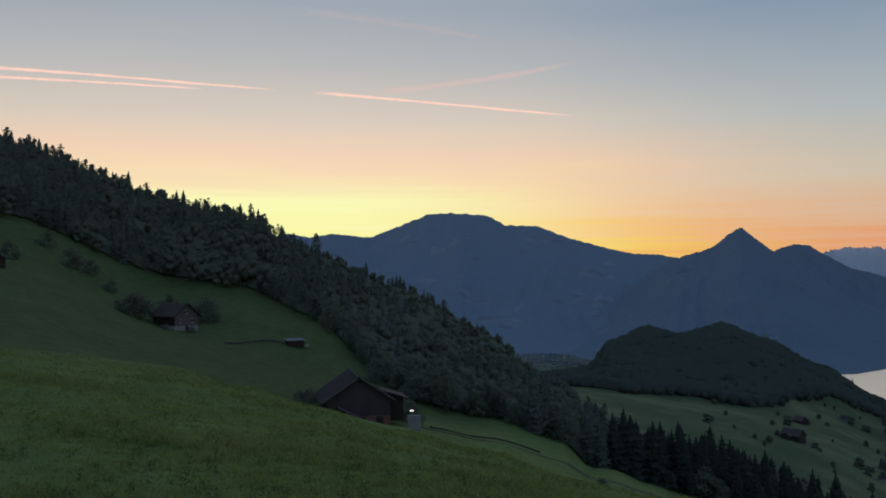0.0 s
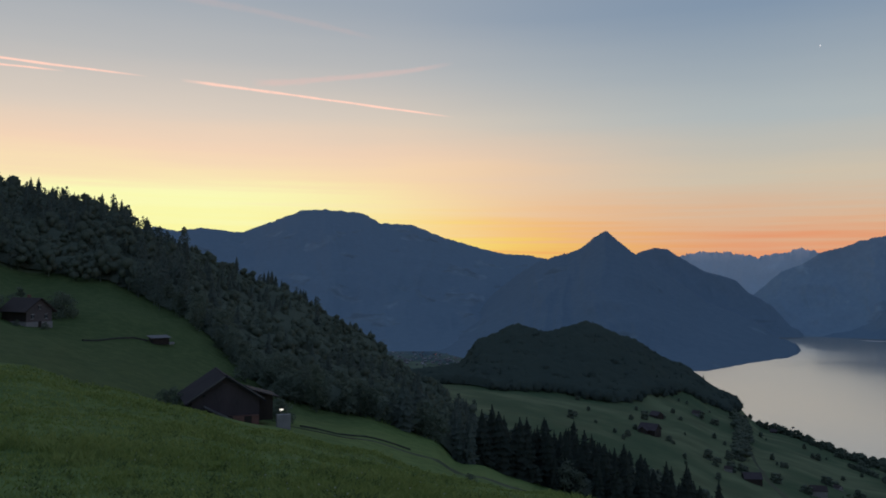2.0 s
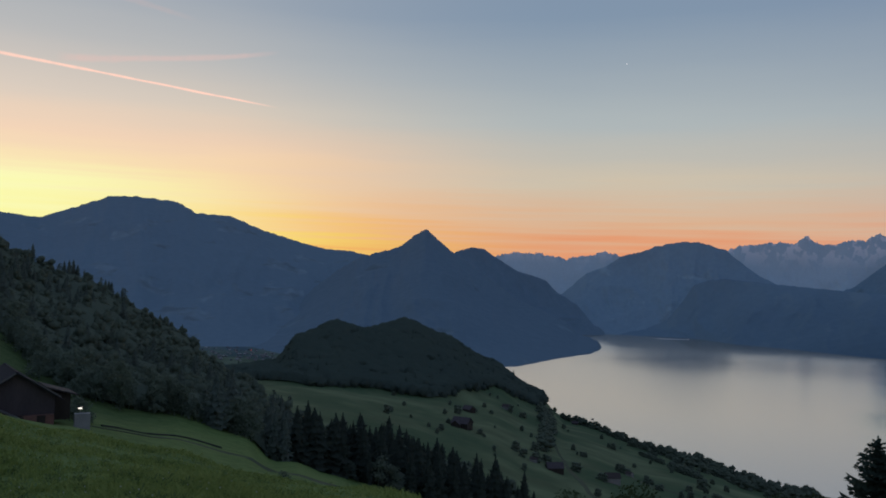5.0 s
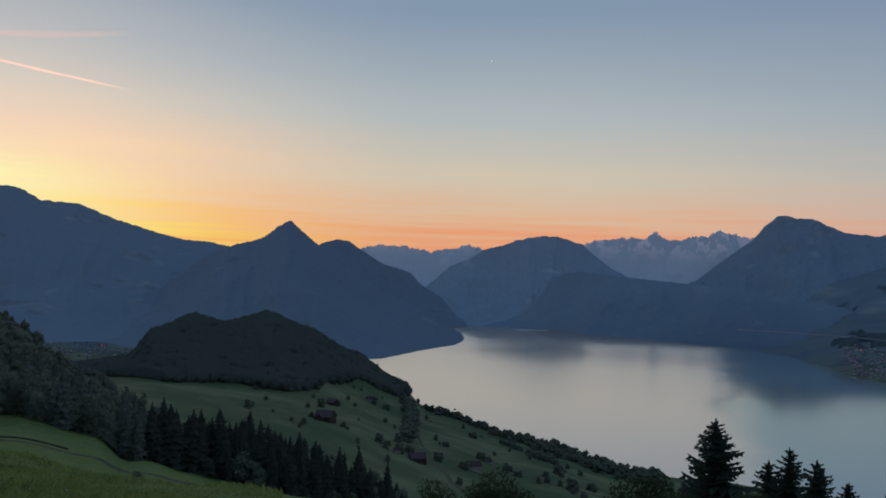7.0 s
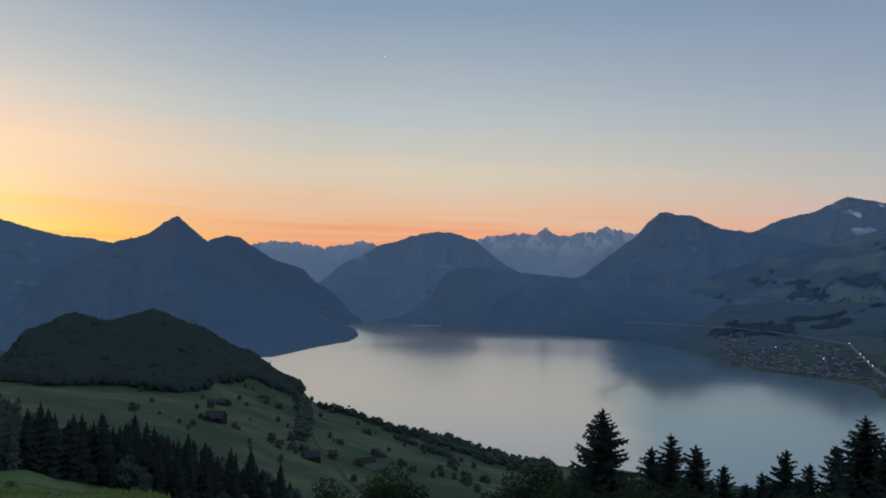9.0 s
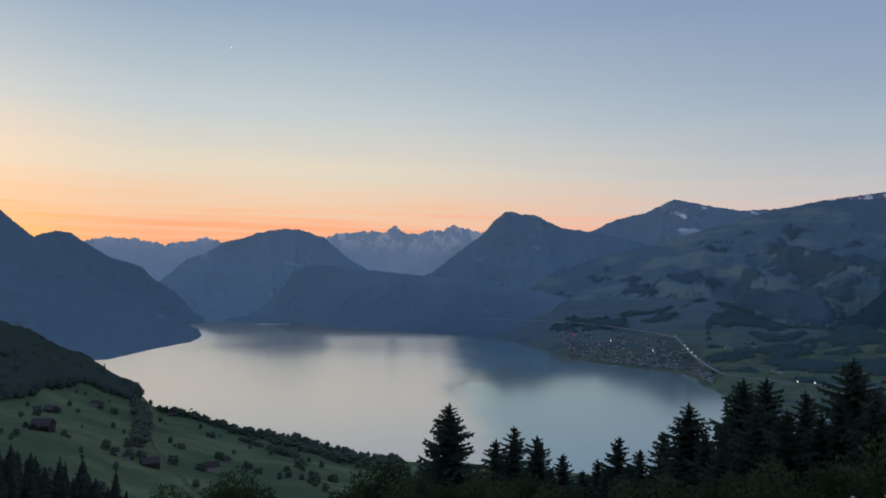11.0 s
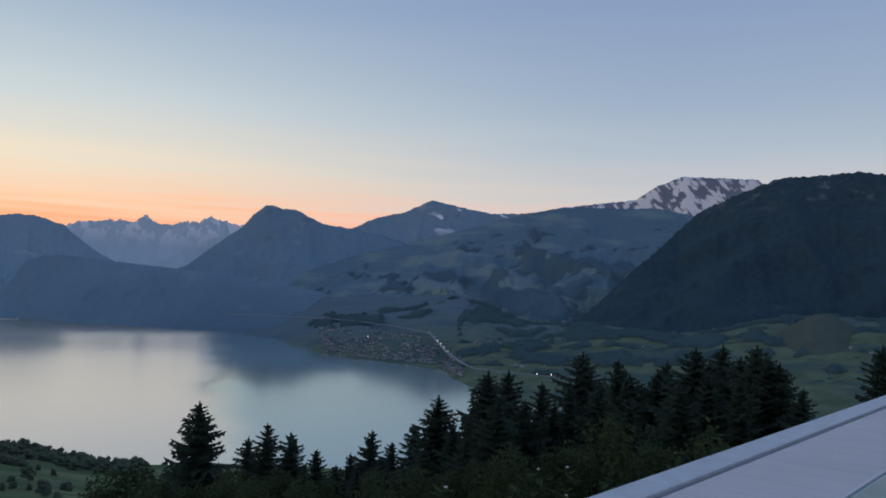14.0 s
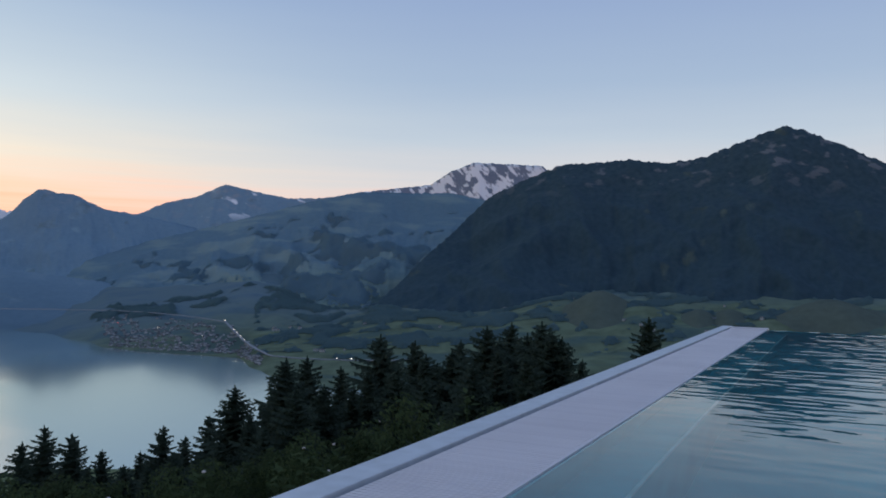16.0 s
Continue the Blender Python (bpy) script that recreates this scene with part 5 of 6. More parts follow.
# ---- grass in the near meadow ----
def build_grass():
    rng = random.Random(3)
    gm = foliage("grass_blades", (0.175, 0.240, 0.064), (0.335, 0.390, 0.130), 0.22)
    tri = []
    for i in range(50000):
        b = rng.uniform(-20, 32)
        r = 10.5 + 66 * rng.random() ** 1.9
        p = place(b, 0, r)
        lush = noise.noise((p.x * 0.13, p.y * 0.13, 5)) + 0.7 * noise.noise((p.x * 0.55, p.y * 0.55, 8))
        if lush < rng.uniform(-1.0, 0.25):
            continue
        z = ground_z(p.x, p.y) - 0.03
        tall = rng.uniform(0.05, 0.14) + 0.52 * max(0, lush) * rng.random()
        for k in range(3):
            a = rng.uniform(0, 6.283)
            w = 0.010 + 0.0008 * r
            dx, dy = math.cos(a), math.sin(a)
            x, y = p.x + rng.uniform(-0.2, 0.2), p.y + rng.uniform(-0.2, 0.2)
            lean = rng.uniform(0.3, 1.1) * tall
            tri.append([(x - dy * w, y + dx * w, z), (x + dy * w, y - dx * w, z), (x + dx * lean * 0.5 + dy * w * 0.7, y + dy * lean * 0.5 - dx * w * 0.7, z + tall * 0.7),
                        (x + dx * lean, y + dy * lean, z + tall)])
    tagged(quads("grass", tri, gm), "long green grass of the near meadow", "grass", kind="stuff")
    white = two_scale("white_petals", (0.42, 0.42, 0.36), (0.62, 0.62, 0.54), 3, 30, 0.8)
    heads = []
    for i in range(260):
        b = rng.uniform(-14, 32)
        r = 11 + 42 * rng.random() ** 1.5
        p = place(b, 0, r)
        z = ground_z(p.x, p.y) + rng.uniform(0.25, 0.5)
        s = rng.uniform(0.008, 0.019)
        heads.append([(p.x - s, p.y, z), (p.x, p.y, z - s), (p.x + s, p.y, z), (p.x, p.y, z + s)])
        heads.append([(p.x, p.y - s, z), (p.x, p.y, z - s), (p.x, p.y + s, z), (p.x, p.y, z + s)])
    tagged(quads("meadow_flowers", heads, white), "small white meadow flowers in the grass", "flowers", kind="stuff")

    weed = foliage("meadow_weed_leaves", (0.075, 0.118, 0.040), (0.175, 0.225, 0.085), 0.4)
    clumps = []
    for i in range(360):
        b = rng.uniform(-16, 32)
        r = 11.5 + 45 * rng.random() ** 1.3
        p = place(b, 0, r)
        z = ground_z(p.x, p.y)
        tall = rng.uniform(0.18, 0.42)
        for k in range(30):
            a = rng.uniform(0, 6.283)
            d = rng.uniform(0.02, 0.22)
            c = Vector((p.x + math.cos(a) * d, p.y + math.sin(a) * d, z + tall * rng.uniform(0.15, 1.0)))
            u = Vector((math.cos(a), math.sin(a), rng.uniform(0.2, 1.2))).normalized() * rng.uniform(0.03, 0.07)
            v = Vector((-math.sin(a), math.cos(a), rng.uniform(-0.3, 0.3))) * rng.uniform(0.012, 0.026)
            clumps.append([tuple(c - u), tuple(c - v), tuple(c + u), tuple(c + v)])
    tagged(quads("meadow_weeds", clumps, weed), "dark leafy weed clumps standing in the grass", "weeds", kind="stuff")


build_grass()


# ---- buildings on the meadow ----
DARK_WOOD = two_scale("weathered_dark_boards", (0.030, 0.024, 0.020), (0.065, 0.050, 0.040), 0.4, 5, 0.9, 0.5, 0.02, stretch=(1, 1, 0.2))
ROOF_TILE = two_scale("dark_roof_tiles", (0.045, 0.036, 0.034), (0.085, 0.065, 0.058), 0.35, 4, 0.85, 0.5, 0.03)
PLASTER = two_scale("pale_render", (0.24, 0.23, 0.22), (0.36, 0.34, 0.32), 0.5, 6, 0.9, 0.2, 0.01)
BRICK_RED = two_scale("reddish_masonry", (0.14, 0.07, 0.055), (0.24, 0.13, 0.10), 0.6, 5, 0.9, 0.5, 0.02)
CONCRETE = two_scale("grey_concrete", (0.22, 0.22, 0.22), (0.36, 0.35, 0.34), 0.6, 7, 0.9, 0.3, 0.01)
PANE = two_scale("window_glass", (0.03, 0.035, 0.04), (0.05, 0.055, 0.06), 1, 8, 0.08, spec=0.5)
FRAME_WHITE = two_scale("white_window_frame", (0.62, 0.62, 0.60), (0.78, 0.78, 0.76), 2, 20, 0.6)


def glow(name, colour, strength):
    m = bpy.data.materials.new(name)
    m.use_nodes = True
    b = m.node_tree.nodes["Principled BSDF"]
    b.inputs["Base Color"].default_value = (*colour, 1)
    b.inputs["Emission Color"].default_value = (*colour, 1)
    b.inputs["Emission Strength"].default_value = strength
    return m


LAMP_WHITE = glow("lamp_glass_white", (1.0, 0.93, 0.82), 1.6)
LAMP_RED = glow("lamp_glass_red", (1.0, 0.10, 0.06), 1.5)


def gable_walls(width, depth, eave, ridge, base=-1.5, over=0.0):
    """Walls with gables; the ridge runs along y, the gable faces -y."""
    bm = bmesh.new()
    w, d = width / 2, depth / 2
    ring = [(-w, base), (w, base), (w, eave), (0, ridge), (-w, eave)]
    a = [bm.verts.new((x, -d, z)) for x, z in ring]
    b = [bm.verts.new((x, d, z)) for x, z in ring]
    bm.faces.new(a)
    bm.faces.new(b[::-1])
    for i in range(5):
        j = (i + 1) % 5
        bm.faces.new((a[j], a[i], b[i], b[j]))
    return bm


def roof_pitch(width, depth, eave, ridge, side, over=0.8, thick=0.28):
    """One slope of a gable roof, with its thickness and overhang."""
    w, d = width / 2, depth / 2 + over
    run = Vector((w, 0, eave - ridge))
    full = run * ((w + over) / w)
    n = Vector((ridge - eave, 0, w)).normalized() * thick
    bm = bmesh.new()
    p = [Vector((0, 0, ridge)) + Vector((0, 0, 0.02)), Vector((0, 0, ridge)) + full]
    corners = [p[0], p[1], p[1] + n, p[0] + n]
    vs = []
    for y in (-d, d):
        vs.append([bm.verts.new((c.x * side, y, c.z)) for c in corners])
    bm.faces.new(vs[0])
    bm.faces.new(vs[1][::-1])
    for i in range(4):
        j = (i + 1) % 4
        bm.faces.new((vs[0][j], vs[0][i], vs[1][i], vs[1][j]))
    bmesh.ops.recalc_face_normals(bm, faces=bm.faces)
    return bm


def add_window(parent, x, y, z, w, h, face="-y"):
    win = part("window", box(box(one_box(x, y, z + h / 2 + 0.04, w + 0.16, 0.10, 0.08), x, y, z - h / 2 - 0.04, w + 0.16, 0.10, 0.08), x, y, z, 0.06, 0.09, h), FRAME_WHITE, parent)
    part("pane", one_box(x, y + 0.01, z, w, 0.05, h), PANE, win)
    part("sill", one_box(x, y - 0.08, z - h / 2 - 0.12, w + 0.3, 0.22, 0.06), CONCRETE, win)
    return win


BARN_ROOF = two_scale("old_purple_brown_tiles", (0.022, 0.019, 0.023), (0.042, 0.036, 0.041), 0.35, 4, 0.9, 0.5, 0.03)
VERGE = two_scale("grey_verge_board", (0.10, 0.095, 0.09), (0.16, 0.15, 0.14), 0.5, 6, 0.9)


BARN_WOOD = two_scale("greyed_barn_boards", (0.066, 0.053, 0.055), (0.104, 0.084, 0.084), 0.4, 5, 0.9, 0.5, 0.02, stretch=(1, 1, 0.2))
HOUSE_WALL = two_scale("weathered_brown_shingle", (0.110, 0.092, 0.088), (0.170, 0.142, 0.132), 0.5, 6, 0.9, 0.3, 0.02)
SHED_ROOF = two_scale("dull_metal_roof", (0.12, 0.125, 0.13), (0.20, 0.20, 0.205), 0.5, 6, 0.7)


def build_barn():
    p = place(6.2, 0, 166)
    z = EYE - 26.1
    t = thing("barn", pose(p.x, p.y, z, 0, 0, 14) @ Matrix.Diagonal((0.85, 0.9, 0.97, 1)), "large dark timber barn with a broad tiled roof", "barn")
    part("wall", gable_walls(14.5, 16, 4.4, 8.6), BARN_WOOD, t)
    roof = part("roof", roof_pitch(14.5, 16, 4.4, 8.6, 1, 1.3), BARN_ROOF, t)
    part("roof", roof_pitch(14.5, 16, 4.4, 8.6, -1, 1.3), BARN_ROOF, t)
    part("ridge_cap", one_box(0, 0, 8.92, 0.45, 17.6, 0.16, 0.04), BARN_ROOF, roof)
    for i in range(25):
        part("board", one_box(-6.9 + i * 0.575, -8.03, 2.0, 0.5, 0.05, 4.6), BARN_WOOD, t)
    # pale verge boards along the front gable, a low terrace with stored timber
    for side, run in ((-1, 8.9), (1, 8.9)):
        v = part("verge_board", one_box(0, 0, 0, run, 0.12, 0.30), VERGE, t)
        v.matrix_local = pose(side * 4.25, -9.36, 6.55, 0, side * 30.1, 0)
    part("terrace", one_box(3.6, -11.2, -1.2, 8.6, 4.6, 1.0, 0.05), BRICK_RED, t, "reddish paved terrace in front of the barn")
    for k in range(5):
        part("stacked_board", one_box(0.8 + 0.15 * k, -11.6, -0.55 + 0.16 * k, 4.2 - 0.3 * k, 1.1, 0.12, 0.01), BRICK_RED if k % 2 else DARK_WOOD, t)
    lean = part("lean_to_roof", one_box(0, 0, 0, 6.5, 3.2, 0.22, 0.03), VERGE, t, "low tiled lean-to roof")
    lean.matrix_local = pose(-1.8, -9.6, 2.0, 0, 24, 0)
    part("lean_to_wall", one_box(-1.6, -9.4, 0.0, 5.6, 2.2, 2.4), DARK_WOOD, t)
    part("masonry_base", one_box(3.8, -8.6, 0.1, 6.4, 1.1, 2.2), BRICK_RED, t, "reddish masonry base wall")
    part("door", one_box(4.6, -9.18, 0.2, 1.6, 0.08, 1.9), DARK_WOOD, t)
    part("annex_wall", one_box(9.2, 1.5, 1.6, 4.6, 7.0, 5.0), DARK_WOOD, t)
    annex = part("annex_roof", one_box(0, 0, 0, 6.6, 9.0, 0.25, 0.04), ROOF_TILE, t, "tiled annex roof")
    annex.matrix_local = pose(9.6, 1.5, 4.5, 0, 15, 0)
    win = part("window", one_box(-4.6, -8.06, 5.2, 0.5, 0.06, 0.4), PANE, t)
    # block with the yard lamp beside the barn
    q = place(2.05, 0, 160)
    w = thing("garden_wall", pose(q.x, q.y, EYE - 27.3, 0, 0, 10), "pale grey concrete wall block beside the barn", "wall")
    part("body", one_box(0, 0, 0.6, 2.6, 1.2, 3.2, 0.05), CONCRETE, w)
    q = place(2.18, -8.6, 157)
    lamp = thing("yard_lamp", pose(q.x, q.y, q.z - 4.2), "lit white yard lamp on a short pole", "lamp")
    part("pole", tube(bmesh.new(), (0, 0, -0.5), (0, 0, 4.0), 0.06, 0.05), CONCRETE, lamp)
    part("shade", one_box(0, 0, 4.42, 1.1, 0.9, 0.10, 0.03), DARK_WOOD, lamp)
    part("bulb", one_box(0, 0, 4.2, 0.62, 0.5, 0.20, 0.05), LAMP_WHITE, lamp, "glowing white lamp glass")


def build_farmhouse():
    p = place(18.0, 0, 282)
    z = ground_z(p.x, p.y)
    t = thing("farmhouse", pose(p.x, p.y, z, 0, 0, 52), "old brown farmhouse with dark roof and whitewashed plinth", "house")
    part("wall", gable_walls(8.4, 12, 4.6, 8.0), HOUSE_WALL, t)
    part("plinth", one_box(0, 0, -0.6, 8.7, 12.3, 3.2), PLASTER, t, "whitewashed stone plinth")
    roof = part("roof", roof_pitch(8.4, 12, 4.6, 8.0, 1, 1.0), ROOF_TILE, t)
    part("roof", roof_pitch(8.4, 12, 4.6, 8.0, -1, 1.0), ROOF_TILE, t)
    part("chimney", one_box(1.2, 1.0, 8.2, 0.8, 0.8, 1.8, 0.05), BRICK_RED, roof)
    part("cladding", one_box(-4.23, 0, 2.8, 0.08, 11.8, 3.0), DARK_WOOD, t, "dark shingle cladding of the long side")
    for x in (-2.2, 2.2):
        add_window(t, x, -6.05, 2.6, 0.9, 1.2)
    add_window(t, 0, -6.05, 5.4, 0.9, 1.1)
    part("door", one_box(0.1, -6.2, 0.2, 1.0, 0.08, 2.0), DARK_WOOD, t)
    p = place(10.2, 0, 285)
    s = thing("hay_shed", pose(p.x, p.y, ground_z(p.x, p.y), 0, 0, 30), "small open hay shed with a pale metal roof", "shed")
    part("wall", one_box(0, 0, 0.9, 5.4, 3.6, 2.2), DARK_WOOD, s)
    r = part("roof", one_box(0, 0, 0, 6.6, 4.8, 0.14, 0.03), SHED_ROOF, s, "dull grey metal roof")
    r.matrix_local = pose(0, 0, 2.3, 8, 0, 0)
    part("trough", one_box(3.6, -1.6, 0.1, 1.6, 0.8, 0.8, 0.05), CONCRETE, s)
    p = place(28.9, 0, 262)
    s = thing("hay_shed", pose(p.x, p.y, ground_z(p.x, p.y), 0, 0, 50), "small grey wooden hut on the upper meadow", "shed")
    part("wall", gable_walls(6.0, 7.0, 2.6, 4.2), DARK_WOOD, s)
    part("roof", roof_pitch(6.0, 7.0, 2.6, 4.2, 1, 0.6, 0.15), CONCRETE, s)
    part("roof", roof_pitch(6.0, 7.0, 2.6, 4.2, -1, 0.6, 0.15), CONCRETE, s)


build_barn()
build_farmhouse()


def strip(name, pts, width, material, label, category, lift=0.05, height=ground_z, thick=0.3, step=3.0, kind="structure"):
    """A road or low wall laid over the land along a line of points."""
    fine = []
    for (x0, y0), (x1, y1) in zip(pts, pts[1:]):
        n = max(2, int(math.hypot(x1 - x0, y1 - y0) / step))
        fine += [(x0 + (x1 - x0) * i / n, y0 + (y1 - y0) * i / n) for i in range(n)]
    fine.append(pts[-1])
    verts, faces = [], []
    for i, (x, y) in enumerate(fine):
        a, b = fine[max(0, i - 1)], fine[min(len(fine) - 1, i + 1)]
        d = Vector((b[0] - a[0], b[1] - a[1], 0)).normalized()
        n = Vector((-d.y, d.x, 0)) * width / 2
        for s, top in ((1, 1), (-1, 1), (-1, 0), (1, 0)):
            px, py = x + n.x * s, y + n.y * s
            verts.append((px, py, height(x, y) + (lift if top else lift - thick)))
    for i in range(len(fine) - 1):
        for k in range(4):
            a, b = i * 4 + k, i * 4 + (k + 1) % 4
            faces.append((a, b, b + 4, a + 4))
    faces += [(0, 1, 2, 3), tuple(len(verts) - k for k in (1, 2, 3, 4))]
    return tagged(soup(name, verts, faces, material), label, category, kind=kind)


def polar_line(rows):
    return [tuple(place(b, 0, r))[:2] for b, r in rows]


GRAVEL = two_scale("gravel_track", (0.068, 0.084, 0.042), (0.096, 0.108, 0.060), 0.3, 5, 0.95, 0.4, 0.02)
STONE = two_scale("dark_wall_stone", (0.045, 0.05, 0.04), (0.09, 0.09, 0.075), 0.5, 4, 0.95, 0.6, 0.04)
strip("wall_bank", polar_line([(0.9, 176), (-0.6, 180), (-2.5, 184), (-4.6, 186), (-6.6, 188)]), 0.4, STONE, "low dark field wall beside the barn", "field wall", 0.34, thick=1.2)
strip("wall_upper", polar_line([(14.8, 262), (13.8, 268), (12.9, 275), (11.8, 282), (10.9, 284)]), 0.7, STONE, "low dark field wall leading to the shed", "field wall", 0.4, thick=1.2)
strip("road_track", polar_line([(1.6, 172), (-1.2, 176), (-4, 179), (-7.6, 178), (-11, 168), (-14.5, 150), (-17.5, 132), (-22, 118)]), 1.5, GRAVEL, "pale gravel farm track crossing the meadow", "track", 0.10)


# ---- lower farms and the far village ----
def small_house(width, depth, eave, ridge, wall, roof, label, group):
    t = thing("house", Matrix.Identity(4), label, "house", group)
    part("wall", gable_walls(width, depth, eave, ridge), wall, t)
    part("roof", roof_pitch(width, depth, eave, ridge, 1, 0.5, 0.3), roof, t)
    part("roof", roof_pitch(width, depth, eave, ridge, -1, 0.5, 0.3), roof, t)
    for x in (-0.27, 0.27):
        part("window", one_box(x * width, -depth / 2 - 0.03, eave * 0.6, width * 0.16, 0.08, eave * 0.28), PANE, t)
    return t


def settle(proto, rows, height):
    first = True
    for x, y, turn, s in rows:
        m = pose(x, y, height(x, y) - 0.2, 0, 0, turn)
        o = proto if first else copy_thing(proto, m)
        first = False
        o.matrix_world = m
        o.scale = (s, s, s)


ROOF_PURPLE = two_scale("dull_purple_tiles", (0.062, 0.052, 0.056), (0.10, 0.082, 0.086), 0.3, 3, 0.9)


def build_farms():
    pale = small_house(9, 11, 5.0, 8.0, PLASTER, ROOF_TILE, "white farmhouse with a dark roof in the lower pasture", "farms in the lower pasture")
    settle(pale, [(*place(b, 0, r)[:2], a, s) for b, r, a, s in [(-33.17, 642, 70, 0.95), (-27.85, 628, 60, 0.5), (-25.9, 964, 40, 0.8), (-34.3, 742, 20, 0.5)]], ground_z)
    brown = small_house(10, 14, 4.2, 8.2, DARK_WOOD, ROOF_PURPLE, "brown timber farm with a dull purple-brown roof in the lower pasture", "farms in the lower pasture")
    settle(brown, [(*place(b, 0, r)[:2], a, s) for b, r, a, s in [(-22.86, 680, 40, 1.05), (-22.5, 676, -40, 0.7), (-23.3, 836, 20, 0.8), (-29.28, 618, 75, 0.85), (-30.6, 1325, 60, 0.7)]], ground_z)
    strip("road_lane", polar_line([(-29.0, 900), (-29.15, 830), (-29.4, 760), (-30.0, 680), (-30.6, 625), (-31.1, 592), (-31.4, 570), (-31.65, 544), (-32.5, 520)]), 3.4, GRAVEL, "pale farm lane winding through the lower pasture", "lane", 0.3, step=12)
    strip("road_upper_lane", polar_line([(-33.6, 770), (-34.3, 740), (-35.7, 692), (-38, 668), (-40.7, 652), (-42.9, 640), (-46, 640)]), 3.4, GRAVEL, "pale farm lane crossing the lower pasture", "lane", 0.3, step=12)


build_farms()

# a little blue haze is put into the village roof and wall colours
ROOF_GREY = two_scale("hazed_village_roofs", (0.10, 0.115, 0.135), (0.18, 0.19, 0.21), 0.02, 0.5, 0.85)
WALL_PALE = two_scale("hazed_village_walls", (0.27, 0.29, 0.32), (0.48, 0.49, 0.50), 0.02, 0.5, 0.9)


def joined_houses(name, rows, height, label):
    """Many small far houses in one mesh: walls and a pitched roof each."""
    verts, faces = [], []
    for x, y, turn, s in rows:
        m = pose(x, y, height(x, y) - 0.2, 0, 0, turn)
        w, d, e, g = 3.0 * s, 4.2 * s, 3.8 * s, 5.6 * s
        n = len(verts)
        for c in ((-w, -d, -1), (w, -d, -1), (w, d, -1), (-w, d, -1), (-w, -d, e), (w, -d, e), (w, d, e), (-w, d, e)):
            verts.append(tuple(m @ Vector(c)))
        faces += [(n, n + 1, n + 5, n + 4), (n + 1, n + 2, n + 6, n + 5), (n + 2, n + 3, n + 7, n + 6), (n + 3, n, n + 4, n + 7)]
        n = len(verts)
        for c in ((-w - 0.4, -d - 0.4, e - 0.2), (w + 0.4, -d - 0.4, e - 0.2), (w + 0.4, d + 0.4, e - 0.2), (-w - 0.4, d + 0.4, e - 0.2), (0, -d - 0.4, g), (0, d + 0.4, g)):
            verts.append(tuple(m @ Vector(c)))
        faces += [(n, n + 4, n + 5, n + 3), (n + 1, n + 2, n + 5, n + 4), (n, n + 1, n + 4), (n + 2, n + 3, n + 5), (n, n + 3, n + 2, n + 1)]
    mat, nt, b = shader("far_roofs_and_walls", 0.85)
    isl = nt.nodes.new("ShaderNodeNewGeometry")
    nt.links.new(ramped(nt, isl.outputs["Random Per Island"], [(0.0, (0.09, 0.10, 0.12)), (0.45, (0.17, 0.17, 0.18)), (0.7, (0.23, 0.24, 0.26)), (1.0, (0.40, 0.40, 0.41))]), b.inputs["Base Color"])
    tagged(soup(name, verts, faces, mat), label, "houses", kind="stuff")


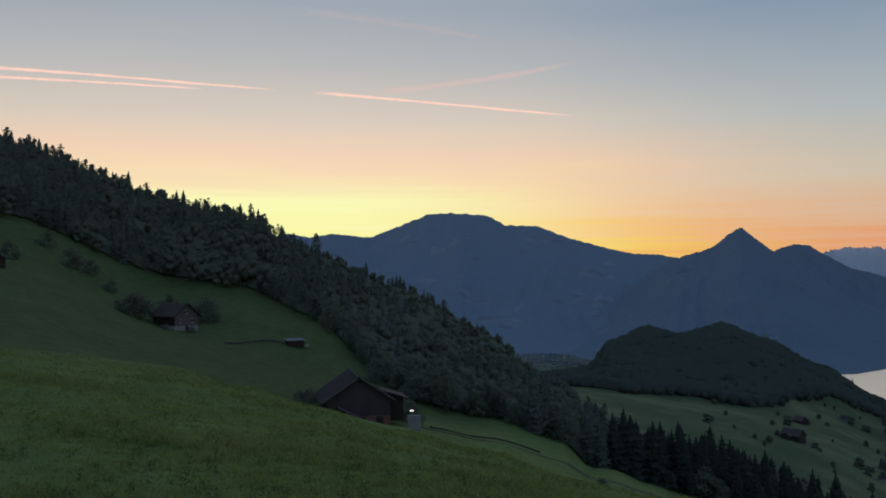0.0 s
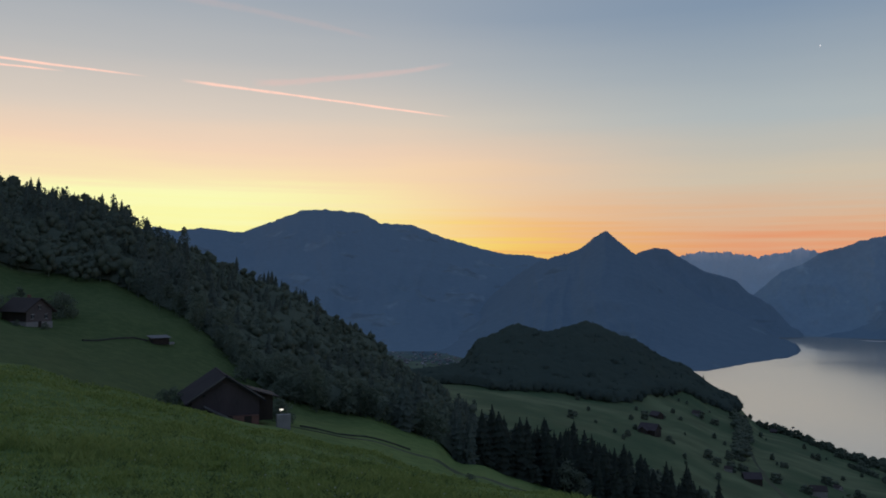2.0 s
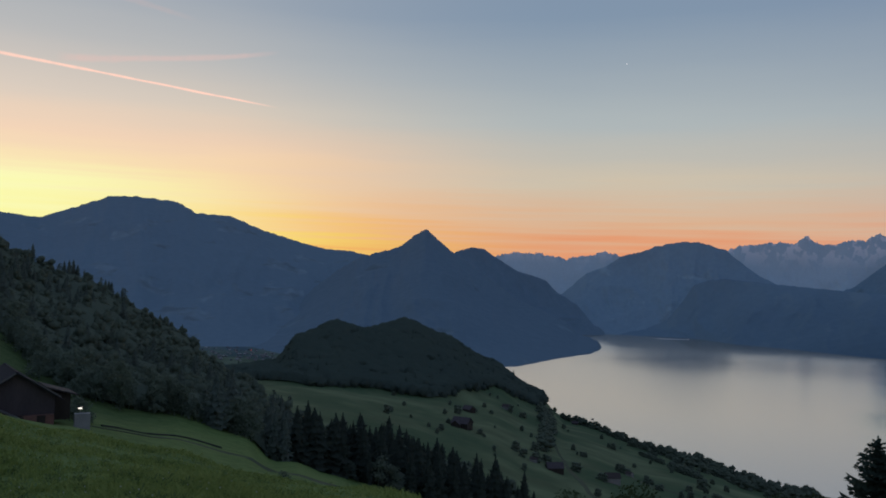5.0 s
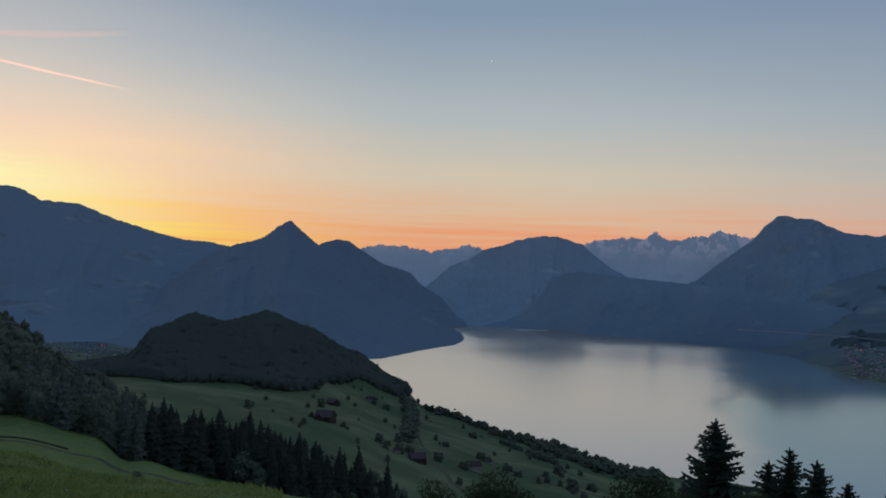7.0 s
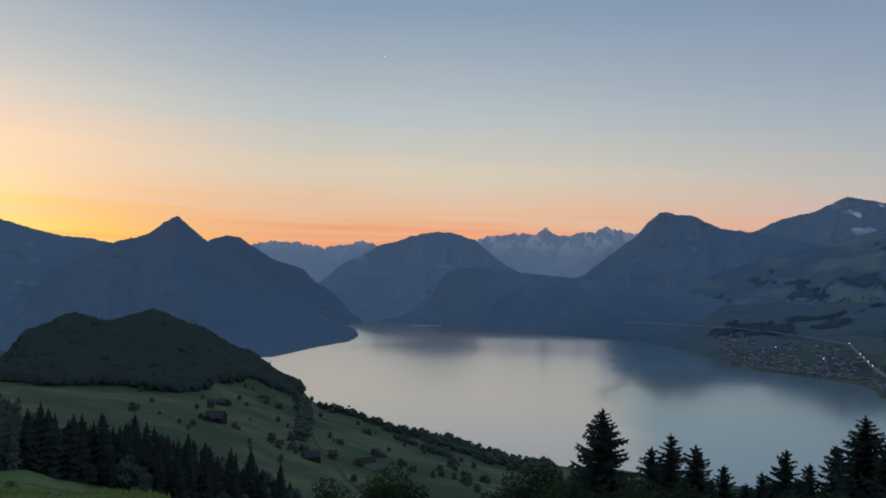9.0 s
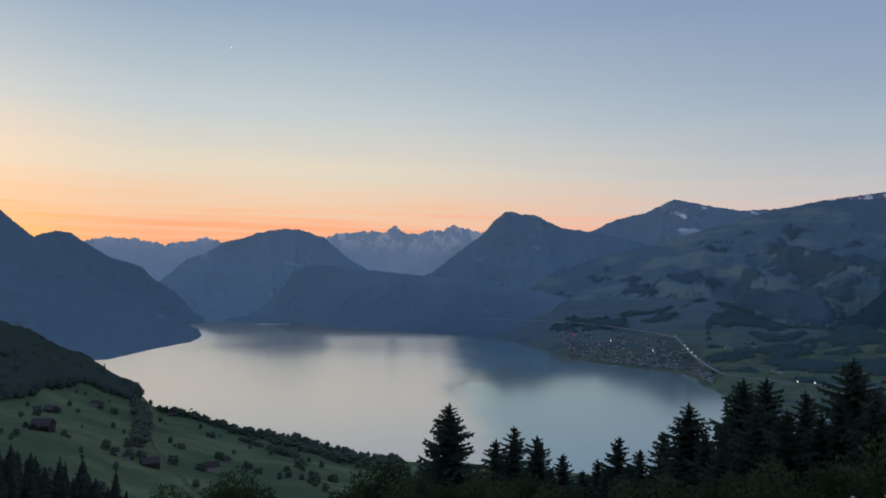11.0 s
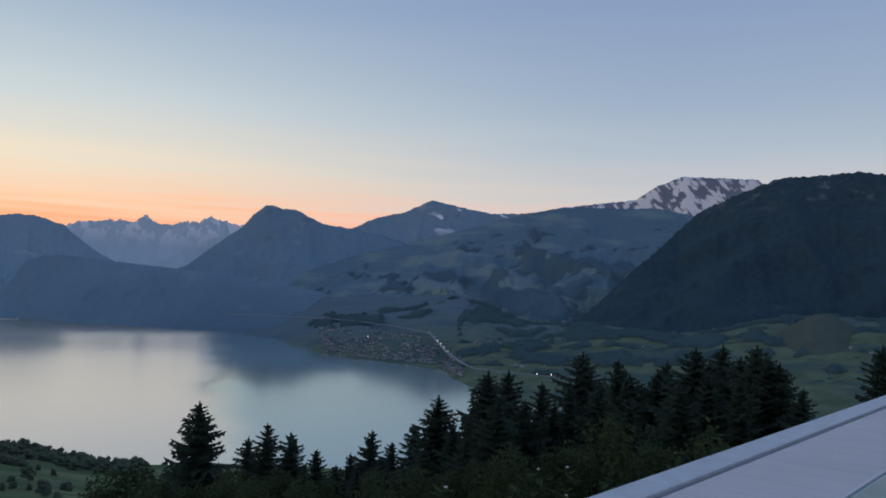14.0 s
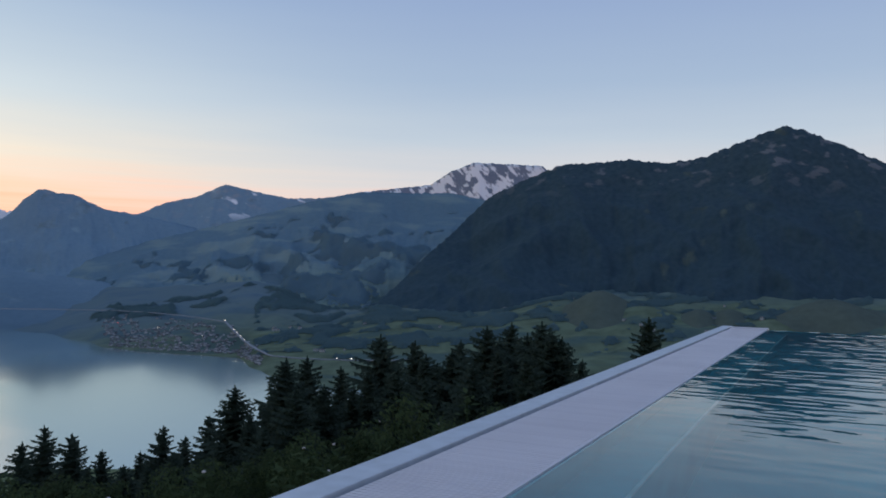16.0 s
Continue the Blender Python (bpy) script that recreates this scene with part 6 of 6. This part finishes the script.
def build_village():
    rng = random.Random(14)
    protos = [small_house(w, d, e, g, WALL_PALE, ROOF_GREY, "pale village house with grey roof by the lake", "village houses by the lake")
              for w, d, e, g in ((5, 6.5, 3.6, 5.2), (5.5, 8, 4.2, 5.8), (7, 11, 4.6, 6.0))]
    rows = ([], [], [])
    made = 0
    crowd = []
    while made < 720:
        b = rng.uniform(-67, -56.8)
        shore = float(np.interp(b, [-68, -66.6, -65.3, -62, -59.5, -57], [1800, 1930, 2160, 2246, 2326, 2460]))
        road = float(np.interp(b, [-68, -66, -64.5, -61.4, -57], [2000, 2350, 2620, 2800, 2960]))
        u = rng.random() ** 1.5
        r = shore + 14 + (road - shore - 30) * u
        if noise.noise((b * 0.8, r * 0.006, 2.0)) < -0.1 - 0.25 * (1 - u):
            continue
        p = place(b, 0, r)
        spot = (p.x, p.y, rng.uniform(0, 180), rng.uniform(0.6, 1.0))
        if made < 175:
            rows[rng.choices((0, 1, 2), (5, 3, 1))[0]].append(spot)
        else:
            crowd.append(spot)
        made += 1
    for i in range(90):
        b, r = rng.uniform(-104, -67), rng.uniform(1850, 2500)
        if noise.noise((b * 0.3, r * 0.004, 6.0)) < 0.0:
            continue
        p = place(b, 0, r)
        rows[i % 3].append((p.x, p.y, rng.uniform(0, 180), rng.uniform(0.8, 1.3)))
    for k in range(3):
        settle(protos[k], rows[k], valley_z)
    joined_houses("village_crowd", crowd, valley_z, "crowded grey and pale roofs of the lakeside village")
    asphalt = two_scale("pale_motorway", (0.19, 0.21, 0.24), (0.27, 0.29, 0.32), 0.02, 0.3, 0.8)
    rise_b = [-77, -72.9, -69.5, -67.6, -66.6, -65.7, -65.1, -64.5, -63, -61.4, -59.5, -57.5, -53.5, -50]
    rise_e = [-6.95, -6.85, -6.6, -6.1, -5.6, -5.0, -4.4, -3.75, -3.5, -3.3, -3.12, -3.0, -2.9, -2.85]

    def viaduct(x, y):
        line_z = EYE + math.hypot(x, y) * math.tan(radians(float(np.interp(math.degrees(math.atan2(-x, y)), rise_b, rise_e))))
        return max(line_z, valley_z(x, y) + 1.0)
    strip("road_motorway", polar_line([(-50.5, 3150), (-53.5, 3040), (-57.5, 2940), (-59.5, 2880), (-61.4, 2790), (-63.0, 2680), (-64.2, 2560), (-64.8, 2450), (-65.3, 2330), (-65.8, 2220), (-66.6, 2080), (-67.6, 1990),
          (-69.5, 1930), (-72.9, 1880), (-77, 1870)]), 6.5, asphalt, "pale motorway viaduct curving behind the lakeside village", "motorway", 1.0, viaduct, 2.4, 25)
    # lamps along the motorway and in the villages
    proto = thing("street_lamp", Matrix.Identity(4), "lit street lamp beside the far road", "lamp", "far road lamps")
    part("pole", tube(bmesh.new(), (0, 0, -2), (0, 0, 12), 0.35, 0.25), CONCRETE, proto)
    bm = bmesh.new()
    bmesh.ops.create_icosphere(bm, subdivisions=2, radius=1.05, matrix=Matrix.Translation((0, 0, 13)))
    part("globe", bm, LAMP_WHITE, proto, "glowing white lamp")
    first = True
    for b, r in [(-64.45, 2520), (-65.05, 2390), (-65.25, 2340), (-65.5, 2290), (-65.75, 2230), (-60.2, 2600), (-63.0, 2380), (-72.0, 1885), (-73.0, 1880)]:
        p = place(b, 0, r)
        m = Matrix.Translation((p.x, p.y, viaduct(p.x, p.y) - 9 if b < -64 else valley_z(p.x, p.y)))
        o = proto if first else copy_thing(proto, m)
        first = False
        o.matrix_world = m
    for b, e, r in [(-57.71, -3.8, 2800), (-8.3, -5.02, 2450)]:
        p = place(b, e, r)
        base = LAKE if b > -20 else valley_z(p.x, p.y)
        t = thing("beacon", Matrix.Translation((p.x, p.y, base)), "red warning light on a mast in the valley", "beacon", "red beacons")
        h = p.z - base
        part("mast", tube(bmesh.new(), (0, 0, -2), (0, 0, h), 0.8, 0.5), CONCRETE, t)
        bm = bmesh.new()
        bmesh.ops.create_icosphere(bm, subdivisions=2, radius=1.1, matrix=Matrix.Translation((0, 0, h + 1)))
        part("lamp", bm, LAMP_RED, t, "glowing red lamp")


build_village()


def build_valley_town():
    """The flat valley with a small town between the woods and the broad mountain."""
    rng = random.Random(17)
    flat = [tuple(place(b, 0, r))[:2] for b, r in ((8, 1700), (-13, 1700), (-13, 2900), (8, 2900))]
    verts = [(x, y, LAKE + 1.5) for x, y in flat] + [(x, y, LAKE - 3) for x, y in flat]
    faces = [(0, 1, 2, 3), (0, 4, 5, 1), (1, 5, 6, 2), (2, 6, 7, 3), (3, 7, 4, 0)]
    tagged(soup("ground_valley", verts, faces, VALLEY), "flat valley floor beyond the wooded slope", "valley", kind="structure")
    rows = []
    for i in range(150):
        b, r = rng.uniform(-11, -2), rng.uniform(2250, 2680)
        p = place(b, 0, r)
        rows.append((p.x, p.y, rng.uniform(0, 180), rng.uniform(0.45, 1.0)))
    joined_houses("valley_town", rows, lambda x, y: LAKE + 1.5, "pale and grey buildings of a small town on the valley floor")


build_valley_town()


def build_boats():
    hull_m = two_scale("dark_hull", (0.03, 0.03, 0.035), (0.06, 0.06, 0.065), 1, 8, 0.5)
    white = two_scale("white_ferry_paint", (0.6, 0.6, 0.6), (0.8, 0.8, 0.8), 0.5, 5, 0.5)

    def boat(b, r, length, turn, label, hull, cabin):
        p = place(b, 0, r)
        t = thing("boat", pose(p.x, p.y, LAKE, 0, 0, turn), label, "boat")
        bm = bmesh.new()
        top = [(-0.5, -0.13), (0.25, -0.15), (0.5, 0), (0.25, 0.15), (-0.5, 0.13)]
        lo = [bm.verts.new((x * length * 0.9, y * length * 0.7, -0.3)) for x, y in top]
        hi = [bm.verts.new((x * length, y * length, 0.1 * length)) for x, y in top]
        bm.faces.new(hi)
        bm.faces.new(lo[::-1])
        for i in range(5):
            j = (i + 1) % 5
            bm.faces.new((lo[i], lo[j], hi[j], hi[i]))
        part("hull", bm, hull, t)
        part("cabin", one_box(-0.08 * length, 0, 0.16 * length, 0.5 * length, 0.18 * length, 0.14 * length, 0.05), cabin, t)
    boat(-31.79, 1440, 7.0, 20, "small dark fishing boat on the lake", hull_m, hull_m)
    boat(-37.95, 3790, 14, 100, "small white ferry crossing the lake", white, white)
    p, q = place(-36.05, 0, 3770), place(-37.9, 0, 3790)
    foam = two_scale("foam", (0.5, 0.5, 0.5), (0.75, 0.75, 0.75), 0.02, 0.4, 0.7)
    verts, faces = [], []
    for i in range(21):
        s = i / 20
        c = p.lerp(q, s)
        w = 52 * (1 - 0.6 * s) * (0.8 + 0.4 * noise.noise((i * 0.7, 0, 0)))
        for k in (-1, 1):
            verts.append((c.x, c.y + k * w, LAKE + 0.12))
        if i:
            faces.append((2 * i - 2, 2 * i, 2 * i + 1, 2 * i - 1))
    tagged(soup("water_wake", verts, faces, foam), "white wake behind the ferry", "wake", kind="structure")


build_boats()


# ---- contrails ----
def contrail_material(name, colour, strength, dense):
    m = bpy.data.materials.new(name)
    m.use_nodes = True
    nt = m.node_tree
    nt.nodes.clear()
    out = nt.nodes.new("ShaderNodeOutputMaterial")
    mixer = nt.nodes.new("ShaderNodeMixShader")
    clear = nt.nodes.new("ShaderNodeBsdfTransparent")
    # sunlight on the vapour is put in as the trail's own glow
    em = nt.nodes.new("ShaderNodeEmission")
    em.inputs["Color"].default_value = (*colour, 1)
    em.inputs["Strength"].default_value = strength
    c = nt.nodes.new("ShaderNodeTexCoord")
    uv = nt.nodes.new("ShaderNodeSeparateXYZ")
    nt.links.new(c.outputs["UV"], uv.inputs[0])
    soft = ramped(nt, uv.outputs["Y"], [(0.0, (0, 0, 0)), (0.30, (0.9, 0.9, 0.9)), (0.5, (1, 1, 1)), (0.70, (0.9, 0.9, 0.9)), (1.0, (0, 0, 0))])
    ends = ramped(nt, uv.outputs["X"], [(0.0, (0, 0, 0)), (0.12, (1, 1, 1)), (0.86, (1, 1, 1)), (1.0, (0, 0, 0))])
    puff = ramped(nt, noisy(nt, 0.02, 5), [(0.3, (0.65, 0.65, 0.65)), (0.6, (1, 1, 1))])
    f = blend(nt, 1.0, blend(nt, 1.0, soft, ends, "MULTIPLY"), puff, "MULTIPLY")
    f = blend(nt, 1.0, f, (dense, dense, dense), "MULTIPLY")
    nt.links.new(f, mixer.inputs[0])
    nt.links.new(clear.outputs[0], mixer.inputs[1])
    nt.links.new(em.outputs[0], mixer.inputs[2])
    nt.links.new(mixer.outputs[0], out.inputs[0])
    return m


def contrail(rows, width, material, label):
    """A long thin vapour trail: an upright ribbon 4750 m out, facing the eye to fit the view."""
    n = 60
    bs, es, us = [r[0] for r in rows], [r[1] for r in rows], np.linspace(0, 1, len(rows))
    verts, faces, uvs = [], [], []
    for i in range(n + 1):
        u = i / n
        b = float(np.interp(u, us, bs))
        fit = np.polyfit(us, es, 2)
        e = float(np.polyval(fit, u)) + 0.03 * noise.noise((u * 9, width, 1.0))
        w = width * (1.0 - 0.45 * u) * (0.85 + 0.3 * noise.noise((u * 14, width, 4.0)))
        for k in (-0.5, 0.5):
            verts.append(tuple(place(b, e + w * k, 4750)))
    for i in range(n):
        faces.append((2 * i, 2 * i + 2, 2 * i + 3, 2 * i + 1))
    ob = soup("contrail", verts, faces, material)
    layer = ob.data.uv_layers.new(name="along")
    for poly in ob.data.polygons:
        for li in poly.loop_indices:
            v = ob.data.loops[li].vertex_index
            layer.data[li].uv = ((v // 2) / n, v % 2)
    ob.visible_shadow = False
    return tagged(ob, label, "contrail", "contrails in the sky", "structure")


TRAIL = contrail_material("sunlit_glow_vapour", (1.0, 0.62, 0.50), 1.15, 1.0)
TRAIL_SOFT = contrail_material("spread_vapour", (0.95, 0.60, 0.54), 0.9, 0.38)
TRAIL_OLD = contrail_material("old_vapour", (0.85, 0.60, 0.56), 0.8, 0.20)
contrail([(30.5, 13.35), (22.0, 13.56), (11.2, 13.3)], 0.30, TRAIL, "thin pink sunlit contrail high in the dawn sky")
contrail([(30.5, 12.8), (22.7, 13.12), (16.2, 13.15)], 0.26, TRAIL, "thin pink sunlit contrail beside another")
contrail([(9.2, 13.26), (0.06, 12.55), (-9.6, 11.45)], 0.30, TRAIL, "thin bright pink contrail low in the dawn sky")
contrail([(4.6, 13.4), (-0.75, 13.91), (-9.5, 15.1)], 0.75, TRAIL_SOFT, "faint spread pink contrail")
contrail([(10.0, 18.5), (3.2, 17.88), (-4.2, 16.6)], 0.8, TRAIL_OLD, "faint old contrail dissolving in the sky")


def build_star():
    """The one bright star still seen above the brightening sky."""
    bm = bmesh.new()
    bmesh.ops.create_icosphere(bm, subdivisions=2, radius=2.6, matrix=Matrix.Translation(place(-33.66, 14.95, 4650)))
    tagged(part("morning_star", bm, glow("starlight", (1.0, 0.96, 0.94), 1.0)), "tiny white morning star in the pale dawn sky", "star", kind="structure")


build_star()


# ---- pool terrace ----
COPING = two_scale("grey_steel_coping", (0.46, 0.50, 0.56), (0.58, 0.62, 0.67), 0.6, 12, 0.45, 0.1, 0.003)


def grate_material():
    """Off-white plastic bars, a little uneven from bar to bar and over the length of the channel."""
    m, nt, b = shader("white_overflow_grate", 0.55)
    geo = nt.nodes.new("ShaderNodeNewGeometry")
    wear = nt.nodes.new("ShaderNodeTexNoise")
    wear.inputs["Scale"].default_value, wear.inputs["Detail"].default_value = 1.7, 5
    nt.links.new(geo.outputs["Position"], wear.inputs["Vector"])
    each = nt.nodes.new("ShaderNodeObjectInfo")
    base = ramped(nt, wear.outputs["Fac"], [(0.3, (0.62, 0.565, 0.59)), (0.7, (0.76, 0.70, 0.72))])
    tone = ramped(nt, each.outputs["Random"], [(0.0, (0.64, 0.585, 0.61)), (1.0, (0.74, 0.685, 0.705))])
    nt.links.new(blend(nt, 0.4, base, tone), b.inputs["Base Color"])
    return m


GRATE = grate_material()
TILES = two_scale("mint_pool_lining", (0.020, 0.225, 0.275), (0.060, 0.42, 0.47), 0.9, 4, 0.5, 0.1, 0.004)
SEAM = two_scale("pale_pool_edge", (0.20, 0.42, 0.43), (0.40, 0.58, 0.58), 1, 12, 0.5)
SLAB = two_scale("terrace_stone", (0.28, 0.27, 0.26), (0.40, 0.39, 0.37), 0.6, 8, 0.8, 0.2, 0.005)
POOL = pose(0, 0, 0, 0, 0, -15.66)


def water_material():
    m = bpy.data.materials.new("pool_water")
    m.use_nodes = True
    nt = m.node_tree
    b = nt.nodes["Principled BSDF"]
    b.inputs["Base Color"].default_value = (0.34, 0.78, 0.79, 1)
    b.inputs["Roughness"].default_value = 0.015
    b.inputs["IOR"].default_value = 1.26
    b.inputs["Specular IOR Level"].default_value = 0.14
    b.inputs["Transmission Weight"].default_value = 1.0
    bumped(nt, b, noisy(nt, 7.0, 3, (1.0, 0.4, 1)), 0.03, 0.03)
    return m


def build_pool():
    t = thing("infinity_pool", POOL, "infinity pool with mint lining and white overflow grate", "pool")
    part("basin_floor", one_box(3.2, -2.7, -1.25, 16.4, 7.0, 0.1), TILES, t)
    part("bench", one_box(3.2, 0.83, -0.75, 16.2, 0.24, 0.9, 0.01), TILES, t, "shallow bench along the pool edge")
    part("bench_edge", one_box(3.2, 0.705, -0.306, 16.2, 0.015, 0.02), SEAM, t, "pale line along the bench edge")
    part("side_wall", one_box(3.2, 0.955, -0.62, 16.2, 0.02, 1.2), TILES, t)
    part("end_wall", one_box(11.30, -2.6, -0.62, 0.06, 7.1, 1.21), TILES, t)
    part("near_wall", one_box(-5.0, -2.6, -0.62, 0.1, 7.1, 1.3), TILES, t)
    part("far_side_wall", one_box(3.2, -6.2, -0.62, 16.2, 0.1, 1.3), TILES, t)
    # rippled water surface
    nx, ny = 640, 150
    verts, faces = [], []
    for i in range(nx + 1):
        x = -4.94 + (11.33 + 4.94) * i / nx
        for j in range(ny + 1):
            y = -6.14 + 7.09 * j / ny
            calm = min(1, max(0.35 + 0.45 * min(1, max(0, (x - 4.5) / 2)), (0.98 - y) / 0.6)) * (0.16 + 0.62 * min(1, max(0, (x - 2.6) / 1.8)) + 0.85 * min(1, max(0, (x - 4.2) / 3.0)))
            z = 0.0026 * noise.noise((x * 5.6, y * 2.2, 0.0)) + 0.0021 * noise.noise((x * 13.0, y * 4.8, 5.0)) + 0.0009 * noise.noise((x * 24.0, y * 9.0, 9.0))
            verts.append((x, y, z * calm - 0.003))
    for i in range(nx):
        for j in range(ny):
            a = i * (ny + 1) + j
            faces.append((a, a + ny + 1, a + ny + 2, a + 1))
    w = soup("pool_water", verts, faces, water_material(), t, "clear rippled water", smooth=True)
    w.visible_shadow = False
    # overflow channel with grate and outer coping
    part("channel", one_box(3.2, 1.205, -0.12, 16.6, 0.49, 0.03), CONCRETE, t)
    part("inner_lip", one_box(3.2, 0.9665, -0.012, 16.5, 0.014, 0.024), GRATE, t)
    # the coping is laid in lengths with open joints
    for x0, x1 in ((-5.15, -2.2), (-2.195, 1.9), (1.905, 6.0), (6.005, 9.2), (9.205, 11.75)):
        part("coping", one_box((x0 + x1) / 2, 1.491, -0.067, x1 - x0, 0.128, 0.15, 0.006), COPING, t, "pale grey coping length along the outer edge")
    part("end_coping", one_box(11.50, 1.2, -0.03, 0.14, 0.50, 0.08, 0.005), GRATE, t)
    part("outer_wall", one_box(3.3, 1.46, -0.75, 16.8, 0.07, 1.25), CONCRETE, t)
    part("foundation", one_box(3.3, -2.3, -2.6, 16.7, 7.5, 2.5), CONCRETE, t)
    ribs = box(box(one_box(3.2, 1.08, -0.022, 16.5, 0.010, 0.014), 3.2, 1.19, -0.022, 16.5, 0.010, 0.014), 3.2, 1.30, -0.022, 16.5, 0.010, 0.014)
    bars = part("overflow_grate", ribs, GRATE, t)
    slat = part("slat", one_box(0, 1.1865, -0.006, 0.0205, 0.427, 0.014, 0.003), GRATE, bars)
    x, pitch = 1.6, 0.027
    slat.location.x = x
    for i in range(1, 299):
        o = new("slat", slat.data)
        o.parent = bars
        o.location.x = x + i * pitch
    bm = bmesh.new()
    for k in list(range(299, 364)) + list(range(-240, 0)):
        box(bm, x + k * pitch, 1.1865, -0.006, 0.0205, 0.427, 0.014)
    tagged(part("grate_rest", bm, GRATE, bars), kind="stuff")


build_pool()


def build_pool_plants():
    """Leafy plants with small flower heads just outside the coping."""
    petal = two_scale("pale_pink_petals", (0.50, 0.42, 0.42), (0.70, 0.62, 0.58), 4, 40, 0.8)
    rng = random.Random(23)
    for i in range(16):
        x = 1.5 + 2.9 * rng.random() if i else 3.55
        tall = 0.55 + rng.uniform(-0.08, 0.06) - 0.02 * max(0, x - 2) + (0.17 if i == 0 else 0)
        m = POOL @ Matrix.Translation((x, 1.70 + rng.uniform(0, 0.45) if i else 1.62, -0.60))
        t = thing("garden_plant", m, "leafy green flowering plant beside the pool coping", "plant", "plants along the pool coping")
        bm = bmesh.new()
        tube(bm, (0, 0, -2.3), (0.015, 0.01, tall * 0.95), 0.007, 0.004, 5)
        part("stem", bm, LEAVES, t)
        q = []
        for k in range(60):
            h = tall * rng.uniform(0.1, 1.0)
            a = rng.uniform(0, 6.283)
            s = rng.uniform(0.015, 0.038)
            d = rng.uniform(0.01, 0.10) * (1.2 - h / tall * 0.8)
            c = Vector((math.cos(a) * d, math.sin(a) * d, h))
            u = Vector((math.cos(a), math.sin(a), rng.uniform(-0.4, 0.8))).normalized()
            v = Vector((-math.sin(a), math.cos(a), rng.uniform(-0.3, 0.3)))
            q.append([tuple(c - u * s), tuple(c - v * s * 0.45), tuple(c + u * s), tuple(c + v * s * 0.45)])
        quads("foliage", q, LEAVES_LIGHT, t)
        if i:
            bm = bmesh.new()
            bmesh.ops.create_icosphere(bm, subdivisions=1, radius=0.0085, matrix=Matrix.Translation((0.015, 0.01, tall * 0.98)) @ Matrix.Diagonal((1, 1, 0.6, 1)))
            part("flower_head", bm, petal, t, "pale pink flower head")


build_pool_plants()
